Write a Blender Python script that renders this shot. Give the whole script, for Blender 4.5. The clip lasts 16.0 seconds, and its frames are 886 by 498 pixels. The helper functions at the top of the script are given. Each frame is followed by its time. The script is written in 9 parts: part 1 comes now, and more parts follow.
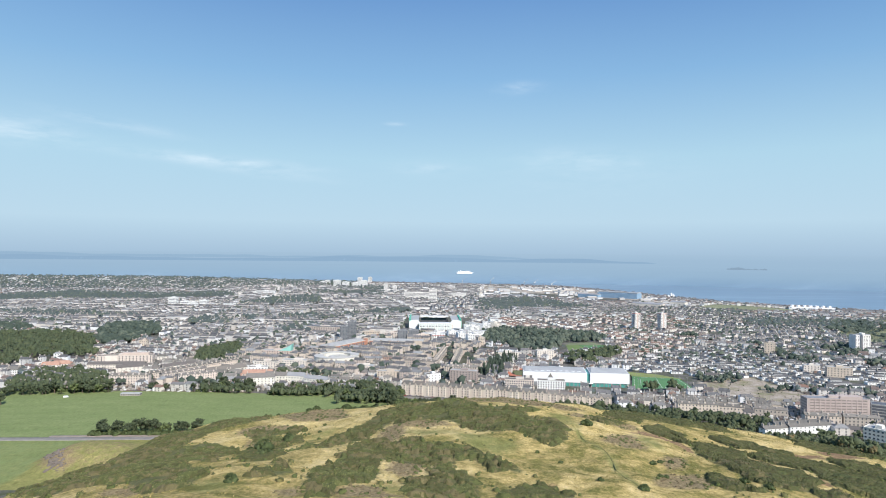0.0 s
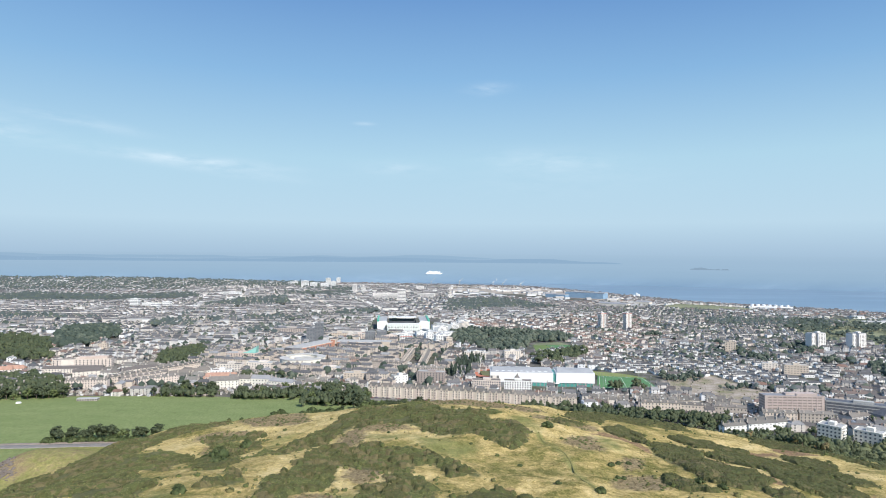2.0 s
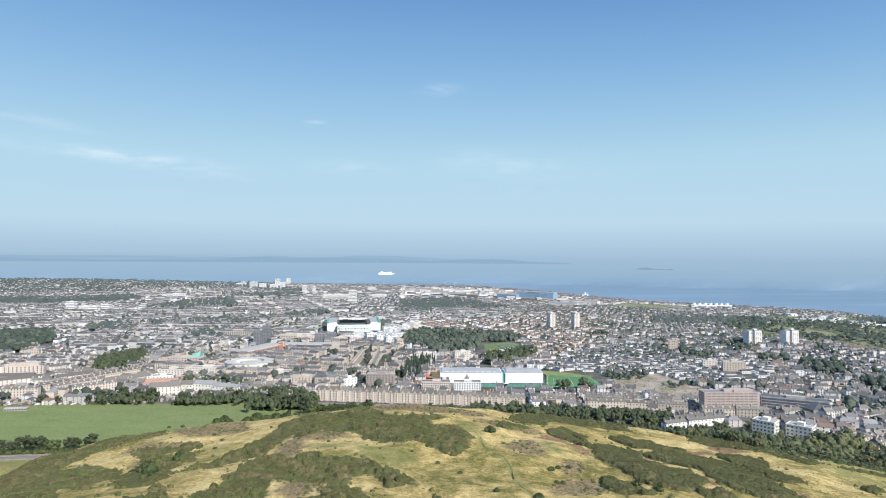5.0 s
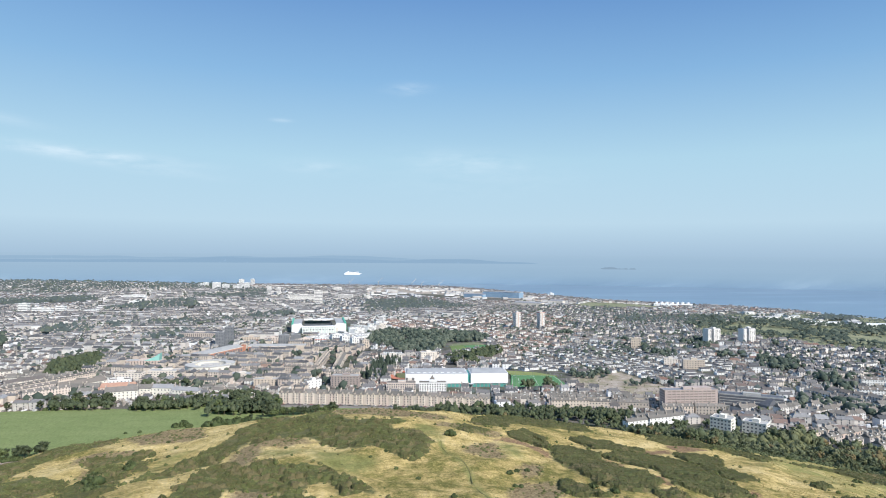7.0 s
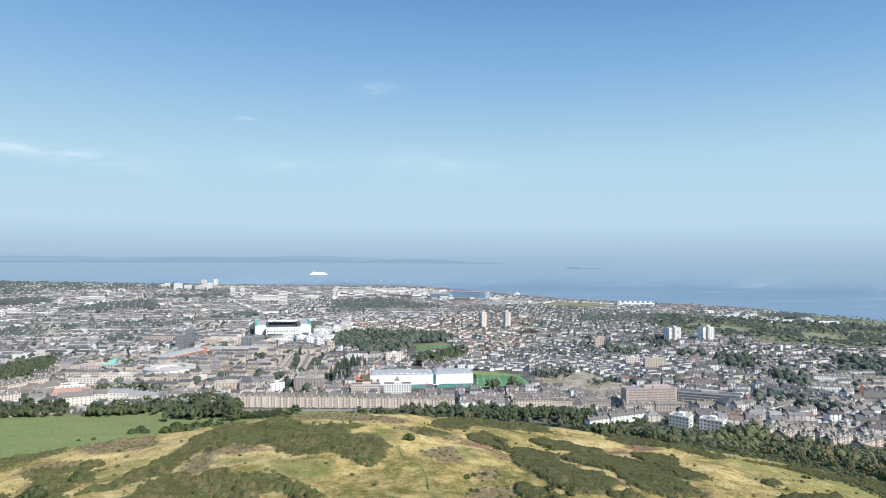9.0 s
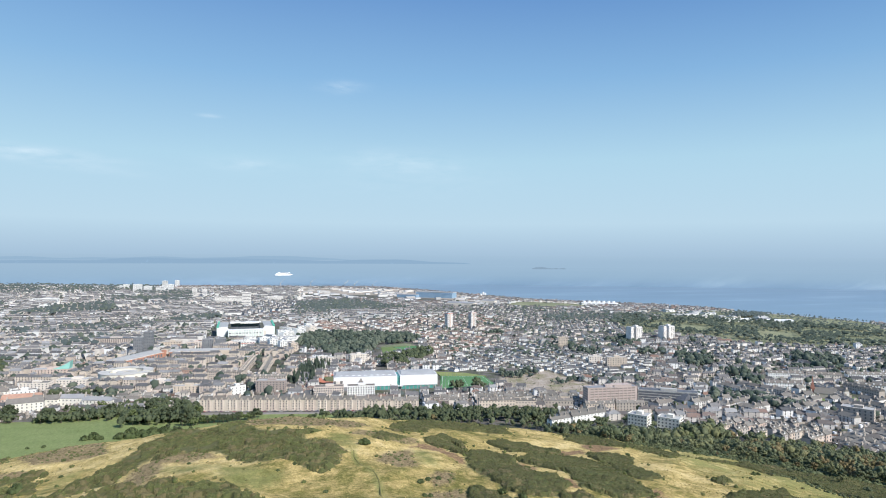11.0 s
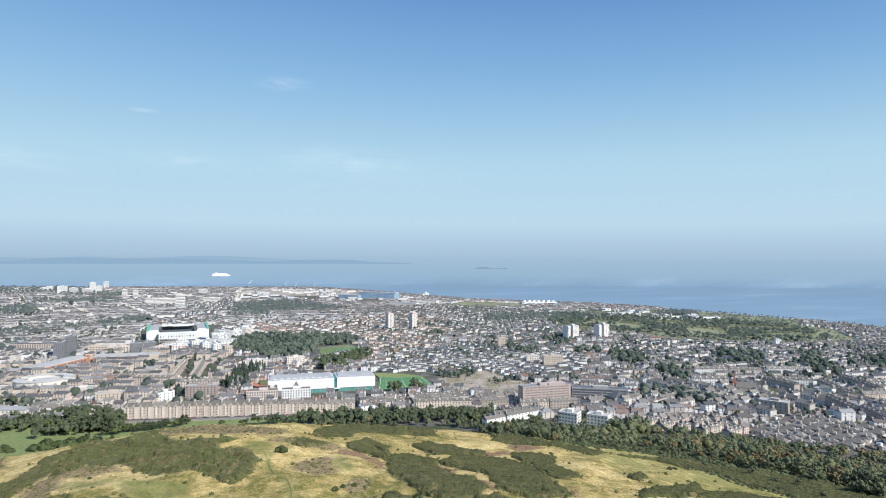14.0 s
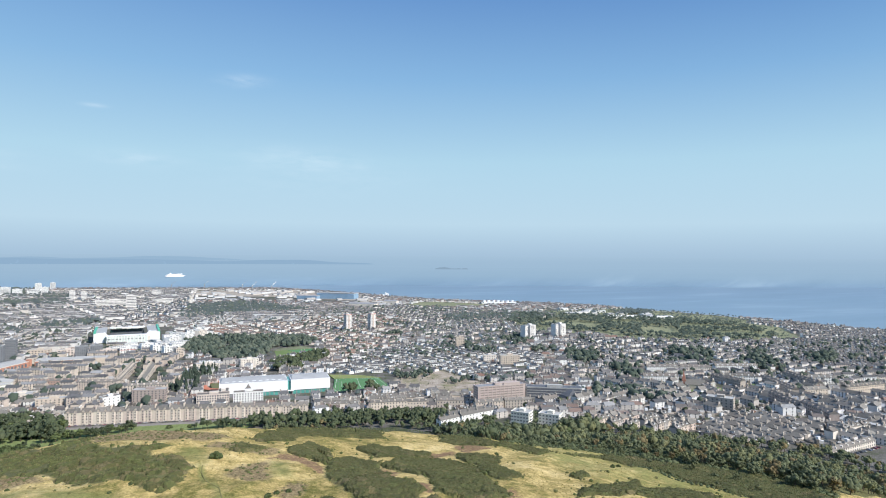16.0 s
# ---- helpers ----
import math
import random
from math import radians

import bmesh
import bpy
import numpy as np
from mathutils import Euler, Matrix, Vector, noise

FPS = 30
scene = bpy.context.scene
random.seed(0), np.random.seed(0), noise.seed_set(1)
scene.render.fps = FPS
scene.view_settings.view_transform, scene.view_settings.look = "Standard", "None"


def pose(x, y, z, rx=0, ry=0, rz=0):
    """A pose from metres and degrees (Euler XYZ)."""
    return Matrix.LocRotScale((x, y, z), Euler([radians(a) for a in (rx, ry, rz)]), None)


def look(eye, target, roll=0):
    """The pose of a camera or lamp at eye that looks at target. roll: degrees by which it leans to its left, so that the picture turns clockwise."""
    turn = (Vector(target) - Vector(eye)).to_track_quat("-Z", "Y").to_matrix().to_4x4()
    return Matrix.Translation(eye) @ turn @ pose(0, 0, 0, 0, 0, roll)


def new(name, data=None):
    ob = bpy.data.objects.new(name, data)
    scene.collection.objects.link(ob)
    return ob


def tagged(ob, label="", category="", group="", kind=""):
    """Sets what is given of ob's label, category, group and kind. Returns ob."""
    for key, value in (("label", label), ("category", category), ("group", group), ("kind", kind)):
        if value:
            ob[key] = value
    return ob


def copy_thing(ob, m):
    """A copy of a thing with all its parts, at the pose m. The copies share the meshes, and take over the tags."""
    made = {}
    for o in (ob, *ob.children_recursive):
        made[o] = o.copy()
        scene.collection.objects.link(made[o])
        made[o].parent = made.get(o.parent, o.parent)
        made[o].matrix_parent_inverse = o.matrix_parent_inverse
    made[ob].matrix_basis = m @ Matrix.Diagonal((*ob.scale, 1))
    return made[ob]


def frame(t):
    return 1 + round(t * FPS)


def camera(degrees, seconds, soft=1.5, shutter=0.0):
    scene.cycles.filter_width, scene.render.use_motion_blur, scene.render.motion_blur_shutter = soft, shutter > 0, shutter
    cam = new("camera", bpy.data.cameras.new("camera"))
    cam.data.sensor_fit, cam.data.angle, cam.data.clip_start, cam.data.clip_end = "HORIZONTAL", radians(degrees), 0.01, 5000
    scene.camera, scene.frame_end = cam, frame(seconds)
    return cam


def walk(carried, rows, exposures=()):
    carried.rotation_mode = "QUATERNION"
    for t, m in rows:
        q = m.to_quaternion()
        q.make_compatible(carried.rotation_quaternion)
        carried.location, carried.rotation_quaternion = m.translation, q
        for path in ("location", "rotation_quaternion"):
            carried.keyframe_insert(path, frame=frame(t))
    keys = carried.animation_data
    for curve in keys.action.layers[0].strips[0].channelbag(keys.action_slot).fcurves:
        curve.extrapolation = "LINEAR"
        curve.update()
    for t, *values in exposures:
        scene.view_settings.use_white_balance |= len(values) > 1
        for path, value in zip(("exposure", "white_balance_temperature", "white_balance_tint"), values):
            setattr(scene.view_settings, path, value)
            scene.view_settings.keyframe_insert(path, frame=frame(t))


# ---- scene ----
cam = camera(72.1, 16.0, soft=1.0)
PATH = [
    (0, (0.666, -3.593, 230.793), (0.6654, -1.5931, 230.8057), 0.40),
    (0.5, (1.618, -3.159, 230.984), (1.6415, -1.1597, 230.9972), 0.41),
    (1, (2.515, -2.698, 231.190), (2.5642, -0.6988, 231.2032), 0.41),
    (1.5, (3.367, -2.217, 231.409), (3.4409, -0.2187, 231.4232), 0.41),
    (2, (4.181, -1.724, 231.642), (4.2801, 0.2731, 231.6565), 0.41),
    (2.5, (4.966, -1.227, 231.888), (5.0899, 0.7692, 231.9023), 0.40),
    (3, (5.730, -0.731, 232.145), (5.8789, 1.2630, 232.1599), 0.40),
    (3.5, (6.479, -0.244, 232.413), (6.6536, 1.7483, 232.4281), 0.40),
    (4, (7.222, 0.229, 232.691), (7.4225, 2.2193, 232.7061), 0.39),
    (6.5, (11.082, 2.223, 234.182), (11.4156, 4.1952, 234.1987), 0.36),
    (7, (11.929, 2.521, 234.492), (12.2885, 4.4885, 234.5079), 0.35),
    (7.5, (12.815, 2.779, 234.801), (13.2010, 4.7413, 234.8170), 0.34),
    (8, (13.745, 2.995, 235.108), (14.1563, 4.9524, 235.1242), 0.34),
    (8.5, (14.725, 3.168, 235.411), (15.1624, 5.1199, 235.4276), 0.33),
    (9, (15.760, 3.298, 235.709), (16.2239, 5.2431, 235.7253), 0.32),
    (11.5, (21.930, 3.294, 237.035), (22.5226, 5.2041, 237.0523), 0.31),
    (12, (23.393, 3.172, 237.252), (24.0114, 5.0734, 237.2692), 0.31),
    (12.5, (24.940, 3.014, 237.447), (25.5862, 4.9064, 237.4640), 0.31),
    (13, (26.576, 2.824, 237.617), (27.2513, 4.7061, 237.6341), 0.31),
    (13.5, (28.304, 2.605, 237.759), (29.0091, 4.4762, 237.7767), 0.32),
    (14, (30.126, 2.362, 237.871), (30.8659, 4.2196, 237.8888), 0.32),
    (14.5, (32.045, 2.098, 237.949), (32.8157, 3.9441, 237.9676), 0.33),
    (15, (34.065, 1.821, 237.991), (34.8641, 3.6539, 238.0099), 0.34),
    (15.5, (36.186, 1.534, 237.994), (37.0138, 3.3544, 238.0126), 0.35),
    (16, (38.411, 1.244, 237.953), (39.2663, 3.0520, 237.9724), 0.37),
]
walk(cam, [(t, look(eye, target, roll)) for t, eye, target, roll in PATH])

# ---- light ----
SUN_AZ, SUN_EL = 148.0, 40.0          # bearing clockwise from +y, height, degrees
world = bpy.data.worlds.new("sky")
scene.world = world
world.use_nodes = True


def node(tree, kind, **values):
    n = tree.nodes.new(kind)
    for key, value in values.items():
        n.inputs[key].default_value = value
    return n


def ramp(tree, stops, fac=None):
    n = tree.nodes.new("ShaderNodeValToRGB")
    e = n.color_ramp.elements
    while len(e) < len(stops):
        e.new(0.5)
    for item, (pos, col) in zip(e, stops):
        item.position, item.color = pos, (*col, 1)
    if fac is not None:
        tree.links.new(fac, n.inputs["Fac"])
    return n.outputs["Color"]


def mixed(tree, fac, a, b, kind="MIX"):
    n = tree.nodes.new("ShaderNodeMix")
    n.data_type, n.blend_type = "RGBA", kind
    for sock, v in ((n.inputs[0], fac), (n.inputs[6], a), (n.inputs[7], b)):
        if isinstance(v, (int, float)):
            sock.default_value = v
        elif isinstance(v, tuple):
            sock.default_value = (*v, 1)
        else:
            tree.links.new(v, sock)
    return n.outputs[2]


def maths(tree, op, a, b=0.0, clamp=False):
    n = tree.nodes.new("ShaderNodeMath")
    n.operation, n.use_clamp = op, clamp
    for sock, v in ((n.inputs[0], a), (n.inputs[1], b)):
        if isinstance(v, (int, float)):
            sock.default_value = v
        else:
            tree.links.new(v, sock)
    return n.outputs[0]


def build_world():
    t = world.node_tree
    t.nodes.clear()
    sky = t.nodes.new("ShaderNodeTexSky")
    sky.sky_type, sky.sun_disc = "NISHITA", False
    sky.sun_elevation, sky.sun_rotation = radians(SUN_EL), radians(SUN_AZ)
    sky.altitude, sky.air_density, sky.dust_density, sky.ozone_density = 200, 1.0, 0.6, 2.0
    geo = t.nodes.new("ShaderNodeTexCoord")
    sep = t.nodes.new("ShaderNodeSeparateXYZ")
    t.links.new(geo.outputs["Generated"], sep.inputs[0])
    x, y, z = sep.outputs
    # the summer haze lies over the clear sky, thick at the horizon and thin overhead
    haze = ramp(t, SKY, maths(t, "MULTIPLY", z, 2.0))
    amount = ramp(t, ((0.0, (0.98,) * 3), (0.8, (0.96,) * 3), (1.0, (0.7,) * 3)), maths(t, "MULTIPLY", z, 2.0))
    col = mixed(t, amount, sky.outputs["Color"], haze)
    # the blue deepens a quarter turn from the sun
    bearing = maths(t, "MULTIPLY", maths(t, "ARCTAN2", x, y), 57.29578)
    height = maths(t, "MULTIPLY", maths(t, "ARCSINE", z), 57.29578)
    aside = maths(t, "MULTIPLY", maths(t, "MULTIPLY", maths(t, "SUBTRACT", bearing, 8.0), 0.02, True), maths(t, "MULTIPLY", maths(t, "SUBTRACT", height, 7.0), 0.07, True))
    col = mixed(t, aside, col, mixed(t, 1.0, col, (0.80, 0.86, 0.93), "MULTIPLY"))
    # thin wisps of high cloud, each a bearing, a height, a length, a thickness and a strength
    wob = node(t, "ShaderNodeTexNoise", Scale=16.0, Detail=6.0, Roughness=0.62)
    stretch = t.nodes.new("ShaderNodeMapping")
    stretch.inputs["Scale"].default_value = (1.0, 1.0, 4.5)
    t.links.new(geo.outputs["Generated"], stretch.inputs[0])
    t.links.new(stretch.outputs[0], wob.inputs["Vector"])
    grain = maths(t, "MULTIPLY", maths(t, "SUBTRACT", wob.outputs[0], 0.32), 2.6, True)
    for b, h, length, thick, slope, strength in CLOUDS:
        du = maths(t, "DIVIDE", maths(t, "SUBTRACT", bearing, b), length)
        rise = maths(t, "ADD", h, maths(t, "MULTIPLY", maths(t, "SUBTRACT", bearing, b), slope))
        dv = maths(t, "DIVIDE", maths(t, "SUBTRACT", height, rise), thick)
        d2 = maths(t, "ADD", maths(t, "MULTIPLY", du, du), maths(t, "MULTIPLY", dv, dv))
        fall = maths(t, "EXPONENT", maths(t, "MULTIPLY", d2, -1.0))
        col = mixed(t, maths(t, "MULTIPLY", maths(t, "MULTIPLY", fall, grain), strength, True), col, WISP)
    bg = t.nodes.new("ShaderNodeBackground")
    bg.inputs["Strength"].default_value = SKY_STRENGTH
    out = t.nodes.new("ShaderNodeOutputWorld")
    t.links.new(col, bg.inputs[0])
    t.links.new(bg.outputs[0], out.inputs[0])


SKY_STRENGTH = 0.10
SKY = ((0.0, (3.25, 4.6, 6.0)), (0.03, (3.55, 4.95, 6.3)), (0.10, (4.25, 5.85, 7.05)), (0.30, (3.75, 5.75, 7.1)), (0.55, (2.2, 4.15, 6.5)), (0.85, (1.05, 2.4, 5.2)))
WISP = (7.2, 8.2, 9.0)
CLOUDS = ((-20.0, 7.9, 7.0, 0.45, -0.05, 0.55), (-16.0, 7.0, 5.0, 0.35, -0.08, 0.25), (7.0, 15.1, 1.7, 0.45, 0.03, 0.4),
          (-35.0, 9.2, 4.0, 0.9, -0.03, 0.5), (-28.5, 10.4, 4.0, 0.4, -0.12, 0.35), (-1.5, 7.9, 3.0, 0.6, 0.0, 0.25),
          (12.5, 8.6, 5.0, 0.9, -0.05, 0.26), (-4.6, 11.9, 0.8, 0.15, 0.0, 0.3), (14.0, 7.0, 9.0, 1.6, 0.0, 0.10))
build_world()

sun = new("sun", bpy.data.lights.new("sun", "SUN"))
sun.data.energy, sun.data.angle, sun.data.color = 4.7, radians(0.6), (1.0, 0.95, 0.87)
a, e = radians(SUN_AZ), radians(SUN_EL)
sun.matrix_world = look((math.sin(a) * math.cos(e) * 900, math.cos(a) * math.cos(e) * 900, math.sin(e) * 900), (0, 0, 0))
scene.view_settings.exposure = 0.25

# ---- materials ----


def surface(name, stops, scale=1.0, rough=0.85, grain=0.12, bump=0.0, bump_scale=None, metal=0.0, vary="noise", spec=0.3):
    """A material whose colour runs over stops, by a noise of that scale (per metre), by each object or by each loose piece; a finer grain lies over it."""
    m = bpy.data.materials.new(name)
    m.use_nodes = True
    t = m.node_tree
    p = t.nodes["Principled BSDF"]
    p.inputs["Roughness"].default_value, p.inputs["Metallic"].default_value = rough, metal
    p.inputs["Specular IOR Level"].default_value = spec
    geo = t.nodes.new("ShaderNodeNewGeometry")
    n1 = node(t, "ShaderNodeTexNoise", Scale=scale, Detail=5.0, Roughness=0.6)
    n2 = node(t, "ShaderNodeTexNoise", Scale=scale * 9, Detail=3.0, Roughness=0.6)
    for n in (n1, n2):
        t.links.new(geo.outputs["Position"], n.inputs["Vector"])
    if vary == "island":
        fac = geo.outputs["Random Per Island"]
    elif vary == "patch":
        patch = maths(t, "MULTIPLY", maths(t, "SUBTRACT", n1.outputs[0], 0.34), 3.2, True)
        fac = maths(t, "ADD", maths(t, "MULTIPLY", geo.outputs["Random Per Island"], 0.5), maths(t, "MULTIPLY", patch, 0.5))
    elif vary == "wide":
        fac = maths(t, "MULTIPLY", maths(t, "SUBTRACT", maths(t, "ADD", maths(t, "MULTIPLY", n1.outputs[0], 0.6), maths(t, "MULTIPLY", n2.outputs[0], 0.4)), 0.36), 3.7, True)
    elif vary == "both":
        fac = maths(t, "FRACT", maths(t, "ADD", geo.outputs["Random Per Island"], t.nodes.new("ShaderNodeObjectInfo").outputs["Random"]))
    elif vary == "object":
        fac = t.nodes.new("ShaderNodeObjectInfo").outputs["Random"]
    else:
        fac = maths(t, "MULTIPLY", maths(t, "SUBTRACT", n1.outputs[0], 0.28), 2.2, True)
    if vary in ("island", "object", "both"):
        fac = maths(t, "ADD", maths(t, "MULTIPLY", fac, 0.85), maths(t, "MULTIPLY", n1.outputs[0], 0.15))
    k = len(stops) - 1
    col = ramp(t, [(i / k, c) for i, c in enumerate(stops)], fac)
    dark = maths(t, "ADD", maths(t, "MULTIPLY", maths(t, "ADD", n1.outputs[0], n2.outputs[0]), grain), 1.0 - grain)
    grey = t.nodes.new("ShaderNodeCombineXYZ")
    for i in range(3):
        t.links.new(dark, grey.inputs[i])
    t.links.new(mixed(t, 1.0, col, grey.outputs[0], "MULTIPLY"), p.inputs["Base Color"])
    if bump:
        b = node(t, "ShaderNodeBump", Strength=0.6, Distance=bump)
        n3 = node(t, "ShaderNodeTexNoise", Scale=bump_scale or scale * 6, Detail=4.0)
        t.links.new(geo.outputs["Position"], n3.inputs["Vector"])
        t.links.new(n3.outputs[0], b.inputs["Height"])
        t.links.new(b.outputs[0], p.inputs["Normal"])
    return m


SAND = ((0.482, 0.420, 0.354), (0.632, 0.555, 0.474), (0.542, 0.455, 0.399), (0.673, 0.600, 0.519), (0.502, 0.430, 0.374))
sandstone = surface("sandstone", SAND, 0.25, 0.9, 0.45, 0.03, vary="both")
grey_stone = surface("grey_stone", ((0.331, 0.300, 0.269), (0.472, 0.420, 0.370), (0.402, 0.360, 0.319)), 0.25, 0.9, 0.35, vary="island")
town_wall = surface("town_wall", ((0.369, 0.350, 0.334), (0.582, 0.545, 0.512), (0.776, 0.780, 0.784), (0.456, 0.425, 0.402), (0.640, 0.600, 0.564), (0.795, 0.810, 0.836), (0.417, 0.400, 0.387), (0.679, 0.660, 0.637), (0.795, 0.820, 0.840)), 0.2, 0.9, 0.3, vary="island")
pale_wall = surface("pale_wall", ((0.725, 0.710, 0.686), (0.794, 0.800, 0.799), (0.627, 0.570, 0.512), (0.774, 0.760, 0.727), (0.588, 0.500, 0.451), (0.803, 0.820, 0.823)), 0.2, 0.85, 0.2, vary="island")
white_wall = surface("white_wall", ((0.74, 0.74, 0.72), (0.82, 0.82, 0.81)), 0.15, 0.8, 0.12)
white_clad = surface("white_clad", ((0.80, 0.81, 0.82), (0.84, 0.85, 0.86)), 0.05, 0.45, 0.06)
cream_wall = surface("cream_wall", ((0.683, 0.620, 0.559), (0.743, 0.685, 0.619)), 0.2, 0.85, 0.15)
pink_cream = surface("pink_cream", ((0.60, 0.52, 0.465), (0.67, 0.585, 0.525)), 0.2, 0.85, 0.15)
pink_wall = surface("pink_wall", ((0.56, 0.45, 0.39), (0.62, 0.51, 0.45)), 0.2, 0.85, 0.15)
brown_wall = surface("brown_wall", ((0.34, 0.285, 0.26), (0.42, 0.36, 0.33)), 0.2, 0.85, 0.2)
tan_wall = surface("tan_wall", ((0.542, 0.460, 0.379), (0.613, 0.530, 0.449)), 0.2, 0.85, 0.2)
dark_wall = surface("dark_wall", ((0.10, 0.11, 0.13), (0.15, 0.16, 0.18)), 0.2, 0.6, 0.2)
grey_wall = surface("grey_wall", ((0.22, 0.23, 0.25), (0.30, 0.31, 0.33)), 0.2, 0.8, 0.2)
slate = surface("slate", ((0.113, 0.108, 0.101), (0.207, 0.196, 0.178), (0.151, 0.144, 0.133), (0.267, 0.252, 0.230), (0.180, 0.162, 0.145), (0.227, 0.218, 0.205)), 0.3, 0.8, 0.45, 0.05, 6.0, vary="both", spec=0.12)
town_roof = surface("town_roof", ((0.063, 0.065, 0.070), (0.154, 0.153, 0.155), (0.091, 0.093, 0.097), (0.208, 0.202, 0.201), (0.112, 0.111, 0.113), (0.332, 0.335, 0.341), (0.077, 0.079, 0.084), (0.175, 0.171, 0.172)), 0.3, 0.65, 0.3, vary="island", spec=0.3)
dark_roof = surface("dark_roof", ((0.064, 0.066, 0.071), (0.112, 0.112, 0.117), (0.082, 0.084, 0.089), (0.150, 0.148, 0.150), (0.097, 0.096, 0.098), (0.209, 0.205, 0.209)), 0.3, 0.7, 0.3, vary="island", spec=0.25)
tile_roof = surface("tile_roof", ((0.145, 0.118, 0.109), (0.114, 0.112, 0.113), (0.179, 0.138, 0.123), (0.131, 0.122, 0.118), (0.160, 0.140, 0.130), (0.242, 0.150, 0.117), (0.194, 0.188, 0.184)), 0.3, 0.8, 0.3, vary="island")
orange_tile = surface("orange_tile", ((0.40, 0.235, 0.175), (0.46, 0.29, 0.22)), 0.3, 0.8, 0.25)
flat_roof = surface("flat_roof", ((0.36, 0.36, 0.36), (0.45, 0.45, 0.44)), 0.1, 0.8, 0.25)
pale_roof = surface("pale_roof", ((0.34, 0.34, 0.345), (0.52, 0.515, 0.505), (0.27, 0.28, 0.30), (0.42, 0.405, 0.385), (0.60, 0.59, 0.575)), 0.1, 0.6, 0.15, vary="island")
glass = surface("glass", ((0.06, 0.07, 0.085), (0.11, 0.12, 0.135)), 0.5, 0.12, 0.1, spec=0.6)
teal_glass = surface("teal_glass", ((0.08, 0.30, 0.27), (0.12, 0.38, 0.34)), 0.2, 0.2, 0.1, spec=0.6)
green_paint = surface("green_paint", ((0.08, 0.42, 0.28), (0.12, 0.50, 0.36)), 0.2, 0.5, 0.1)
blue_paint = surface("blue_paint", ((0.22, 0.34, 0.47), (0.28, 0.40, 0.53)), 0.05, 0.5, 0.12)
teal_roof = surface("teal_roof", ((0.20, 0.44, 0.385), (0.27, 0.51, 0.45)), 0.1, 0.5, 0.2)
red_stone = surface("red_stone", ((0.33, 0.15, 0.11), (0.40, 0.20, 0.15)), 0.3, 0.9, 0.2)
red_paint = surface("red_paint", ((0.50, 0.13, 0.09), (0.56, 0.18, 0.13)), 0.2, 0.6, 0.12)
steel = surface("steel", ((0.35, 0.36, 0.37), (0.42, 0.43, 0.44)), 0.4, 0.45, 0.1, metal=0.6)
tarmac = surface("tarmac", ((0.21, 0.196, 0.182), (0.275, 0.257, 0.238)), 0.2, 0.9, 0.2)
turf = surface("turf", ((0.085, 0.20, 0.085), (0.11, 0.24, 0.105)), 0.06, 0.9, 0.12)
track_red = surface("track_red", ((0.50, 0.17, 0.10), (0.56, 0.22, 0.14)), 0.1, 0.85, 0.12)
bark = surface("bark", ((0.10, 0.075, 0.055), (0.16, 0.125, 0.095)), 1.5, 0.9, 0.3)
leaf_dark = surface("leaf_dark", ((0.045, 0.062, 0.033), (0.069, 0.089, 0.046), (0.056, 0.074, 0.039), (0.090, 0.103, 0.053)), 0.4, 0.75, 0.3, 0.25, 2.5, vary="island")
leaf_light = surface("leaf_light", ((0.085, 0.115, 0.042), (0.12, 0.15, 0.058), (0.10, 0.13, 0.05), (0.14, 0.16, 0.068)), 0.4, 0.75, 0.3, 0.25, 2.5, vary="island")
leaf_shade = surface("leaf_shade", ((0.057, 0.078, 0.040), (0.088, 0.108, 0.052), (0.070, 0.092, 0.046), (0.105, 0.118, 0.057)), 0.4, 0.75, 0.3, 0.25, 2.5, vary="island")
leaf_wood = surface("leaf_wood", ((0.081, 0.103, 0.056), (0.126, 0.144, 0.077), (0.098, 0.121, 0.065), (0.150, 0.154, 0.086)), 0.06, 0.8, 0.3, 0.25, 2.5, vary="patch")
leaf_olive = surface("leaf_olive", ((0.108, 0.126, 0.059), (0.154, 0.163, 0.077), (0.130, 0.143, 0.068), (0.182, 0.172, 0.088)), 0.06, 0.8, 0.3, 0.25, 2.5, vary="patch")
leaf_rust = surface("leaf_rust", ((0.150, 0.125, 0.058), (0.19, 0.145, 0.07), (0.120, 0.115, 0.052)), 0.4, 0.8, 0.3, 0.25, 2.5, vary="island")
gorse_leaf = surface("gorse_leaf", ((0.064, 0.082, 0.028), (0.120, 0.138, 0.046), (0.089, 0.113, 0.038), (0.159, 0.145, 0.062), (0.107, 0.131, 0.044), (0.201, 0.176, 0.081)), 0.11, 0.9, 0.25, vary="patch")
gorse_canopy = surface("gorse_canopy", ((0.040, 0.051, 0.019), (0.076, 0.085, 0.029), (0.100, 0.091, 0.040), (0.060, 0.074, 0.026), (0.096, 0.095, 0.038), (0.140, 0.120, 0.055)), 0.11, 0.95, 0.6, 0.3, 4.0, vary="wide")
conifer_leaf = surface("conifer_leaf", ((0.030, 0.048, 0.036), (0.050, 0.070, 0.050), (0.040, 0.058, 0.043)), 0.5, 0.85, 0.3, 0.2, 3.0)
scrub_leaf = surface("scrub_leaf", ((0.065, 0.084, 0.041), (0.103, 0.121, 0.057), (0.081, 0.103, 0.048), (0.123, 0.128, 0.066)), 0.1, 0.85, 0.3, vary="patch")
gorse_green = surface("gorse_green", ((0.057, 0.068, 0.024), (0.097, 0.109, 0.039), (0.075, 0.087, 0.030), (0.132, 0.133, 0.055)), 0.3, 0.9, 0.5, 0.2, 5.0, vary="wide")
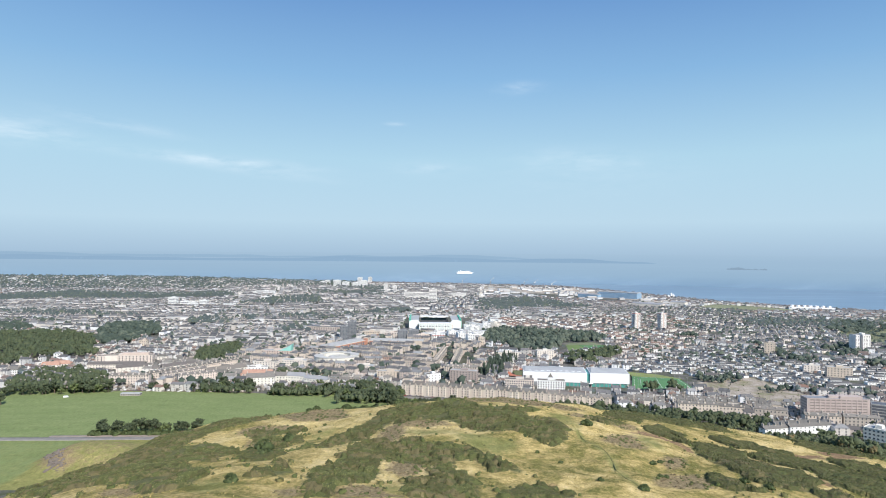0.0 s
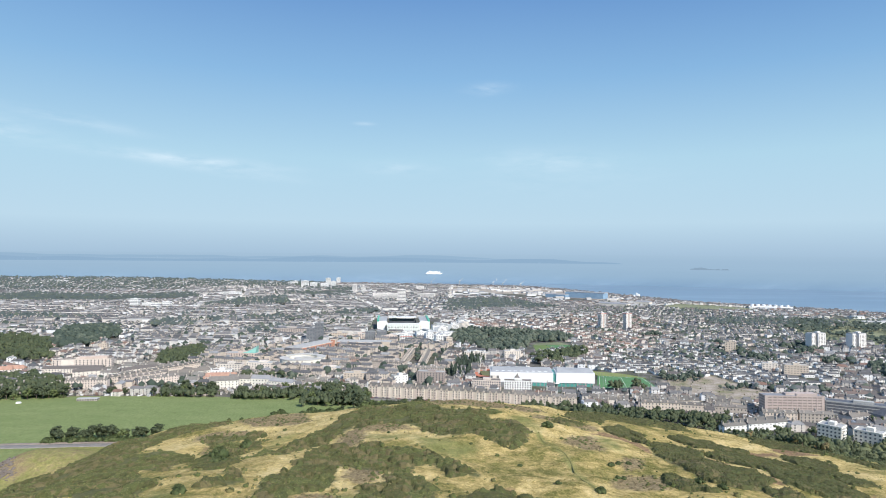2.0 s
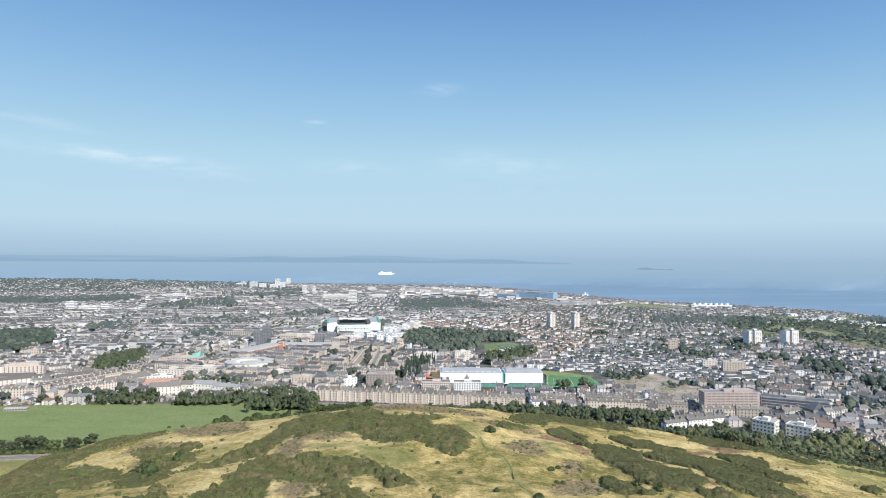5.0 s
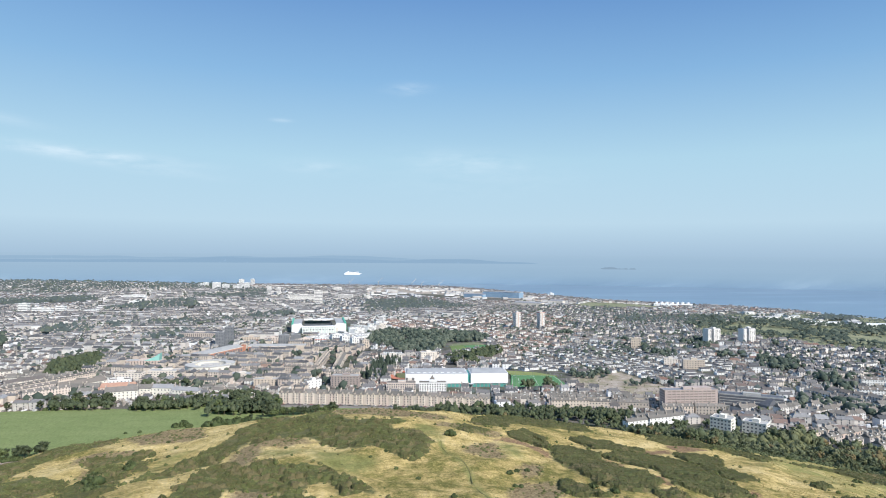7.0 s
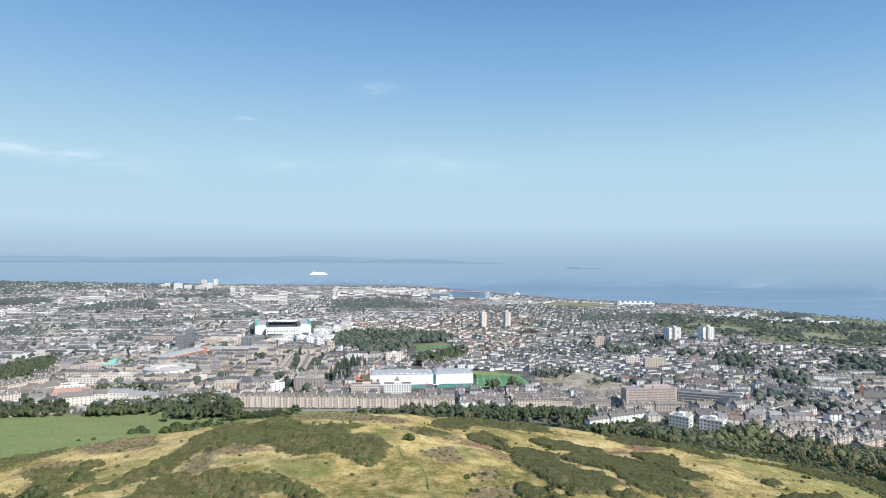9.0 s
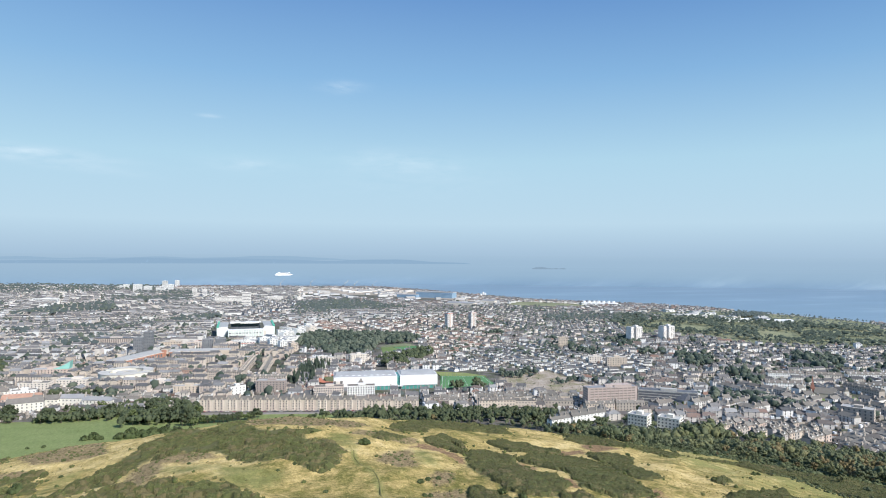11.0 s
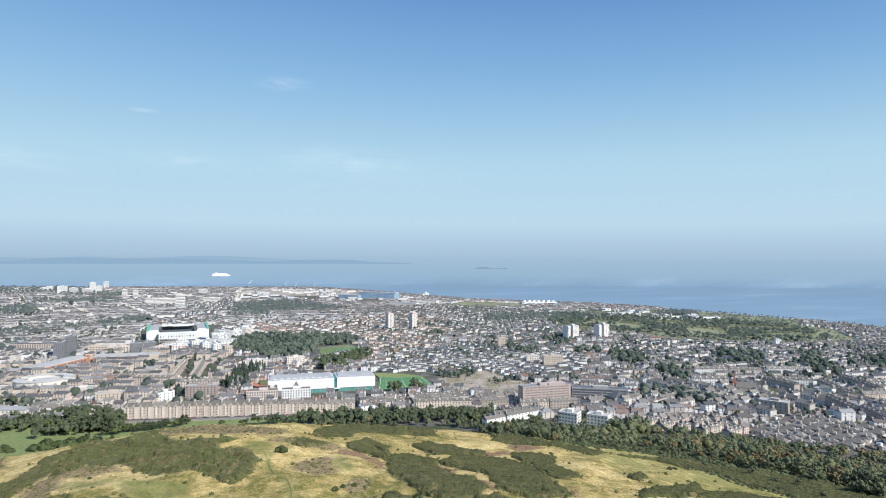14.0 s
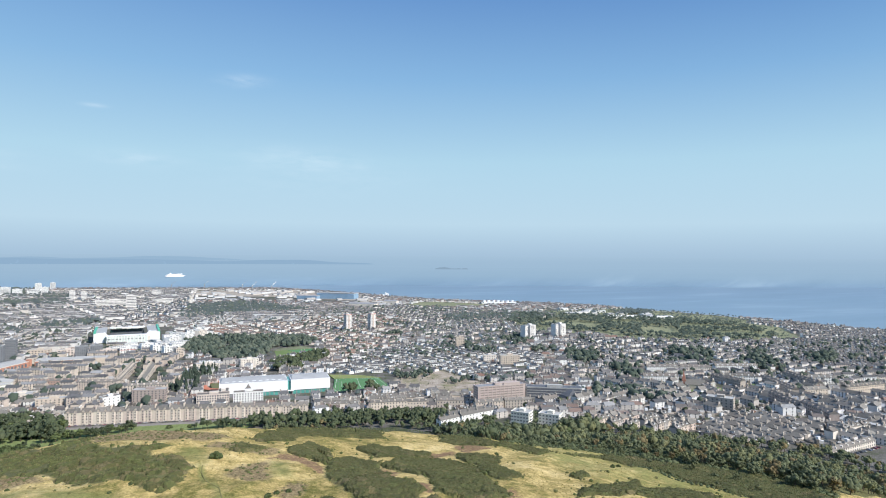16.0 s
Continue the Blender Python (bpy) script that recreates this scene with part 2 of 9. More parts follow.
# paler twin of gorse_green: sunlight on the sprig ends, put into colour
gorse_lit_tip = surface("gorse_lit_tip", ((0.123, 0.140, 0.051), (0.210, 0.217, 0.087), (0.161, 0.174, 0.066), (0.266, 0.250, 0.114)), 0.3, 0.9, 0.3, vary="patch")
gorse_brown = surface("gorse_brown", ((0.094, 0.088, 0.040), (0.150, 0.130, 0.064), (0.118, 0.104, 0.048), (0.192, 0.164, 0.084)), 0.3, 0.9, 0.5, 0.2, 5.0, vary="wide")
bush_leaf = surface("bush_leaf", ((0.046, 0.066, 0.025), (0.080, 0.104, 0.040), (0.060, 0.084, 0.031), (0.098, 0.116, 0.048)), 0.8, 0.85, 0.3, 0.1, 5.0, vary="island")
heather = surface("heather", ((0.170, 0.130, 0.074), (0.230, 0.175, 0.101), (0.140, 0.130, 0.057)), 0.2, 0.9, 0.35, vary="island")
straw = surface("straw", ((0.360, 0.295, 0.119), (0.440, 0.355, 0.158), (0.310, 0.265, 0.097), (0.250, 0.235, 0.075)), 0.08, 0.9, 0.25, vary="island")
rock = surface("rock", ((0.115, 0.096, 0.084), (0.185, 0.160, 0.140), (0.145, 0.122, 0.108)), 0.4, 0.9, 0.4, 0.2)
# distance haze is put into these two leaf colours, bluer and lighter
hazed_leaf = surface("hazed_leaf", ((0.064, 0.088, 0.085), (0.091, 0.114, 0.109), (0.075, 0.099, 0.096), (0.105, 0.126, 0.116)), 0.1, 0.9, 0.2, vary="island")
hazed_leaf_pale = surface("hazed_leaf_pale", ((0.087, 0.112, 0.087), (0.116, 0.136, 0.102), (0.097, 0.120, 0.091)), 0.1, 0.9, 0.2, vary="island")
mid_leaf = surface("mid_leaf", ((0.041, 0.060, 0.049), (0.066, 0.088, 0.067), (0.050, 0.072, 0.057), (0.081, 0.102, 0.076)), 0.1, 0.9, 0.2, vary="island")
ship_white = surface("ship_white", ((0.80, 0.81, 0.82), (0.85, 0.85, 0.85)), 0.05, 0.5, 0.06)
car_paint = surface("car_paint", ((0.55, 0.55, 0.56), (0.05, 0.05, 0.06), (0.75, 0.75, 0.75), (0.35, 0.04, 0.04), (0.10, 0.14, 0.25), (0.25, 0.26, 0.27)), 0.3, 0.3, 0.05, vary="object", spec=0.5)

# ---- the lie of the land ----
COAST = ((-6000, 4690), (-3400, 4690), (-1500, 4680), (-600, 4650), (300, 4460), (850, 4230), (1180, 3480),
         (1390, 2880), (1830, 2480), (2060, 1900), (2200, 1180), (2500, 300), (2900, -2500))
# swellings of the hill, south to north, west to east, 90 by 83 m apart
SWELL = (
    (19.8, 41.1, 50.9, 59.0, 57.8, 71.3, 35.4, 28.6, 13.7, 4.7),
    (16.4, 31.3, 41.9, 52.6, 50.9, 37.2, 39.5, 25.2, 19.1, 4.3),
    (13.7, 31.0, 37.8, 50.1, 38.8, 47.4, 35.3, 26.8, 18.9, 7.3),
    (6.0, 16.7, 35.7, 31.0, 52.3, 31.0, 33.2, 21.0, 16.1, 2.6),
    (1.0, -0.9, 45.1, 35.1, 40.3, 36.8, 27.7, 19.6, 12.2, 1.1),
    (0.4, -1.8, 1.0, 32.9, 22.2, 26.5, 18.6, 7.0, 1.9, -1.6),
    (-0.3, -0.3, -1.3, 3.3, 3.2, 0.6, -0.1, -1.3, -1.2, 0.3),
)


def inland(x, y):
    """Metres from the shore, negative at sea."""
    x, y = np.asarray(x, float), np.asarray(y, float)
    best = np.full(np.broadcast(x, y).shape, 1e9)
    for (ax, ay), (bx, by) in zip(COAST, COAST[1:]):
        dx, dy = bx - ax, by - ay
        u = np.clip(((x - ax) * dx + (y - ay) * dy) / (dx * dx + dy * dy), 0, 1)
        ex, ey = x - ax - u * dx, y - ay - u * dy
        side = np.where(dx * ey - dy * ex < 0, 1.0, -1.0)
        d = np.hypot(ex, ey)
        best = np.where(d < np.abs(best), d * side, best)
    return best


def smooth(a, b, v):
    u = np.clip((v - a) / (b - a), 0, 1)
    return u * u * (3 - 2 * u)


def hill(x, y):
    h = 0
    for j, row in enumerate(SWELL):
        ey = np.exp(-((y - (20 + j * 500 / 6)) / 76) ** 2)
        for i, v in enumerate(row):
            h = h + v * np.exp(-((x - (-330 + i * 90)) / 82) ** 2) * ey
    return h


def lumps(x, y):
    """Hummocks of the hill, a metre or so."""
    return (1.1 * np.sin(x * 0.081 + 2.1 * np.sin(y * 0.037)) * np.sin(y * 0.093 + 1.7 * np.sin(x * 0.045))
            + 0.5 * np.sin(x * 0.23 + y * 0.11 + 2 * np.sin(y * 0.13)) * np.sin(y * 0.27 - x * 0.07))


def land(x, y):
    """Height of the ground."""
    x, y = np.asarray(x, float), np.asarray(y, float)
    z = np.interp(y, (-3000, 300, 650, 800, 900, 1500, 2500, 3500, 4300, 6000), (60, 48, 41, 38, 35, 26, 16, 10, 6, 4))
    z = z + 24 * np.exp(-((x - 520) / 260) ** 2 - ((y - 380) / 260) ** 2)
    z = z + 26 * smooth(-700, -2200, x) * smooth(3300, 4600, y)
    c = inland(x, y)
    z = np.where(c < 0, np.maximum(c * 0.05, -8), np.minimum(z, 1.5 + (0.035 + 0.5 * smooth(-700, -1500, x)) * np.maximum(c, 0)))
    h = hill(x, y)
    crag = 13 * np.exp(-(((x + 325) / np.where(x < -325, 24, 60)) ** 2 + ((y - 548) / 34) ** 2) ** 1.5)
    return z + h + crag + lumps(x, y) * np.clip(h / 25, 0, 1)


def at(x, y, dz=0.0):
    return (x, y, float(land(x, y)) + dz)


def inside(poly, x, y):
    x, y = np.asarray(x, float), np.asarray(y, float)
    hit = np.zeros(np.broadcast(x, y).shape, bool)
    for (ax, ay), (bx, by) in zip(poly, poly[1:] + poly[:1]):
        if ay != by:
            hit ^= ((ay > y) != (by > y)) & (x < (bx - ax) * (y - ay) / (by - ay) + ax)
    return hit


def near_edge(poly, x, y):
    """Distance to the outline, positive inside."""
    best = np.full(np.shape(x), 1e9)
    for (ax, ay), (bx, by) in zip(poly, poly[1:] + poly[:1]):
        dx, dy = bx - ax, by - ay
        u = np.clip(((x - ax) * dx + (y - ay) * dy) / (dx * dx + dy * dy + 1e-9), 0, 1)
        best = np.minimum(best, np.hypot(x - ax - u * dx, y - ay - u * dy))
    return np.where(inside(poly, x, y), best, -best)

# ---- what grows where on the hill ----
GORSE = {
    "shoulder": [(-153, 217), (-163, 231), (-160, 238), (-164, 256), (-166, 270), (-147, 265), (-159, 303), (-155, 325), (-137, 317), (-128, 328), (-115, 338), (-103, 359), (-96, 343), (-102, 317), (-113, 316), (-118, 302), (-118, 285), (-116, 271), (-109, 279), (-90, 265), (-84, 249), (-77, 206), (-76, 200), (-85, 204), (-85, 199), (-79, 189), (-63, 164), (-61, 159), (-64, 156), (-63, 148), (-68, 146), (-76, 153), (-83, 162), (-96, 169), (-97, 166), (-107, 174), (-111, 170)],
    "dark_knot": [(-87, 283), (-79, 288), (-70, 274), (-59, 233), (-64, 236), (-77, 256)],
    "thicket": [(-82, 244), (-79, 250), (-78, 259), (-61, 233), (-51, 196), (-54, 191), (-58, 186), (-64, 193)],
    "bright_knot": [(-74, 286), (-73, 296), (-65, 282), (-61, 263), (-65, 262)],
    "hollow": [(-94, 290), (-91, 300), (-78, 296), (-69, 303), (-66, 295), (-74, 291), (-87, 281)],
    "ridge": [(-56, 231), (-50, 239), (-45, 248), (-43, 275), (-36, 286), (-32, 295), (-30, 317), (-25, 335), (-17, 342), (-17, 343), (-22, 305), (-22, 282), (-24, 261), (-28, 253), (-29, 243), (-33, 238), (-39, 238), (-40, 223), (-42, 205)],
    "tongue": [(-51, 153), (-47, 159), (-43, 165), (-47, 177), (-50, 170), (-51, 189), (-47, 179), (-39, 162), (-42, 156), (-47, 152)],
    "mat": [(-35, 157), (-34, 181), (-30, 190), (-29, 207), (-24, 215), (-19, 206), (-18, 181), (-17, 164), (-21, 154), (-25, 148), (-25, 136), (-30, 137), (-34, 148)],
    "crest": [(-21, 261), (-21, 292), (-23, 325), (-19, 343), (-1, 314), (6, 348), (15, 301), (25, 278), (37, 272), (47, 270), (36, 263), (38, 259), (45, 258), (47, 245), (53, 237), (49, 233), (45, 220), (40, 218), (35, 221), (33, 227), (27, 231), (23, 230), (15, 235), (11, 244), (6, 252), (1, 258), (-5, 261), (-14, 258)],
    "apron": [(-32, 213), (-28, 234), (-22, 227), (-16, 217), (-14, 226), (-8, 221), (-5, 214), (4, 213), (11, 210), (16, 198), (24, 185), (27, 180), (15, 183), (11, 195), (8, 195), (5, 192), (4, 185), (-32, 188), (-31, 197)],
    "lower": [(-11, 167), (-4, 169), (-2, 185), (4, 179), (8, 179), (11, 161), (10, 148), (-7, 138)],
    "neck": [(-21, 206), (-12, 214), (-2, 209), (5, 204), (4, 196), (-4, 195), (-16, 194)],
    "rim": [(14, 148), (18, 159), (28, 171), (37, 163), (34, 156)],
    "knob": [(69, 279), (74, 286), (82, 272), (77, 262), (67, 257)],
    "strip": [(79, 301), (90, 314), (104, 356), (116, 351), (133, 367), (149, 359), (144, 330), (130, 331), (114, 328), (102, 304), (87, 296)],
    "middle_strip": [(91, 269), (97, 284), (105, 288), (110, 273), (101, 243), (99, 258)],
    "north_scrub": [(83, 309), (108, 356), (133, 367), (150, 355), (161, 346), (152, 315), (136, 318), (118, 323), (98, 307)],
    "north_spot": [(94, 280), (107, 299), (114, 282), (105, 250), (100, 260), (95, 268)],
    "east_bank": [(101, 243), (118, 272), (120, 260), (125, 249), (123, 236), (119, 216), (124, 208), (121, 191), (116, 185), (110, 180), (102, 182), (98, 188), (97, 196), (96, 206), (94, 218)],
    "east_bank_low": [(126, 246), (136, 256), (157, 270), (166, 259), (170, 243), (156, 207), (154, 192), (150, 182), (134, 178), (129, 183), (124, 189), (131, 205), (133, 220), (128, 235)],
    "foot": [(86, 194), (90, 197), (94, 190), (96, 180), (94, 172), (84, 175), (83, 187)],
    "bank_strip": [(129, 286), (142, 302), (151, 293), (162, 283), (141, 260), (130, 266)],
    "long_strip": [(174, 273), (186, 268), (196, 267), (182, 243), (181, 224), (177, 215), (162, 208), (163, 221), (171, 247), (169, 259)],
    "south_east": [(177, 182), (195, 199), (216, 206), (243, 221), (236, 209), (261, 205), (265, 191)],
    "dot": [(204, 221), (221, 232), (219, 223), (206, 215)],
    "bench": [(211, 370), (210, 334), (225, 320), (247, 316), (243, 287), (224, 274), (219, 291), (203, 308), (186, 316)],
    "far_dots": [(129, 286), (143, 302), (153, 288), (165, 283), (159, 270), (148, 282), (131, 276)],
    "foot_west": [(115, 184), (122, 185), (125, 178), (127, 176), (112, 176)],
    "wood_bank": [(249, 284), (274, 284), (305, 288), (322, 274), (341, 264), (366, 252), (372, 232), (365, 205), (340, 190), (296, 192), (290, 202), (287, 217), (284, 251), (270, 278)],
}
HEATH = {
    "dark": [(-104, 308), (-93, 308), (-73, 302), (-71, 295), (-84, 288), (-98, 293)],
    "moor": [(-95, 351), (-73, 349), (-58, 360), (-46, 310), (-65, 311), (-77, 313)],
    "flat": [(-90, 280), (-88, 288), (-76, 253), (-87, 267)],
    "gap": [(-26, 243), (-24, 257), (-21, 260), (-12, 261), (-1, 260), (6, 248), (-7, 250), (-15, 251), (-14, 234), (-15, 220), (-18, 220)],
    "scar": [(-16, 175), (-15, 183), (-5, 192), (-4, 175), (-7, 168), (-11, 168)],
    "scar_low": [(-25, 143), (-22, 148), (-17, 151), (-8, 136), (-24, 136)],
    "scar_west": [(-39, 143), (-34, 149), (-31, 139), (-35, 138), (-40, 138)],
    "verge": [(-89, 156), (-79, 161), (-73, 152), (-76, 149), (-90, 154)],
    "mound": [(8, 344), (26, 332), (44, 327), (63, 309), (72, 299), (56, 280), (38, 289), (16, 304)],
    "knoll": [(61, 229), (69, 241), (80, 251), (74, 216), (66, 217)],
    "saddle": [(56, 272), (63, 283), (71, 286), (83, 272), (91, 267), (76, 258), (67, 271)],
    "rockface": [(64, 179), (72, 193), (83, 194), (87, 186), (79, 174), (63, 176)],
    "bare": [(76, 207), (82, 216), (87, 211), (81, 198), (76, 198)],
    "mix": [(-17, 267), (-6, 260), (4, 248), (-4, 248), (-14, 252)],
}
LUSH = {
    "crest": [(-16, 248), (-6, 242), (2, 239), (1, 225), (-11, 230)],
    "green": [(2, 239), (15, 233), (30, 217), (22, 201), (15, 204), (7, 212)],
    "lip": [(-21, 145), (-16, 155), (-9, 153), (-10, 141)],
    "west": [(-58, 135), (-61, 155), (-51, 153), (-51, 139)],
    "dell": [(-58, 279), (-44, 289), (-51, 272), (-57, 240)],
    "bowl": [(80, 248), (88, 244), (85, 221), (77, 217), (74, 218)],
    "saddle": [(46, 264), (55, 274), (59, 257), (56, 239), (51, 239)],
    "bank": [(279, 277), (284, 236), (281, 210), (271, 221), (261, 240)],
    "shoulder": [(246, 315), (252, 270), (246, 244), (225, 258)],
}
RUST = {
    "knoll": [(80, 254), (87, 265), (96, 264), (99, 236), (95, 225), (93, 235), (90, 246), (85, 255)],
    "terrace": [(190, 308), (209, 317), (202, 286), (180, 276)],
    "road": [(159, 282), (179, 282), (172, 269), (158, 271)],
    "lane": [(120, 235), (126, 244), (127, 227), (119, 216)],
    "lane_low": [(121, 199), (130, 206), (124, 187), (120, 189)],
    "foot": [(151, 192), (159, 193), (156, 185), (144, 179)],
    "spot": [(28, 171), (32, 172), (34, 168), (27, 158)],
}
MEADOW = [(-841, 835), (-766, 838), (-454, 837), (-280, 832), (-147, 823), (-49, 785), (27, 752), (149, 734), (79, 711), (-84, 640), (-226, 636), (-265, 630), (-336, 620), (-506, 616), (-618, 613)]
PARADE = [(-56, 809), (164, 753), (179, 747), (158, 737), (98, 698), (-50, 733)]
WASTE = [(407, 955), (498, 978), (505, 879), (506, 836), (451, 752), (411, 777), (387, 834), (360, 874)]
LINKS = [(1106, 1743), (1354, 1768), (1476, 1615), (1891, 1506), (1844, 1300), (1575, 1043), (1340, 1011), (1144, 1142), (1043, 1350), (1011, 1525)]
SHORE_GREEN = [(1138, 2519), (1264, 2491), (1377, 2405), (1286, 2264), (1090, 2272)]
WOOD = [(206, 687), (280, 632), (314, 586), (215, 345), (246, 318), (262, 308), (280, 298), (285, 278), (281, 262), (281, 240), (287, 218), (294, 199)] + [(480, 232), (527, 256), (526, 317), (483, 362), (451, 406), (414, 453), (373, 494), (336, 528), (259, 575), (187, 611)]
SHORE_STRIP = [(1316, 1964), (2129, 2159), (2076, 1656), (1937, 1441), (1639, 1523), (1328, 1733)]
MOOR = [(1043, 2494), (1214, 2704), (1325, 2643), (1407, 2486), (1367, 2283), (1232, 2262), (1131, 2301), (1064, 2367)]
DOCK_SAND = [(210, 4014), (779, 3880), (1096, 3220), (1044, 2836), (917, 2852), (652, 3244), (219, 3560)]
PARK_LAWN = [(278, 1374), (347, 1398), (361, 1342), (334, 1272), (265, 1252)]


def soft(polys, x, y, width):
    out = np.zeros(x.shape)
    for poly in polys:
        xs, ys = [p[0] for p in poly], [p[1] for p in poly]
        sel = (x > min(xs) - width) & (x < max(xs) + width) & (y > min(ys) - width) & (y < max(ys) + width)
        if sel.any():
            out[sel] = np.maximum(out[sel], np.clip(0.5 + near_edge(poly, x[sel], y[sel]) / width, 0, 1))
    return out


def grid_mesh(name, x, y, z, material, attributes=None):
    h, w = x.shape
    me = bpy.data.meshes.new(name)
    co = np.stack([x, y, z], -1).reshape(-1, 3)
    i = (np.arange(h - 1)[:, None] * w + np.arange(w - 1)).ravel()
    quads = np.stack([i, i + 1, i + w + 1, i + w], 1)
    me.vertices.add(len(co))
    me.vertices.foreach_set("co", co.ravel())
    me.loops.add(quads.size)
    me.loops.foreach_set("vertex_index", quads.ravel())
    me.polygons.add(len(quads))
    me.polygons.foreach_set("loop_start", np.arange(0, quads.size, 4))
    me.polygons.foreach_set("use_smooth", np.ones(len(quads), bool))
    for key, v in (attributes or {}).items():
        me.attributes.new(key, "FLOAT", "POINT").data.foreach_set("value", np.asarray(v, float).ravel())
    me.update(calc_edges=True)
    me.validate()
    me.materials.append(material)
    return new(name, me)


def ground_material():
    m = bpy.data.materials.new("ground")
    m.use_nodes = True
    t = m.node_tree
    p = t.nodes["Principled BSDF"]
    p.inputs["Roughness"].default_value, p.inputs["Specular IOR Level"].default_value = 0.95, 0.1
    geo = t.nodes.new("ShaderNodeNewGeometry")

    def noise_of(scale, detail=5.0, rough=0.6, stretch=None):
        n = node(t, "ShaderNodeTexNoise", Scale=scale, Detail=detail, Roughness=rough)
        src = geo.outputs["Position"]
        if stretch:
            mp = t.nodes.new("ShaderNodeMapping")
            mp.inputs["Scale"].default_value, mp.inputs["Rotation"].default_value = stretch, (0, 0, 0.5)
            t.links.new(src, mp.inputs[0])
            src = mp.outputs[0]
        t.links.new(src, n.inputs["Vector"])
        return n.outputs[0]

    def mask(key, sharp=3.0, wob=0.9, scale=0.16):
        at_ = t.nodes.new("ShaderNodeAttribute")
        at_.attribute_name = key
        v = maths(t, "ADD", at_.outputs["Fac"], maths(t, "MULTIPLY", maths(t, "SUBTRACT", noise_of(scale, 6.0), 0.5), wob))
        # nothing of it where the attribute is nil
        v = maths(t, "MULTIPLY", v, maths(t, "MULTIPLY", at_.outputs["Fac"], 8.0, True))
        return maths(t, "ADD", maths(t, "MULTIPLY", maths(t, "SUBTRACT", v, 0.5), sharp), 0.5, True)

    broad, mid, fine = noise_of(0.018, 6.0), noise_of(0.11, 7.0, 0.68, (1.0, 1.25, 1.0)), noise_of(0.9, 6.0, 0.7)
    tuft = noise_of(2.2, 5.0, 0.75, (1.0, 0.5, 1.0))
    fac = maths(t, "ADD", maths(t, "ADD", maths(t, "MULTIPLY", broad, 1.25), maths(t, "MULTIPLY", mid, 1.35)), maths(t, "ADD", maths(t, "MULTIPLY", fine, 0.8), -1.18))
    dry = ramp(t, ((0.24, (0.156, 0.150, 0.046)), (0.36, (0.267, 0.228, 0.079)), (0.47, (0.387, 0.300, 0.121)), (0.60, (0.533, 0.412, 0.174)), (0.80, (0.658, 0.525, 0.266))), fac)
    lush = ramp(t, ((0.3, (0.150, 0.160, 0.050)), (0.5, (0.246, 0.240, 0.086)), (0.7, (0.355, 0.318, 0.124))), maths(t, "ADD", maths(t, "MULTIPLY", mid, 0.6), maths(t, "MULTIPLY", fine, 0.4)))
    heath = ramp(t, ((0.3, (0.151, 0.130, 0.057)), (0.42, (0.222, 0.170, 0.092)), (0.56, (0.303, 0.235, 0.136)), (0.68, (0.404, 0.325, 0.150))), fine)
    rust = ramp(t, ((0.3, (0.15, 0.092, 0.056)), (0.48, (0.25, 0.155, 0.095)), (0.62, (0.36, 0.26, 0.13)), (0.75, (0.48, 0.37, 0.18))), fine)
    under = ramp(t, ((0.3, (0.10, 0.115, 0.048)), (0.7, (0.17, 0.155, 0.075))), fine)
    field = ramp(t, ((0.3, (0.165, 0.215, 0.08)), (0.7, (0.235, 0.275, 0.12))), maths(t, "ADD", maths(t, "MULTIPLY", noise_of(0.02, 6.0, 0.7, (1, 3, 1)), 0.7), maths(t, "MULTIPLY", noise_of(0.35, 4.0), 0.3)))
    town = ramp(t, ((0.28, (0.055, 0.072, 0.038)), (0.42, (0.09, 0.10, 0.062)), (0.52, (0.13, 0.125, 0.115)), (0.64, (0.20, 0.19, 0.175)), (0.78, (0.08, 0.10, 0.05))), noise_of(0.035, 8.0, 0.75))
    waste = ramp(t, ((0.32, (0.19, 0.195, 0.10)), (0.44, (0.29, 0.26, 0.18)), (0.54, (0.37, 0.315, 0.26)), (0.66, (0.45, 0.39, 0.33))), noise_of(0.04, 7.0, 0.7))
    links = ramp(t, ((0.35, (0.185, 0.205, 0.125)), (0.6, (0.26, 0.27, 0.17)), (0.8, (0.34, 0.33, 0.22))), noise_of(0.012, 5.0))
    sandy = ramp(t, ((0.3, (0.30, 0.27, 0.23)), (0.7, (0.43, 0.38, 0.32))), noise_of(0.01, 6.0))
    col = dry
    for key, c, sharp, wob, scale in (("lush", lush, 2.0, 1.2, 0.2), ("heath", heath, 1.9, 1.6, 0.22), ("rust", rust, 2.2, 2.1, 0.3), ("gorse", under, 3.0, 1.2, 0.3),
                                      ("town", town, 3.0, 0.1, 0.05), ("waste", waste, 3.0, 0.5, 0.03), ("links", links, 3.0, 0.3, 0.01),
                                      ("sandy", sandy, 3.0, 0.3, 0.01), ("meadow", field, 6.0, 0.15, 0.1), ("trail", lush, 2.5, 0.5, 0.4)):
        col = mixed(t, mask(key, sharp, wob, scale), col, c)
    speck = maths(t, "ADD", maths(t, "MULTIPLY", maths(t, "ADD", tuft, maths(t, "MULTIPLY", noise_of(0.45, 6.0, 0.75, (1.0, 0.35, 1.0)), 0.9)), 1.25), -0.185)
    grey = t.nodes.new("ShaderNodeCombineXYZ")
    for i in range(3):
        t.links.new(speck, grey.inputs[i])
    t.links.new(mixed(t, 1.0, col, grey.outputs[0], "MULTIPLY"), p.inputs["Base Color"])
    b = node(t, "ShaderNodeBump", Strength=0.7, Distance=0.5)
    t.links.new(maths(t, "ADD", fine, maths(t, "MULTIPLY", tuft, 0.5)), b.inputs["Height"])
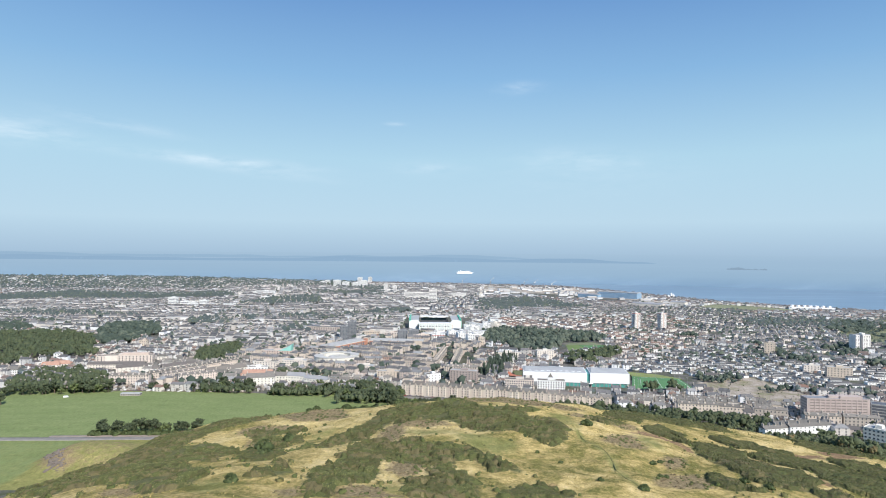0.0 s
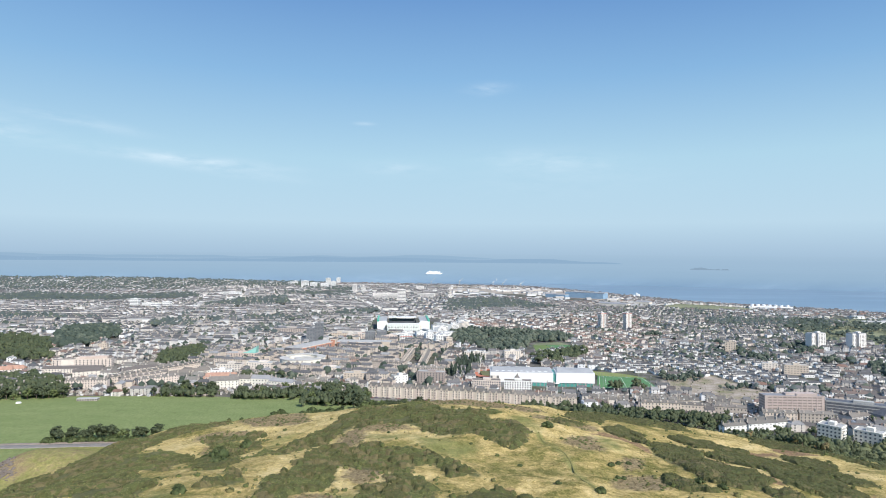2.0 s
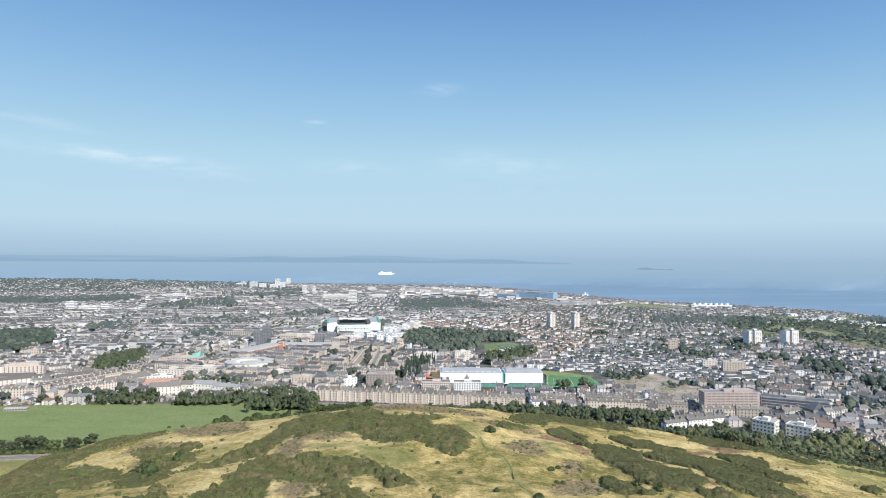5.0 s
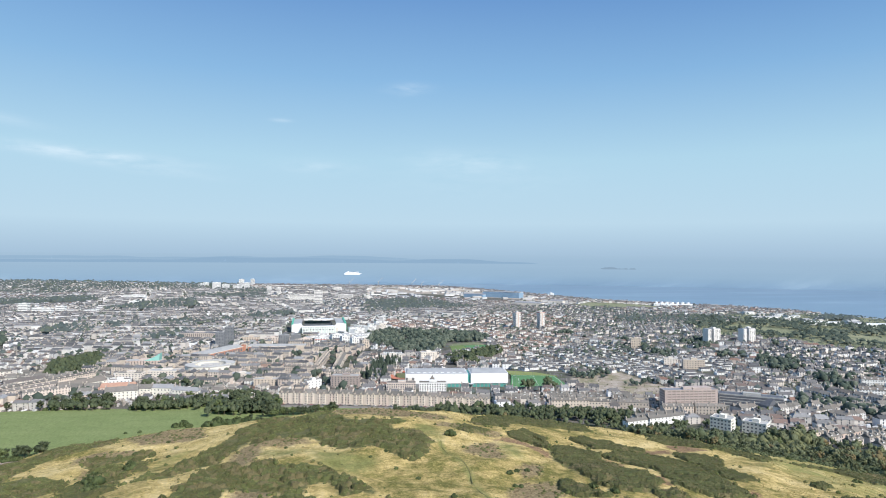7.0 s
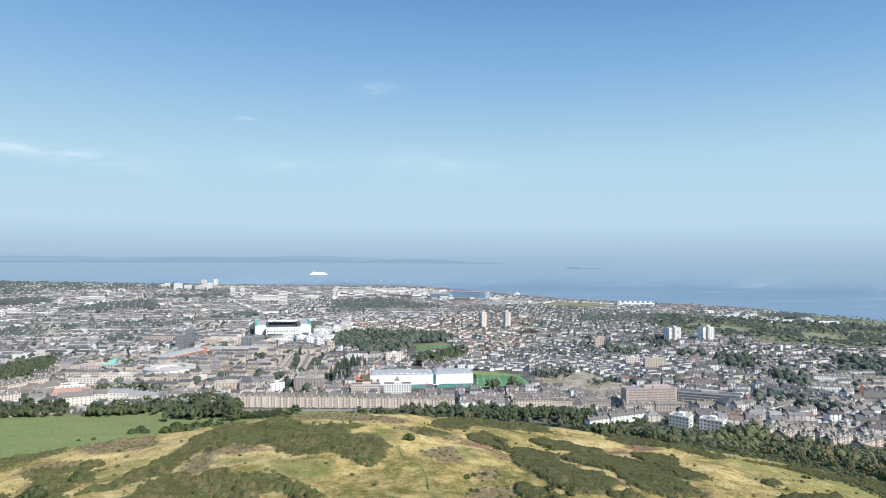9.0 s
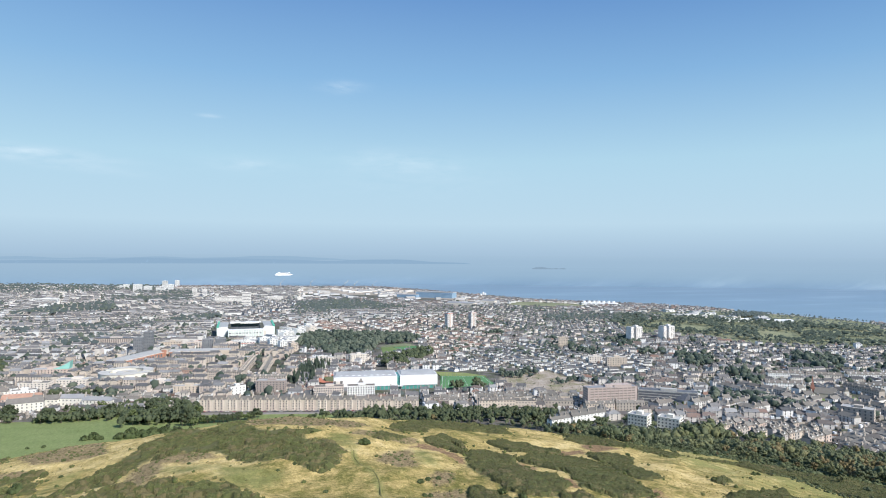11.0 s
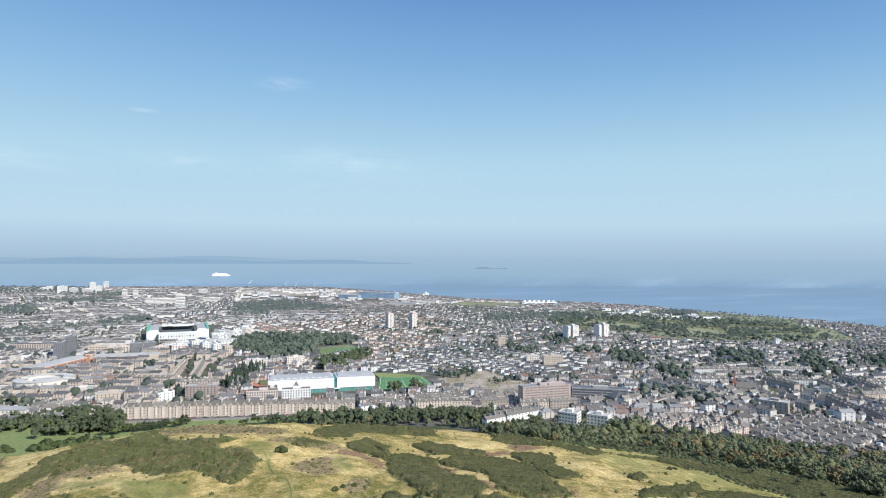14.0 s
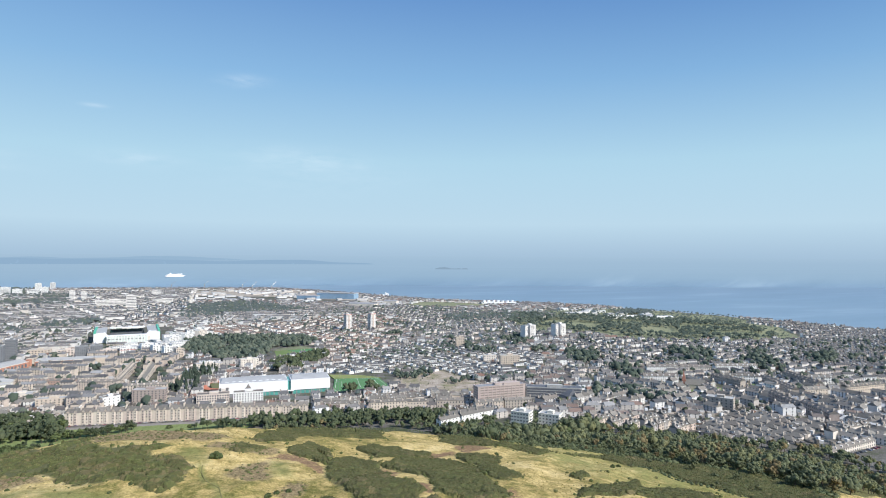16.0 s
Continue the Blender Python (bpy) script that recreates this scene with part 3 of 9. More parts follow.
    t.links.new(b.outputs[0], p.inputs["Normal"])
    return m


def steps(*runs):
    out = [np.array([runs[0][0]], float)]
    for a, b, s in runs:
        n = max(1, int(round((b - a) / s)))
        out.append(np.linspace(a, b, n + 1)[1:])
    return np.concatenate(out)


TRAIL = [(55, 241), (54, 233), (55, 220), (58, 213), (58, 203), (56, 189), (56, 177), (57, 171)]


def build_ground():
    xs = steps((-6000, -1600, 200), (-1600, -400, 40), (-400, -240, 8), (-240, 480, 3), (480, 800, 10), (800, 2400, 40), (2400, 6000, 200))
    ys = steps((-3000, -200, 200), (-200, 80, 14), (80, 480, 3), (480, 1000, 12), (1000, 2000, 28), (2000, 5000, 60))
    x, y = np.meshgrid(xs, ys)
    z = land(x, y)
    z = np.where(y > 4960, np.minimum(z, 4), z)
    g = np.maximum(soft(GORSE.values(), x, y, 5.0), soft([WOOD], x, y, 12.0))
    h = hill(x, y)
    wild = smooth(3.0, 9.0, h)
    crag = smooth(2, 4, 19 * np.exp(-(((x + 325) / np.where(x < -325, 24, 60)) ** 2 + ((y - 548) / 34) ** 2) ** 1.5))
    wild = np.maximum(wild, ((y > 470) & (y < 627) & (x < -150)) * 1.0)
    meadow = np.maximum(soft([MEADOW], x, y, 8.0), soft([PARADE], x, y, 8.0)) * (1 - smooth(6, 10, h)) * (1 - crag)
    waste, links, sandy = soft([WASTE], x, y, 20.0), soft([LINKS, SHORE_GREEN, SHORE_STRIP, PARK_LAWN, MOOR], x, y, 30.0), soft([DOCK_SAND], x, y, 40.0)
    sandy = np.maximum(sandy, 1 - smooth(10, 60, inland(x, y)))
    trail = np.zeros(x.shape)
    for (ax, ay), (bx, by) in zip(TRAIL, TRAIL[1:]):
        u = np.clip(((x - ax) * (bx - ax) + (y - ay) * (by - ay)) / ((bx - ax) ** 2 + (by - ay) ** 2), 0, 1)
        trail = np.maximum(trail, np.clip(1.0 - np.hypot(x - ax - u * (bx - ax), y - ay - u * (by - ay)) / 3.2, 0, 1) * 0.85)
    vale = smooth(-190, -240, x) * smooth(430, 470, y) * (y < 640) * (1 - 0.1 * crag)
    meadow = np.maximum(meadow, 0.55 * vale * (1 - crag) * smooth(-335, -350, x))
    crag_rock = smooth(0.3, 0.75, np.exp(-(((x + 336) + 0.75 * (y - 530)) / 15) ** 2 - ((y - 530) / 32) ** 2))
    ob = grid_mesh("ground", x, y, z, ground_material(), {
        "gorse": g, "heath": np.maximum.reduce([soft(HEATH.values(), x, y, 5.0), crag_rock, 0.40 * crag]), "lush": np.maximum(0.75 * soft(LUSH.values(), x, y, 10.0), np.maximum.reduce([0.5 * (wild < 0.5), 0.85 * vale, 0.58 * smooth(185, 235, x) * (x < 300) * wild])),
        "rust": soft(RUST.values(), x, y, 3.5), "town": (1 - wild) * (1 - meadow), "waste": waste, "links": links, "sandy": sandy, "meadow": meadow, "trail": trail})
    return tagged(ob, "grassy hill with dry straw-coloured turf above a city plain", "ground", kind="structure")


build_ground()


# ---- the sea, and the far shore ----
def water_material(name, distance):
    m = bpy.data.materials.new(name)
    m.use_nodes = True
    t = m.node_tree
    p = t.nodes["Principled BSDF"]
    p.inputs["Roughness"].default_value, p.inputs["IOR"].default_value = 0.35, 1.33
    geo = t.nodes.new("ShaderNodeNewGeometry")
    mp = t.nodes.new("ShaderNodeMapping")
    mp.inputs["Scale"].default_value, mp.inputs["Rotation"].default_value = (0.0011, 0.0042, 0.001), (0, 0, -0.35)
    t.links.new(geo.outputs["Position"], mp.inputs[0])
    n = node(t, "ShaderNodeTexNoise", Scale=1.0, Detail=6.0, Roughness=0.62)
    t.links.new(mp.outputs[0], n.inputs["Vector"])
    col = ramp(t, ((0.36, SEA[0]), (0.55, SEA[1]), (0.68, SEA[2])), n.outputs[0])
    t.links.new(col, p.inputs["Base Color"])
    fine = node(t, "ShaderNodeTexNoise", Scale=0.05, Detail=4.0)
    t.links.new(geo.outputs["Position"], fine.inputs["Vector"])
    b = node(t, "ShaderNodeBump", Strength=0.25, Distance=1.0)
    t.links.new(fine.outputs[0], b.inputs["Height"])
    t.links.new(b.outputs[0], p.inputs["Normal"])
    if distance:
        # haze put in as a glow that takes over from the water with height
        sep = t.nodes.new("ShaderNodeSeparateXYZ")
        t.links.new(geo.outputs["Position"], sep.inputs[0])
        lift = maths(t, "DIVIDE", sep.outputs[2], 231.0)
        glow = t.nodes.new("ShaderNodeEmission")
        t.links.new(ramp(t, FAR_SEA_HAZE, lift), glow.inputs[0])
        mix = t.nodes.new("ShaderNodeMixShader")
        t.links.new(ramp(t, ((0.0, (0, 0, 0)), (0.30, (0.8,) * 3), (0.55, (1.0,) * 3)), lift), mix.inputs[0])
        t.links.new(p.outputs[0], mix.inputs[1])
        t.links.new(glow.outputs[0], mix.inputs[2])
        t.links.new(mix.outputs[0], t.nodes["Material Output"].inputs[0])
    return m


SEA = ((0.165, 0.25, 0.335), (0.19, 0.28, 0.37), (0.255, 0.35, 0.43))
FAR_SEA_HAZE = ((0.0, (0.262, 0.39, 0.52)), (0.4, (0.28, 0.41, 0.545)), (0.8, (0.30, 0.43, 0.565)), (1.0, (0.325, 0.455, 0.585)))
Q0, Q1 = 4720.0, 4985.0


def outward(b, q):
    """The plan of the rim of the world at the bearing b (radians): its near straights and its arc."""
    turn = radians(25.4)
    r = np.where(b < 0, q / np.cos(b), np.where(b > turn, q / np.cos(b - turn), q))
    return r * np.sin(b), r * np.cos(b)


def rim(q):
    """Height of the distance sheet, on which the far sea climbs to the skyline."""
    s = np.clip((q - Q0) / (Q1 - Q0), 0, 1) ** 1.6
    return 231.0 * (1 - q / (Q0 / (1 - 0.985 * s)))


def build_sea():
    bs = np.radians(np.linspace(-50, 80, 261))
    q = steps((600, Q0, 60))
    b, q = np.meshgrid(bs, q)
    x, y = outward(b, q)
    tagged(grid_mesh("water", x, y, np.zeros(x.shape), water_material("sea", False)), "calm hazy blue sea with pale streaks", "sea", kind="structure")
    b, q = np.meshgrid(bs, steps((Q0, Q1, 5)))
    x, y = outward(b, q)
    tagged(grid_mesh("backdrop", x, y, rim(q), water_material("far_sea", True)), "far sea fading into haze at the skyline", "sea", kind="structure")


build_sea()


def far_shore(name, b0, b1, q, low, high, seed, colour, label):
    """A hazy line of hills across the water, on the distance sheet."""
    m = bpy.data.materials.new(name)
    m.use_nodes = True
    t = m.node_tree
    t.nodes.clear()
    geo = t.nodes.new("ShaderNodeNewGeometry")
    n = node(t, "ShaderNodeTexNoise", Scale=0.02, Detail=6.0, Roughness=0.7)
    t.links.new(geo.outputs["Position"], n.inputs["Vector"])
    # unlit land: its haze is part of the glowing colour
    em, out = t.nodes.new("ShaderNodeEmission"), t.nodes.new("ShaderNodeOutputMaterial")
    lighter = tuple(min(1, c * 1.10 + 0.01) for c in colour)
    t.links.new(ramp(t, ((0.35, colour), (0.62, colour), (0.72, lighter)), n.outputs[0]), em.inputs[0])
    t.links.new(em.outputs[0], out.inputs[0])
    bs = np.radians(np.linspace(b0, b1, 220))
    rng = np.random.default_rng(seed)
    u = np.linspace(0, 1, 220)
    prof = sum(rng.uniform(0.3, 1) / k * np.sin(u * k * 9 + rng.uniform(0, 6)) for k in range(1, 12))
    prof = (prof - prof.min()) / (prof.max() - prof.min())
    taper = np.clip(np.minimum(u, 1 - u) * 7, 0, 1) ** 0.7
    base = rim(np.float64(q))
    top = base + (low + (high - low) * prof) * taper
    rows = []
    for f, dq in ((0.0, -2.0), (0.45, 0.0), (0.8, 3.0), (1.0, 6.0), (0.6, 9.0), (0.0, 10.0)):
        x, y = outward(bs, q + dq)
        rows.append((x, y, base - 3 + f * (top - base + 3)))
    x, y, z = (np.stack([r[i] for r in rows]) for i in range(3))
    return tagged(grid_mesh(name, x, y, z, m), label, "far coast", kind="structure")


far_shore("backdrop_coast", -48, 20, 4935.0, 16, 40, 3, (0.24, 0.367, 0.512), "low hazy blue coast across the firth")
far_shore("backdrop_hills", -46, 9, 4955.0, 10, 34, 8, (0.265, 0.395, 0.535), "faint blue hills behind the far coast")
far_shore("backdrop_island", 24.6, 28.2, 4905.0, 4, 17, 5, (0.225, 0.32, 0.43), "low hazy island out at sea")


# ---- builders ----
def link(name, me, parent=None, label=""):
    ob = new(name, me)
    if parent is not None:
        ob.parent = parent
    if label:
        ob["label"] = label
    return ob


def part(name, bm, material, parent, label=""):
    """A bmesh as one mesh object under a thing or a part."""
    me = bpy.data.meshes.new(name)
    bm.to_mesh(me)
    bm.free()
    me.materials.append(material)
    return link(name, me, parent, label)


def thing(name, x, y, z, turn, label, category, group=""):
    """An Empty at the base of a thing, turned by degrees."""
    ob = new(name)
    ob.empty_display_size = 1.0
    ob.matrix_basis = pose(x, y, z, 0, 0, turn)
    return tagged(ob, label, category, group)


def box(bm, x0, x1, y0, y1, z0, z1, bevel=0.0):
    v = [bm.verts.new(p) for p in ((x0, y0, z0), (x1, y0, z0), (x1, y1, z0), (x0, y1, z0), (x0, y0, z1), (x1, y0, z1), (x1, y1, z1), (x0, y1, z1))]
    f = [bm.faces.new([v[i] for i in q]) for q in ((3, 2, 1, 0), (4, 5, 6, 7), (0, 1, 5, 4), (1, 2, 6, 5), (2, 3, 7, 6), (3, 0, 4, 7))]
    if bevel:
        edges = list({e for face in f for e in face.edges})
        bmesh.ops.bevel(bm, geom=edges, offset=bevel, segments=1, affect="EDGES")
    return bm


def boxes(*rows):
    bm = bmesh.new()
    for r in rows:
        box(bm, *r)
    return bm


def prism(bm, outline, z0, z1):
    """An upright prism over a plan outline (anticlockwise)."""
    lo, hi = [bm.verts.new((x, y, z0)) for x, y in outline], [bm.verts.new((x, y, z1)) for x, y in outline]
    bm.faces.new(hi)
    bm.faces.new(lo[::-1])
    n = len(outline)
    for i in range(n):
        bm.faces.new((lo[i], lo[(i + 1) % n], hi[(i + 1) % n], hi[i]))
    return bm


def gable(bm, x0, x1, y0, y1, z0, rise, hip=0.0, over=0.35, thick=0.3):
    """A pitched roof, ridge along x; hip: how far the ridge stops short of the ends."""
    x0, x1, y0, y1 = x0 - over, x1 + over, y0 - over, y1 + over
    ym = (y0 + y1) / 2
    lo = [bm.verts.new(p) for p in ((x0, y0, z0 - thick), (x1, y0, z0 - thick), (x1, y1, z0 - thick), (x0, y1, z0 - thick))]
    ea = [bm.verts.new(p) for p in ((x0, y0, z0), (x1, y0, z0), (x1, y1, z0), (x0, y1, z0))]
    ra, rb = bm.verts.new((x0 + hip, ym, z0 + rise)), bm.verts.new((x1 - hip, ym, z0 + rise))
    bm.faces.new(lo[::-1])
    for i in range(4):
        bm.faces.new((lo[i], lo[(i + 1) % 4], ea[(i + 1) % 4], ea[i]))
    bm.faces.new((ea[0], ea[1], rb, ra))
    bm.faces.new((ea[2], ea[3], ra, rb))
    bm.faces.new((ea[1], ea[2], rb))
    bm.faces.new((ea[3], ea[0], ra))
    return bm


class Soup:
    """Many alike pieces, joined into one mesh."""

    def __init__(self):
        self.co, self.idx, self.sizes, self.mats, self.count = [], [], [], [], 0

    def add(self, verts, faces, mats):
        """verts: (n, k, 3) for n copies of a piece with those faces and the material index of each face."""
        n, k, _ = verts.shape
        if not n:
            return
        base = self.count + np.arange(n)[:, None] * k
        flat = np.concatenate([np.asarray(f) for f in faces])
        self.co.append(verts.reshape(-1, 3))
        self.idx.append((base + flat).ravel())
        self.sizes.append(np.tile([len(f) for f in faces], n))
        self.mats.append(np.tile(mats if hasattr(mats, "__len__") else [mats] * len(faces), n))
        self.count += n * k

    def build(self, name, materials, label, category, smooth_it=False):
        me = bpy.data.meshes.new(name)
        co, idx, sizes, mats = (np.concatenate(v) for v in (self.co, self.idx, self.sizes, self.mats))
        me.vertices.add(len(co))
        me.vertices.foreach_set("co", co.astype(np.float32).ravel())
        me.loops.add(len(idx))
        me.loops.foreach_set("vertex_index", idx.astype(np.int32))
        me.polygons.add(len(sizes))
        me.polygons.foreach_set("loop_start", np.concatenate([[0], np.cumsum(sizes)[:-1]]).astype(np.int32))
        me.polygons.foreach_set("material_index", mats.astype(np.int32))
        me.polygons.foreach_set("use_smooth", np.full(len(sizes), smooth_it))
        for m in materials:
            me.materials.append(m)
        me.update(calc_edges=True)
        me.validate()
        return tagged(new(name, me), label, category, kind="stuff")


def spun(local, x, y, z, turn):
    """Local vertices (n, k, 3) turned about z (radians) and carried to x, y, z."""
    c, s = np.cos(turn)[:, None], np.sin(turn)[:, None]
    out = np.empty(local.shape)
    out[..., 0] = local[..., 0] * c - local[..., 1] * s + np.asarray(x)[:, None]
    out[..., 1] = local[..., 0] * s + local[..., 1] * c + np.asarray(y)[:, None]
    out[..., 2] = local[..., 2] + np.asarray(z)[:, None]
    return out


def ball(subdivisions):
    bm = bmesh.new()
    bmesh.ops.create_icosphere(bm, subdivisions=subdivisions, radius=1.0)
    v = np.array([q.co[:] for q in bm.verts])
    f = [[q.index for q in p.verts] for p in bm.faces]
    bm.free()
    return v, f


BALL1, BALL2 = ball(1), ball(2)
GEM = (np.array([(1, 0, 0.1), (0.31, 0.95, 0), (-0.81, 0.59, 0.1), (-0.81, -0.59, 0), (0.31, -0.95, 0.1), (0.1, 0.1, 0.9)]), [(0, 1, 5), (1, 2, 5), (2, 3, 5), (3, 4, 5), (4, 0, 5)])
DOME = (BALL1[0], [f for f in BALL1[1] if min(BALL1[0][i, 2] for i in f) > -0.95])      # no underside


def sprigs_at(rng, centre, outward_, size, loose=0.45):
    """Leaf clumps (n, 4, 3) lying roughly square to the outward directions."""
    t1 = np.cross(outward_, rng.normal(size=centre.shape))
    t1 /= np.linalg.norm(t1, axis=1)[:, None] + 1e-9
    t2 = np.cross(outward_, t1)
    s = np.asarray(size)[:, None] if np.ndim(size) else size
    q = np.stack([centre - t1 * s, centre - t2 * s * 0.8, centre + t1 * s, centre + t2 * s * 0.8], 1)
    return q + rng.uniform(-1, 1, q.shape) * (loose * (s[:, None] if np.ndim(s) else s))


def scatter(polys, spacing, seed, inset=0.0):
    """Jittered points inside the outlines."""
    rng = np.random.default_rng(seed)
    out = []
    for poly in polys:
        xs, ys = [p[0] for p in poly], [p[1] for p in poly]
        gx, gy = np.meshgrid(np.arange(min(xs), max(xs) + spacing, spacing), np.arange(min(ys), max(ys) + spacing, spacing))
        gx, gy = gx.ravel() + rng.uniform(-0.5, 0.5, gx.size) * spacing, gy.ravel() + rng.uniform(-0.5, 0.5, gx.size) * spacing
        keep = near_edge(poly, gx, gy) > inset
        out.append(np.stack([gx[keep], gy[keep]], 1))
    return np.concatenate(out)


# ---- gorse, heather and tufts ----
SPRIG = [(0, 1, 2), (0, 2, 3)]


def mounds(soup, pts, size, squash, seed, mat, sprigs=14, lift=0.0):
    """Rough low bushes: an uneven heart with sprigs standing out of it."""
    rng = np.random.default_rng(seed)
    n = len(pts)
    if not n:
        return
    r = size * rng.uniform(0.65, 1.35, n)
    v, f = DOME
    shape = v[None] * (1 + rng.uniform(-0.28, 0.28, (n, len(v), 1))) * r[:, None, None]
    shape[..., 2] = np.maximum(shape[..., 2] * squash, -0.3 * r[:, None]) + 0.25 * r[:, None] * squash
    z = land(pts[:, 0], pts[:, 1]) + lift
    turn = rng.uniform(0, 6.28, n)
    soup.add(spun(shape, pts[:, 0], pts[:, 1], z, turn), f, mat)
    for _ in range(sprigs):
        a, b = rng.uniform(0, 6.28, n), rng.uniform(0.05, 1.35, n)
        d = np.stack([np.cos(a) * np.cos(b), np.sin(a) * np.cos(b), np.sin(b)], 1)
        side = np.stack([-np.sin(a + rng.uniform(-1, 1, n)), np.cos(a), rng.uniform(-0.5, 0.5, n)], 1)
        up = np.cross(d, side)
        c = d * (r * rng.uniform(0.8, 1.05, n))[:, None] * [1, 1, squash]
        c[:, 2] += 0.25 * r * squash
        w = (r * rng.uniform(0.22, 0.4, n))[:, None]
        q = np.stack([c - side * w, c + d * w * 0.9 - up * w * 0.5, c + side * w, c + d * w * 0.5 + up * w], 1)
        soup.add(spun(q, pts[:, 0], pts[:, 1], z, np.zeros(n)), SPRIG, mat)


def lattice(x, y, size, seed):
    """Smooth random swells of that size, from 0 to 1."""
    u, v = x / size + seed * 17.3, y / size + seed * 9.1
    i, j = np.floor(u), np.floor(v)
    fu, fv = u - i, v - j
    fu, fv = fu * fu * (3 - 2 * fu), fv * fv * (3 - 2 * fv)

    def at_corner(a, b):
        q = np.sin(a * 127.1 + b * 311.7) * 43758.5453
        return q - np.floor(q)

    lo = at_corner(i, j) * (1 - fu) + at_corner(i + 1, j) * fu
    hi = at_corner(i, j + 1) * (1 - fu) + at_corner(i + 1, j + 1) * fu
    return lo * (1 - fv) + hi * fv


def domes(x, y, size, seed):
    """Heights, 0 to 1, of rounded bushes crowding each other, about that far apart, and a chance number of each."""
    u, v = x / size + seed * 3.7, y / size + seed * 5.3
    i, j = np.floor(u), np.floor(v)
    best, which = np.zeros(np.shape(x)), np.zeros(np.shape(x))
    for di in (-1, 0, 1):
        for dj in (-1, 0, 1):
            a, b = i + di, j + dj
            r1 = np.modf(np.abs(np.sin(a * 127.1 + b * 311.7 + seed)) * 43758.5453)[0]
            r2 = np.modf(np.abs(np.sin(a * 269.5 + b * 183.3 + seed)) * 43758.5453)[0]
            r3 = np.modf(np.abs(np.sin(a * 419.2 + b * 371.9 + seed)) * 43758.5453)[0]
            d2 = (u - a - r1) ** 2 + (v - b - r2) ** 2
            high = (0.45 + 0.55 * r3) * np.sqrt(np.clip(1 - d2 / (0.55 + 0.4 * r3) ** 2, 0, 1))
            which = np.where(high > best, r1, which)
            best = np.maximum(best, high)
    return best, which


WEST = ("lower", "neck", "shoulder", "apron", "mat", "crest", "ridge", "tongue", "hollow", "dark_knot")


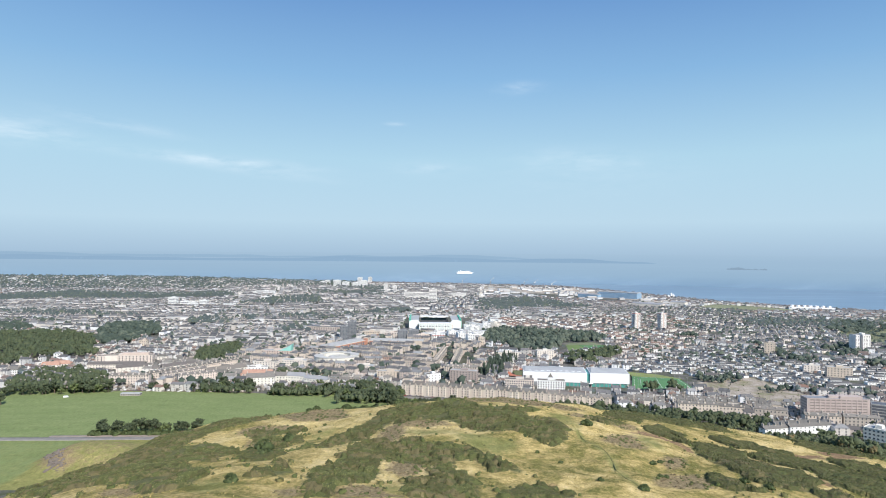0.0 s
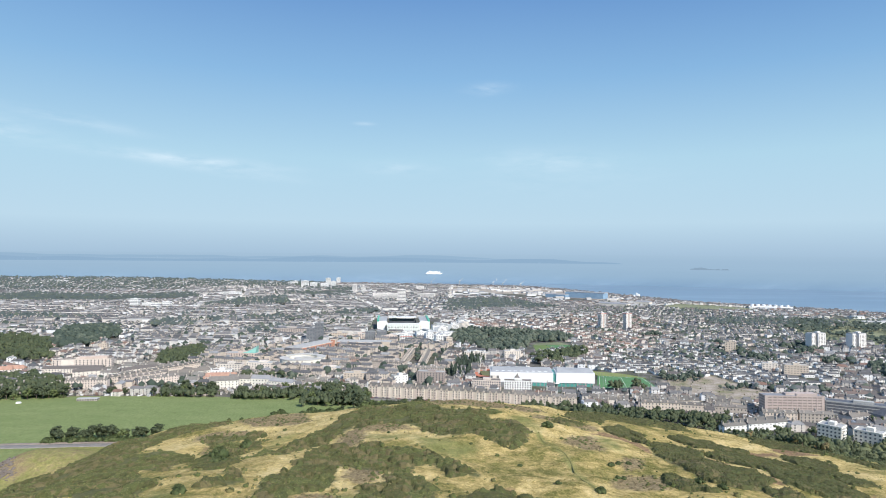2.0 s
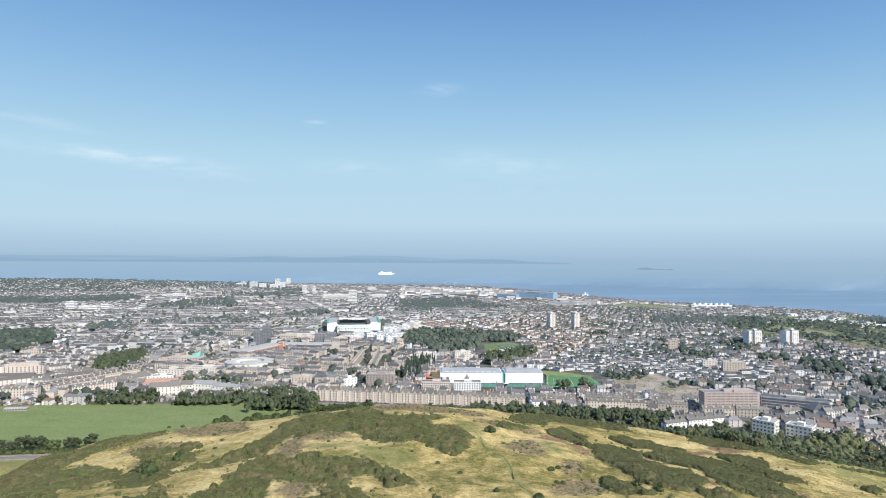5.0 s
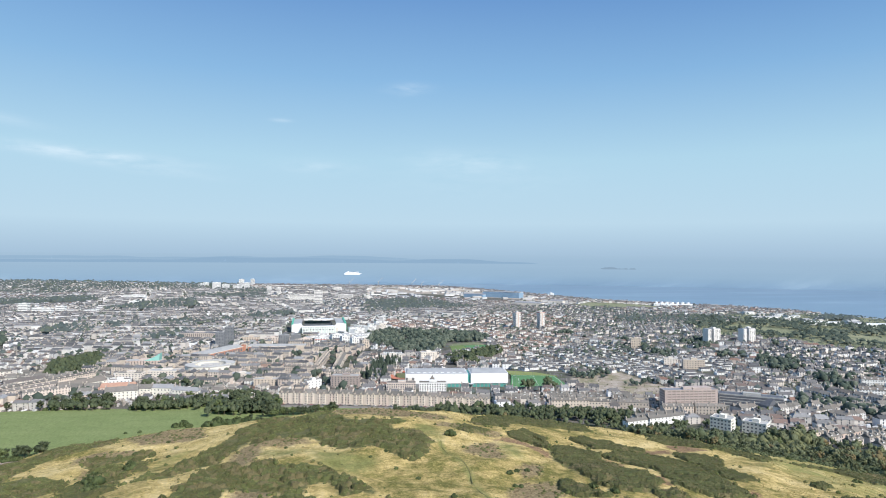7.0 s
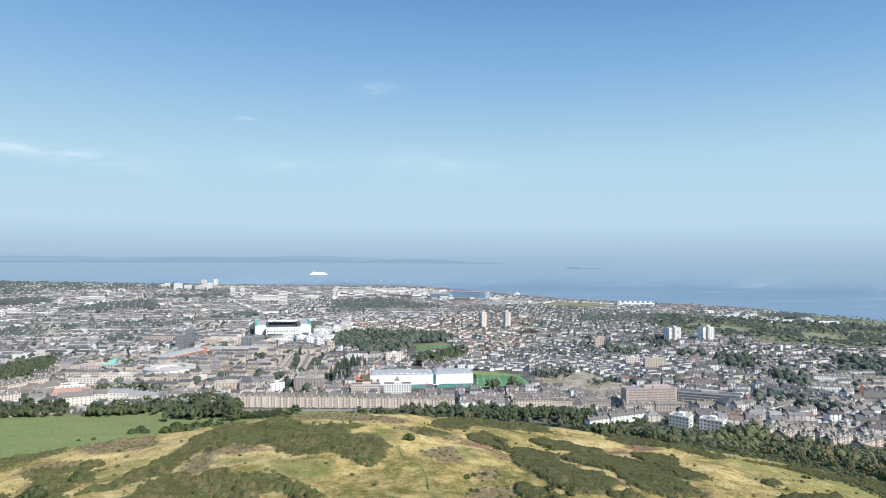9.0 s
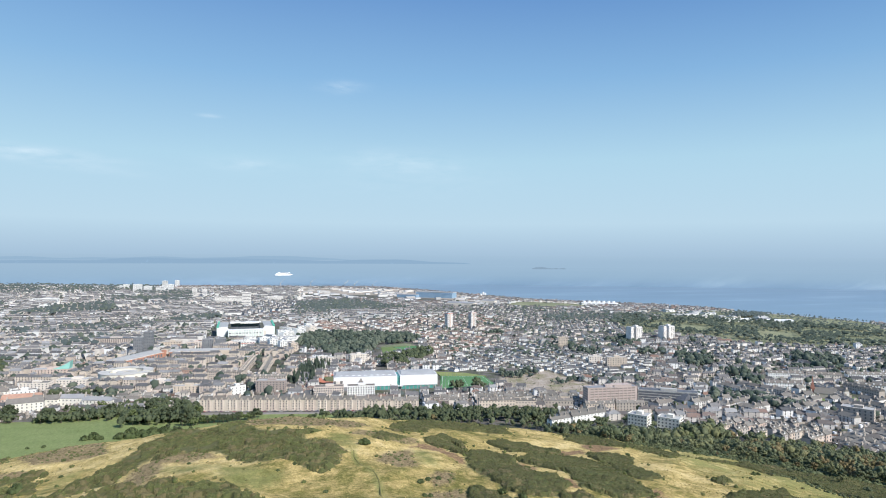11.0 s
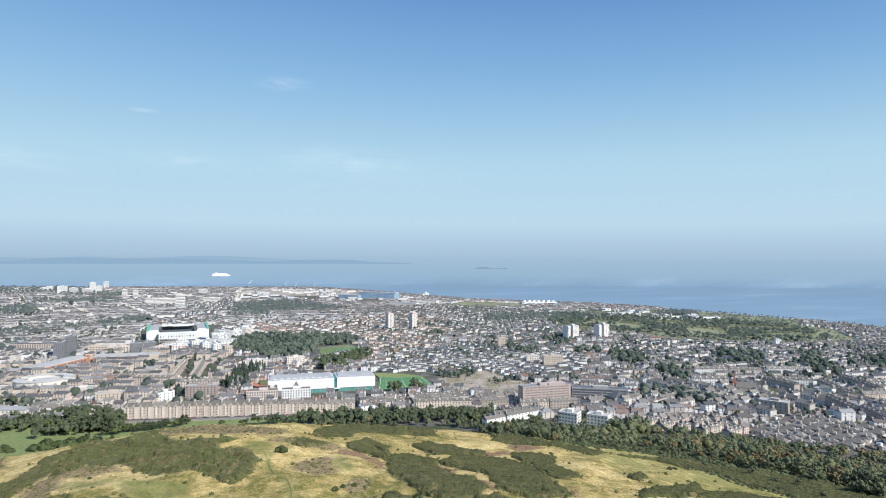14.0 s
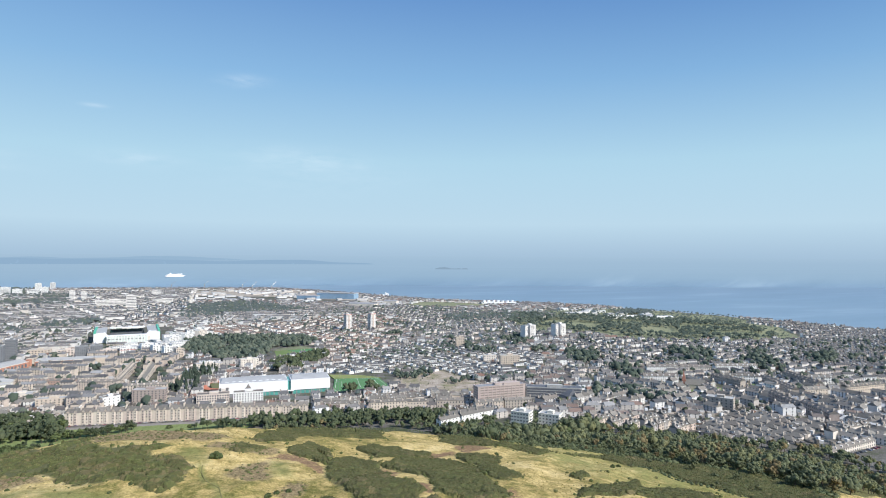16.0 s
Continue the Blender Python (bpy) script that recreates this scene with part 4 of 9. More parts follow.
def build_gorse():
    done = []
    for i, (key, poly) in enumerate(GORSE.items()):
        soup = Soup()
        rng = np.random.default_rng(70 + i)
        xs, ys = [p[0] for p in poly], [p[1] for p in poly]
        step = 0.5 if math.hypot(np.mean(xs), np.mean(ys)) < 215 else 0.7
        gx, gy = np.meshgrid(np.arange(min(xs) - 3, max(xs) + 3, step), np.arange(min(ys) - 3, max(ys) + 3, step))
        gx, gy = gx + rng.uniform(-0.25, 0.25, gx.shape) * step, gy + rng.uniform(-0.25, 0.25, gx.shape) * step
        edge = near_edge(poly, gx.ravel(), gy.ravel()).reshape(gx.shape) + 3.4 * (lattice(gx, gy, 5.0, i) - 0.5) + 2.6 * (lattice(gx, gy, 1.9, i + 3) - 0.5)
        # a few grassy gaps inside, and nothing where a neighbour already grows
        gaps = lattice(gx, gy, 8.0, i + 5) + 0.5 * lattice(gx, gy, 2.6, i + 6)
        edge = np.minimum(edge, ((1.12 if key in ("mat", "apron", "tongue", "lower", "neck") else 1.04 if key in WEST else 1.36) - gaps) * 9)
        for other in done:
            edge = np.where(near_edge(other, gx.ravel(), gy.ravel()).reshape(gx.shape) > 0.6, -1.0, edge)
        big, which = domes(gx, gy, 2.5, i)
        bush = 0.62 * big + 0.30 * domes(gx, gy, 1.2, i + 40)[0]
        mixed_growth = key in WEST
        if mixed_growth:
            # bushes stand apart here, with ground between
            bush = 1.3 * np.clip(0.52 * big + 0.46 * domes(gx, gy, 1.35, i + 40)[0] - 0.12, 0, 1)
            edge = np.minimum(edge, (big - 0.27 - 0.22 * lattice(gx, gy, 6.0, i + 21)) * 6)
        patchy = which * 0.6 + 0.4 * lattice(gx, gy, 14.0, i + 11)
        kind = np.where(patchy > (0.60 if mixed_growth else 0.80), 3, np.where(patchy < (0.33 if mixed_growth else 0.16), 4, 0))
        high = (0.2 + (0.7 + 0.75 * lattice(gx, gy, 9.0, i + 1)) * bush * 1.15 + 0.16 * rng.random(gx.shape)) * np.clip(edge * 0.9, 0, 1)
        # one closed canopy, cut out along its ragged edge
        z = land(gx, gy) + np.where(edge > 0, high, -0.25)
        co = np.stack([gx, gy, z], -1)
        keep = (np.stack([edge[:-1, :-1], edge[:-1, 1:], edge[1:, 1:], edge[1:, :-1]], 2).reshape(-1, 4) > 0).any(1)
        if not keep.any():
            continue
        done.append(poly)
        w, hgt = gx.shape[1], gx.shape[0]
        k = (np.arange(hgt - 1)[:, None] * w + np.arange(w - 1)).ravel()[keep]
        faces = np.stack([k, k + 1, k + w + 1, k + w], 1)
        used, inv = np.unique(faces, return_inverse=True)
        soup.co.append(co.reshape(-1, 3)[used])
        soup.idx.append(inv.ravel())
        soup.sizes.append(np.full(len(faces), 4))
        soup.mats.append(kind.ravel()[faces[:, 0]])
        soup.count += len(used)
        # spiny sprigs stand out of it all over
        inner = np.flatnonzero(edge.ravel() > 0.1)
        flat = co.reshape(-1, 3)
        for share, mat, low, tall in ((0.75, 1, 0.13, 0.24), (0.75, 1, 0.10, 0.19), (0.08, 2, 0.12, 0.22)):
            pick = inner[rng.random(len(inner)) < share * (step / 0.5) ** 2]
            # sprigs on the green canopy take the sunlit-tip colour
            p, own = flat[pick], np.where(kind.ravel()[pick] == 4, 4, np.where(kind.ravel()[pick] == 3, 5, mat))
            n = len(p)
            a, size = rng.uniform(0, 6.28, n), rng.uniform(low, tall, n) * (step / 0.5) ** 0.5
            side = np.stack([np.cos(a), np.sin(a), rng.uniform(-0.3, 0.3, n)], 1) * size[:, None] * 0.6
            tip = np.stack([rng.uniform(-0.6, 0.6, n), rng.uniform(-0.6, 0.6, n), np.ones(n)], 1) * size[:, None]
            base = p + np.stack([rng.uniform(-0.2, 0.2, n), rng.uniform(-0.2, 0.2, n), np.full(n, -0.05)], 1)
            q = np.stack([base - side, base + side, base + tip + side * 0.5, base + tip - side * 0.4], 1)
            for slot in np.unique(own):
                soup.add(q[own == slot], [(0, 1, 2, 3)], int(slot))
        soup.build("gorse_thicket", [gorse_canopy, gorse_leaf, heather, gorse_green, gorse_brown, gorse_lit_tip], "dense olive-green gorse thicket on the hillside", "shrubs")


build_gorse()


def build_scrub():
    """Single small bushes strewn over the open slope."""
    soup = Soup()
    pts = scatter([[(-220, 110), (330, 110), (420, 330), (200, 400), (-60, 420), (-190, 330)]], 3.0, 61)
    rng = np.random.default_rng(62)
    near = np.full(len(pts), -99.0)
    for poly in GORSE.values():
        near = np.maximum(near, near_edge(poly, pts[:, 0], pts[:, 1]))
    keep = (near < 1) & (rng.random(len(pts)) < 0.008 + 0.5 * np.exp(np.minimum(near, 0) / 2.6)) & (hill(pts[:, 0], pts[:, 1]) > 12)
    pts = pts[keep]
    small = rng.random(len(pts)) < 0.65
    mounds(soup, pts[small], 0.42, 0.8, 63, 0, 8)
    mounds(soup, pts[~small], 0.8, 0.85, 64, 0, 12)
    soup.build("scattered_scrub", [gorse_leaf], "small gorse bushes scattered over the grass", "shrubs", True)


build_scrub()


def build_heather():
    for i, poly in enumerate(HEATH.values()):
        soup = Soup()
        pts = scatter([poly], 1.9, 300 + i, 0.0)
        rng = np.random.default_rng(330 + i)
        pick = rng.random(len(pts))
        mounds(soup, pts[pick < 0.5], 0.4, 0.4, 310 + i, 0, 5)
        mounds(soup, pts[(pick > 0.5) & (pick < 0.72)] + 0.7, 0.6, 0.5, 340 + i, 1, 5)
        soup.build("heather_patch", [heather, gorse_leaf], "low brown heather on bare slope", "heather", True)


build_heather()


def build_tufts():
    """Tussocks of long dry grass all over the open slope."""
    rng = np.random.default_rng(5)
    soup = Soup()
    pts = scatter([[(-230, 105), (330, 105), (420, 330), (200, 420), (-60, 430), (-190, 330)]], 2.4, 6)
    bare = np.zeros(len(pts))
    for group in (GORSE, HEATH, LUSH, RUST):
        for poly in group.values():
            bare = np.maximum(bare, near_edge(poly, pts[:, 0], pts[:, 1]) > 0)
    keep = (bare < 0.5) & (hill(pts[:, 0], pts[:, 1]) > 8) & (rng.random(len(pts)) < 0.55 + 0.45 * np.sin(pts[:, 0] * 0.06) * np.sin(pts[:, 1] * 0.05 + 1))
    pts = pts[keep]
    n = len(pts)
    z = land(pts[:, 0], pts[:, 1])
    size = rng.uniform(0.15, 0.34, n)
    for k in range(3):
        a = rng.uniform(0, 6.28, n)
        lean = rng.uniform(-0.5, 0.5, (n, 2)) * size[:, None]
        dx, dy = np.cos(a) * size * 0.6, np.sin(a) * size * 0.6
        q = np.stack([np.stack([-dx, -dy, -0.1 + 0 * dx], 1), np.stack([dx, dy, -0.1 + 0 * dx], 1),
                      np.stack([dx * 1.2 + lean[:, 0], dy * 1.2 + lean[:, 1], size * 0.9], 1), np.stack([-dx * 1.1 + lean[:, 0], -dy * 1.1 + lean[:, 1], size * 0.7], 1)], 1)
        soup.add(spun(q, pts[:, 0], pts[:, 1], z, np.zeros(n)), [(0, 1, 2, 3)], 0)
    soup.build("grass_tussocks", [straw], "tussocks of long dry straw-coloured grass", "grass")


build_tufts()


def bush_mesh(seed, size, squash):
    soup = Soup()
    rng = np.random.default_rng(seed)
    n = 16
    a, d = rng.uniform(0, 6.28, n), rng.uniform(0, 0.75, n) ** 0.6 * size
    v, f = BALL2
    r = size * rng.uniform(0.3, 0.5, n)
    shape = v[None] * (1 + rng.uniform(-0.22, 0.22, (n, len(v), 1))) * r[:, None, None]
    soup.add(spun(shape, np.cos(a) * d, np.sin(a) * d, squash * size * rng.uniform(0.25, 0.85, n) * (1 - 0.5 * d / size), a), f, 0)
    for _ in range(150):
        b, c = rng.uniform(0, 6.28), rng.uniform(0, 1.5)
        p = np.array([math.cos(b) * math.cos(c) * size * 1.05, math.sin(b) * math.cos(c) * size * 1.05, (0.15 + math.sin(c)) * squash * size * 1.05])
        q = p + rng.uniform(-0.16, 0.16, (4, 3)) * size
        soup.add(q[None], SPRIG, 0)
    ob = soup.build("bush", [bush_leaf], "", "", True)
    me = ob.data
    bpy.data.objects.remove(ob)
    return me


def build_bushes():
    meshes = [bush_mesh(900 + i, 1.0, q) for i, q in enumerate((0.95, 1.15, 0.8))]
    spots = ((60, 247, 2.3), (47, 174, 0.9), (58, 169, 1.6), (72, 202, 1.1), (27, 167, 1.0), (40, 198, 0.8), (70, 190, 0.9), (-52, 149, 1.7), (-56, 280, 0.9),
             (95, 186, 1.5), (99, 179, 1.4), (79, 205, 1.0), (72, 190, 0.9), (32, 225, 0.6), (26, 221, 0.7), (266, 259, 1.3), (-5, 245, 0.7), (75, 204, 1.0), (206, 220, 1.4),
             (-65, 222, 3.4), (-60, 205, 2.6), (-74, 235, 2.4), (-67, 266, 2.4), (-74, 297, 1.5), (-64, 312, 0.9), (141, 300, 1.2), (197, 271, 1.1), (264, 303, 1.4), (251, 246, 1.2),
             (55, 762, 3.6), (76, 755, 2.9), (-8, 788, 3.3))
    for i, (x, y, k) in enumerate(spots):
        ob = new("bush", meshes[i % 3])
        ob.matrix_basis = pose(*at(x, y, -0.1), 0, 0, i * 47) @ Matrix.Diagonal((k, k, k * 0.95, 1))
        tagged(ob, "single dark green bush on the grassy slope", "bush", "bushes on the hill")


build_bushes()


def crag_face():
    """Broken slabs of rock standing out of the steep side of the crag."""
    rng = np.random.default_rng(41)
    soup = Soup()
    n = 110
    u = rng.random(n)
    x = -355 + 34 * u + rng.normal(0, 4.0, n)
    y = 553 - 46 * u + rng.normal(0, 3.0, n)
    v, f = BALL1
    shape = v[None] * (1 + rng.uniform(-0.35, 0.35, (n, len(v), 1))) * rng.uniform(0.7, 1.9, n)[:, None, None] * [1.3, 0.8, 1.0]
    soup.add(spun(shape, x, y, land(x, y) - 0.3, rng.uniform(0.6, 1.4, n)), f, 0)
    soup.build("crag_rocks", [rock], "broken grey-brown rock face on the grassy crag", "rocks")


crag_face()


# ---- trees ----
def tree_meshes(seed, height, spread, clumps=480):
    """A tapered trunk with limbs, and a crown of leaf clumps round the limbs' ends."""
    rng = np.random.default_rng(seed)
    bm = bmesh.new()

    def limb(p, q, r0, r1, sides=6):
        d = Vector(q) - Vector(p)
        m = Matrix.Translation((Vector(p) + Vector(q)) / 2) @ d.to_track_quat("Z", "Y").to_matrix().to_4x4()
        bmesh.ops.create_cone(bm, segments=sides, radius1=r0, radius2=r1, depth=d.length, cap_ends=True, matrix=m)

    top = (rng.uniform(-0.3, 0.3), rng.uniform(-0.3, 0.3), height * 0.55)
    limb((0, 0, -0.4), top, height * 0.035, height * 0.018, 8)
    tips = []
    for i in range(9):
        a = i * 2.4 + rng.uniform(-0.4, 0.4)
        start = Vector(top) * rng.uniform(0.45, 1.0)
        reach = spread * rng.uniform(0.45, 0.85)
        tip = Vector((math.cos(a) * reach, math.sin(a) * reach, height * rng.uniform(0.42, 0.86)))
        limb(start, tip, height * 0.013, height * 0.004, 5)
        tips.append(np.array(tip))
    tips.append(np.array((0, 0, height * 0.86)))
    trunk = bpy.data.meshes.new("trunk")
    bm.to_mesh(trunk)
    bm.free()
    trunk.materials.append(bark)
    for i in range(6):
        a = i * 1.05 + rng.uniform(-0.3, 0.3)
        tips.append(np.array((math.cos(a) * spread * 0.45, math.sin(a) * spread * 0.45, height * rng.uniform(0.3, 0.7))))
    soup = Soup()
    v, f = BALL1
    n = len(tips)
    r = spread * rng.uniform(0.22, 0.34, n)
    shape = v[None] * (1 + rng.uniform(-0.25, 0.25, (n, len(v), 1))) * r[:, None, None] * [1, 1, 0.85]
    t = np.array(tips)
    soup.add(spun(shape, t[:, 0], t[:, 1], t[:, 2], rng.uniform(0, 6, n)), f, 0)
    pick = rng.integers(n, size=clumps)
    d = rng.normal(size=(clumps, 3))
    d /= np.linalg.norm(d, axis=1)[:, None]
    c = t[pick] + d * (r[pick] * rng.uniform(0.95, 1.45, clumps))[:, None]
    c[:, 2] = np.maximum(c[:, 2], height * 0.16)
    soup.add(sprigs_at(rng, c, d, spread * rng.uniform(0.06, 0.12, clumps), 0.6), SPRIG, 0)
    ob = soup.build("crown", [leaf_dark], "", "", True)
    crown = ob.data
    bpy.data.objects.remove(ob)
    return trunk, crown


TREES = [tree_meshes(500 + i, h, s) for i, (h, s) in enumerate(((10, 4.2), (12, 4.6), (9, 4.6), (11, 3.6)))]
CROWNS = {}
for kind, leaf in (("dark", leaf_dark), ("light", leaf_light), ("rust", leaf_rust), ("wood", leaf_wood), ("olive", leaf_olive)):
    for i, (trunk, crown) in enumerate(TREES):
        c = crown if kind == "dark" else crown.copy()
        c.materials[0] = leaf
        CROWNS[kind, i] = c


def plant(x, y, size, kind, i, label, group, sink=0.0):
    t = thing("tree", *at(x, y, -sink), (i * 67) % 360, label, "tree", group)
    t.scale = (size, size, size)
    link("trunk", TREES[i % 4][0], t)
    link("crown", CROWNS[kind, i % 4], t)
    return t


def row_of_trees():
    n = 0
    rng = random.Random(11)
    park = "broad dark green tree at the edge of the meadow"
    for line, count, size in (([(-357, 626), (-250, 633)], 22, 1.25), ([(-576, 806), (-456, 827)], 16, 1.35), ([(-590, 844), (-473, 858)], 13, 1.3), ([(-342, 838), (-262, 854)], 12, 1.25), ([(-339, 862), (-267, 872)], 8, 1.25),
                              ([(-230, 827), (-147, 830)], 12, 1.2), ([(-228, 848), (-148, 850)], 9, 1.2), ([(-131, 798), (-55, 770)], 11, 1.3), ([(-132, 824), (-49, 788)], 10, 1.35), ([(-84, 741), (-52, 726)], 5, 0.6),
                              ([(-413, 842), (-374, 843)], 3, 1.1), ([(-564, 719), (-541, 755)], 5, 1.1), ([(-633, 789), (-565, 797)], 7, 1.2), ([(-33, 756), (18, 769)], 14, 1.05), ([(-72, 750), (-28, 763)], 8, 1.0)):
        (ax, ay), (bx, by) = line
        for k in range(count):
            u = (k + rng.uniform(0.2, 0.8)) / count
            plant(ax + (bx - ax) * u + rng.uniform(-3, 3), ay + (by - ay) * u + rng.uniform(-4, 4), size * rng.uniform(0.75, 1.15), "light" if rng.random() < 0.15 else "dark", n, park, "trees round the meadow")
            n += 1
    return n


row_of_trees()


def park_bushes():
    """Rounded bushes at the meadow's edge, and others that close the tree rows down to the grass."""
    rng = random.Random(23)
    meshes = [bush_mesh(960 + i, 1.0, q) for i, q in enumerate((0.95, 1.1, 0.85))]
    spots = [(x, y, k) for x, y, k in ((-158, 725, 4.2), (-150, 727, 5.4), (-143, 722, 4.0), (-123, 720, 5.6), (-113, 724, 7.4), (-103, 722, 7.0), (-92, 722, 8.0), (-81, 722, 7.0), (-70, 720, 6.0), (-204, 706, 1.8), (-190, 707, 2.0))]
    for (ax, ay), (bx, by), step in (((-344, 835), (-260, 851), 7.5), ((-233, 823), (-145, 826), 7.5), ((-134, 797), (-72, 784), 7.0), ((-72, 784), (-40, 768), 7.0), ((-545, 836), (-458, 834), 8.5), ((-358, 622), (-250, 629), 6.0)):
        n = int(math.hypot(bx - ax, by - ay) / step)
        spots += [(ax + (bx - ax) * (i + rng.random()) / n, ay + (by - ay) * (i + rng.random()) / n + rng.uniform(-2, 2), rng.uniform(3.2, 5.0)) for i in range(n)]
    for i, (x, y, k) in enumerate(spots):
        ob = new("bush", meshes[i % 3])
        ob.matrix_basis = pose(*at(x, y, -0.2), 0, 0, i * 47) @ Matrix.Diagonal((k, k, k * 0.95, 1))
        tagged(ob, "rounded dark green bush at the edge of the meadow", "bush", "bushes round the meadow")


park_bushes()

WOOD_LOW = [(144, 654), (267, 597), (348, 550), (387, 515), (432, 474), (470, 425), (505, 380), (551, 334), (556, 271), (582, 285), (576, 344), (518, 391), (480, 435), (446, 491), (376, 551), (273, 613), (152, 667)]


def near_edge_line(line, pts):
    best = np.full(len(pts), 1e9)
    for (ax, ay), (bx, by) in zip(line, line[1:]):
        u = np.clip(((pts[:, 0] - ax) * (bx - ax) + (pts[:, 1] - ay) * (by - ay)) / ((bx - ax) ** 2 + (by - ay) ** 2 + 1e-9), 0, 1)
        best = np.minimum(best, np.hypot(pts[:, 0] - ax - u * (bx - ax), pts[:, 1] - ay - u * (by - ay)))
    return best


def build_wood():
    rng = random.Random(21)
    pts = np.concatenate([scatter([WOOD], 7.3, 31), scatter([WOOD_LOW], 7.5, 33)])
    pts = pts[(near_edge_line(WOOD[:12], pts) > 13) & ((near_edge(GORSE["wood_bank"], pts[:, 0], pts[:, 1]) < 0) | (np.arange(len(pts)) % 9 == 0))]
    young = np.clip(0.10 + near_edge_line(WOOD[:12], pts) / 95, 0.22, 0.92)
    order = np.argsort(np.hypot(pts[:, 0] - 60, pts[:, 1] - 60))
    for n, i in enumerate(order):
        x, y = pts[i]
        kind = "rust" if rng.random() < 0.07 else "olive" if rng.random() < 0.3 else "wood"
        size = rng.uniform(0.6, 1.3) * young[i]
        if (x - 350) ** 2 + (y - 475) ** 2 < 45 ** 2:
            size *= 0.9
        if n < 112:
            plant(x, y, size, kind, n, {"rust": "small tree turning rusty brown on the wooded slope", "olive": "pale olive-green tree in the wood below the hill", "wood": "green leafy tree in the wood below the hill"}[kind], "trees of the hillside wood", 0.8)
    rest = order[112:]
    wood_soup(pts[rest], 31, "woodland", "mixed green woodland on the lower slope", 1.0 * young[rest], rough=108)


def wood_soup(pts, seed, name, label, size=1.0, leaves=(leaf_wood, leaf_olive, leaf_rust), rough=46, lobes=7):
    """A wood too thick to count: trunks, lumps of crown and loose leaf clumps."""
    rng = np.random.default_rng(seed)
    soup = Soup()
    n = len(pts)
    if not n:
        return
    z = land(pts[:, 0], pts[:, 1])
    h = rng.uniform(6.5, 12.5, n) * size
    h *= np.where((pts[:, 0] - 350) ** 2 + (pts[:, 1] - 475) ** 2 < 45 ** 2, 0.9, 1.0)
    kind = rng.choice(3, n, p=(0.60, 0.28, 0.12))
    c = np.array([(math.cos(k * 1.571), math.sin(k * 1.571)) for k in range(4)])
    stem = np.zeros((n, 8, 3))
    stem[:, :4, :2], stem[:, 4:, :2] = c * 0.3, c * 0.12
    stem[:, :4, 2], stem[:, 4:, 2] = -0.5, h[:, None] * 0.6
    soup.add(spun(stem, pts[:, 0], pts[:, 1], z, np.zeros(n)), [(0, 1, 5, 4), (1, 2, 6, 5), (2, 3, 7, 6), (3, 0, 4, 7)], 3)
    v, f = DOME
    heart = h * rng.uniform(0.25, 0.33, n)
    core = np.stack([np.zeros(n), np.zeros(n), h * rng.uniform(0.46, 0.56, n)], 1)
    out = rng.normal(size=(n, lobes, 3)) + [0, 0, 0.30]
    out /= np.linalg.norm(out, axis=2)[:, :, None]
    lobe = core[:, None] + out * (heart * 0.9)[:, None, None] * [1.15, 1.15, 0.9]
    girth = h[:, None] * rng.uniform(0.11, 0.18, (n, lobes))
    for k in range(3):
        sel = kind == k
        m = int(sel.sum())
        if not m:
            continue
        lumps_ = [(core[sel], heart[sel])] + [(lobe[sel, j], girth[sel, j]) for j in range(lobes)]
        for o, g in lumps_:
            shape = v[None] * (1 + rng.uniform(-0.28, 0.28, (m, len(v), 1))) * g[:, None, None] * 0.86
            soup.add(spun(shape, pts[sel, 0] + o[:, 0], pts[sel, 1] + o[:, 1], z[sel] + o[:, 2], rng.uniform(0, 6, m)), f, k)
        for j in range(rough):
            d = rng.normal(size=(m, 3)) + [0, 0, 0.5]
            d /= np.linalg.norm(d, axis=1)[:, None]
            o, g = lumps_[1 + j % lobes]
            q = sprigs_at(rng, o + d * (g * rng.uniform(0.8, 1.2, m))[:, None], d, h[sel] * rng.uniform(0.024, 0.052, m), 0.7)
            soup.add(spun(q, pts[sel, 0], pts[sel, 1], z[sel], np.zeros(m)), SPRIG, k)
    soup.build(name, [*leaves, bark], label, "trees", True)


build_wood()


def wood_edge():
    soup = Soup()
    band = scatter([WOOD], 2.6, 81, -4.0)
    d = near_edge_line(WOOD[:12], band)
    rng = np.random.default_rng(82)
    band = band[(d < 95) & (rng.random(len(band)) < np.clip(1.2 - d / 120, 0, 1))]
    band = band[near_edge(GORSE["wood_bank"], band[:, 0], band[:, 1]) < 1.5]
    d = near_edge_line(WOOD[:12], band)
    for low, high, size, seed in ((0, 9, 0.8, 83), (9, 30, 1.15, 84), (30, 95, 1.7, 85)):
        mounds(soup, band[(d >= low) & (d < high)], size, 0.8, seed, 0, 5)
    soup.build("edge_scrub", [scrub_leaf], "low dark scrub along the top of the wood", "shrubs", True)


wood_edge()


# ---- buildings that stand out ----
PANES = {}
FOOT = []


def pane(w, h):
    """One window of that size, set in a thin frame's depth; alike ones share it."""
    if (w, h) not in PANES:
        bm = boxes((-w / 2, w / 2, -0.06, 0.06, 0, h))
        me = bpy.data.meshes.new("window")
        bm.to_mesh(me)
        bm.free()
        me.materials.append(glass)
        PANES[w, h] = me
    return PANES[w, h]


def window(parent, x, y, z, turn, w, h):
    ob = link("window", pane(w, h), parent)
    ob.matrix_basis = pose(x, y, z, 0, 0, turn)
    return ob


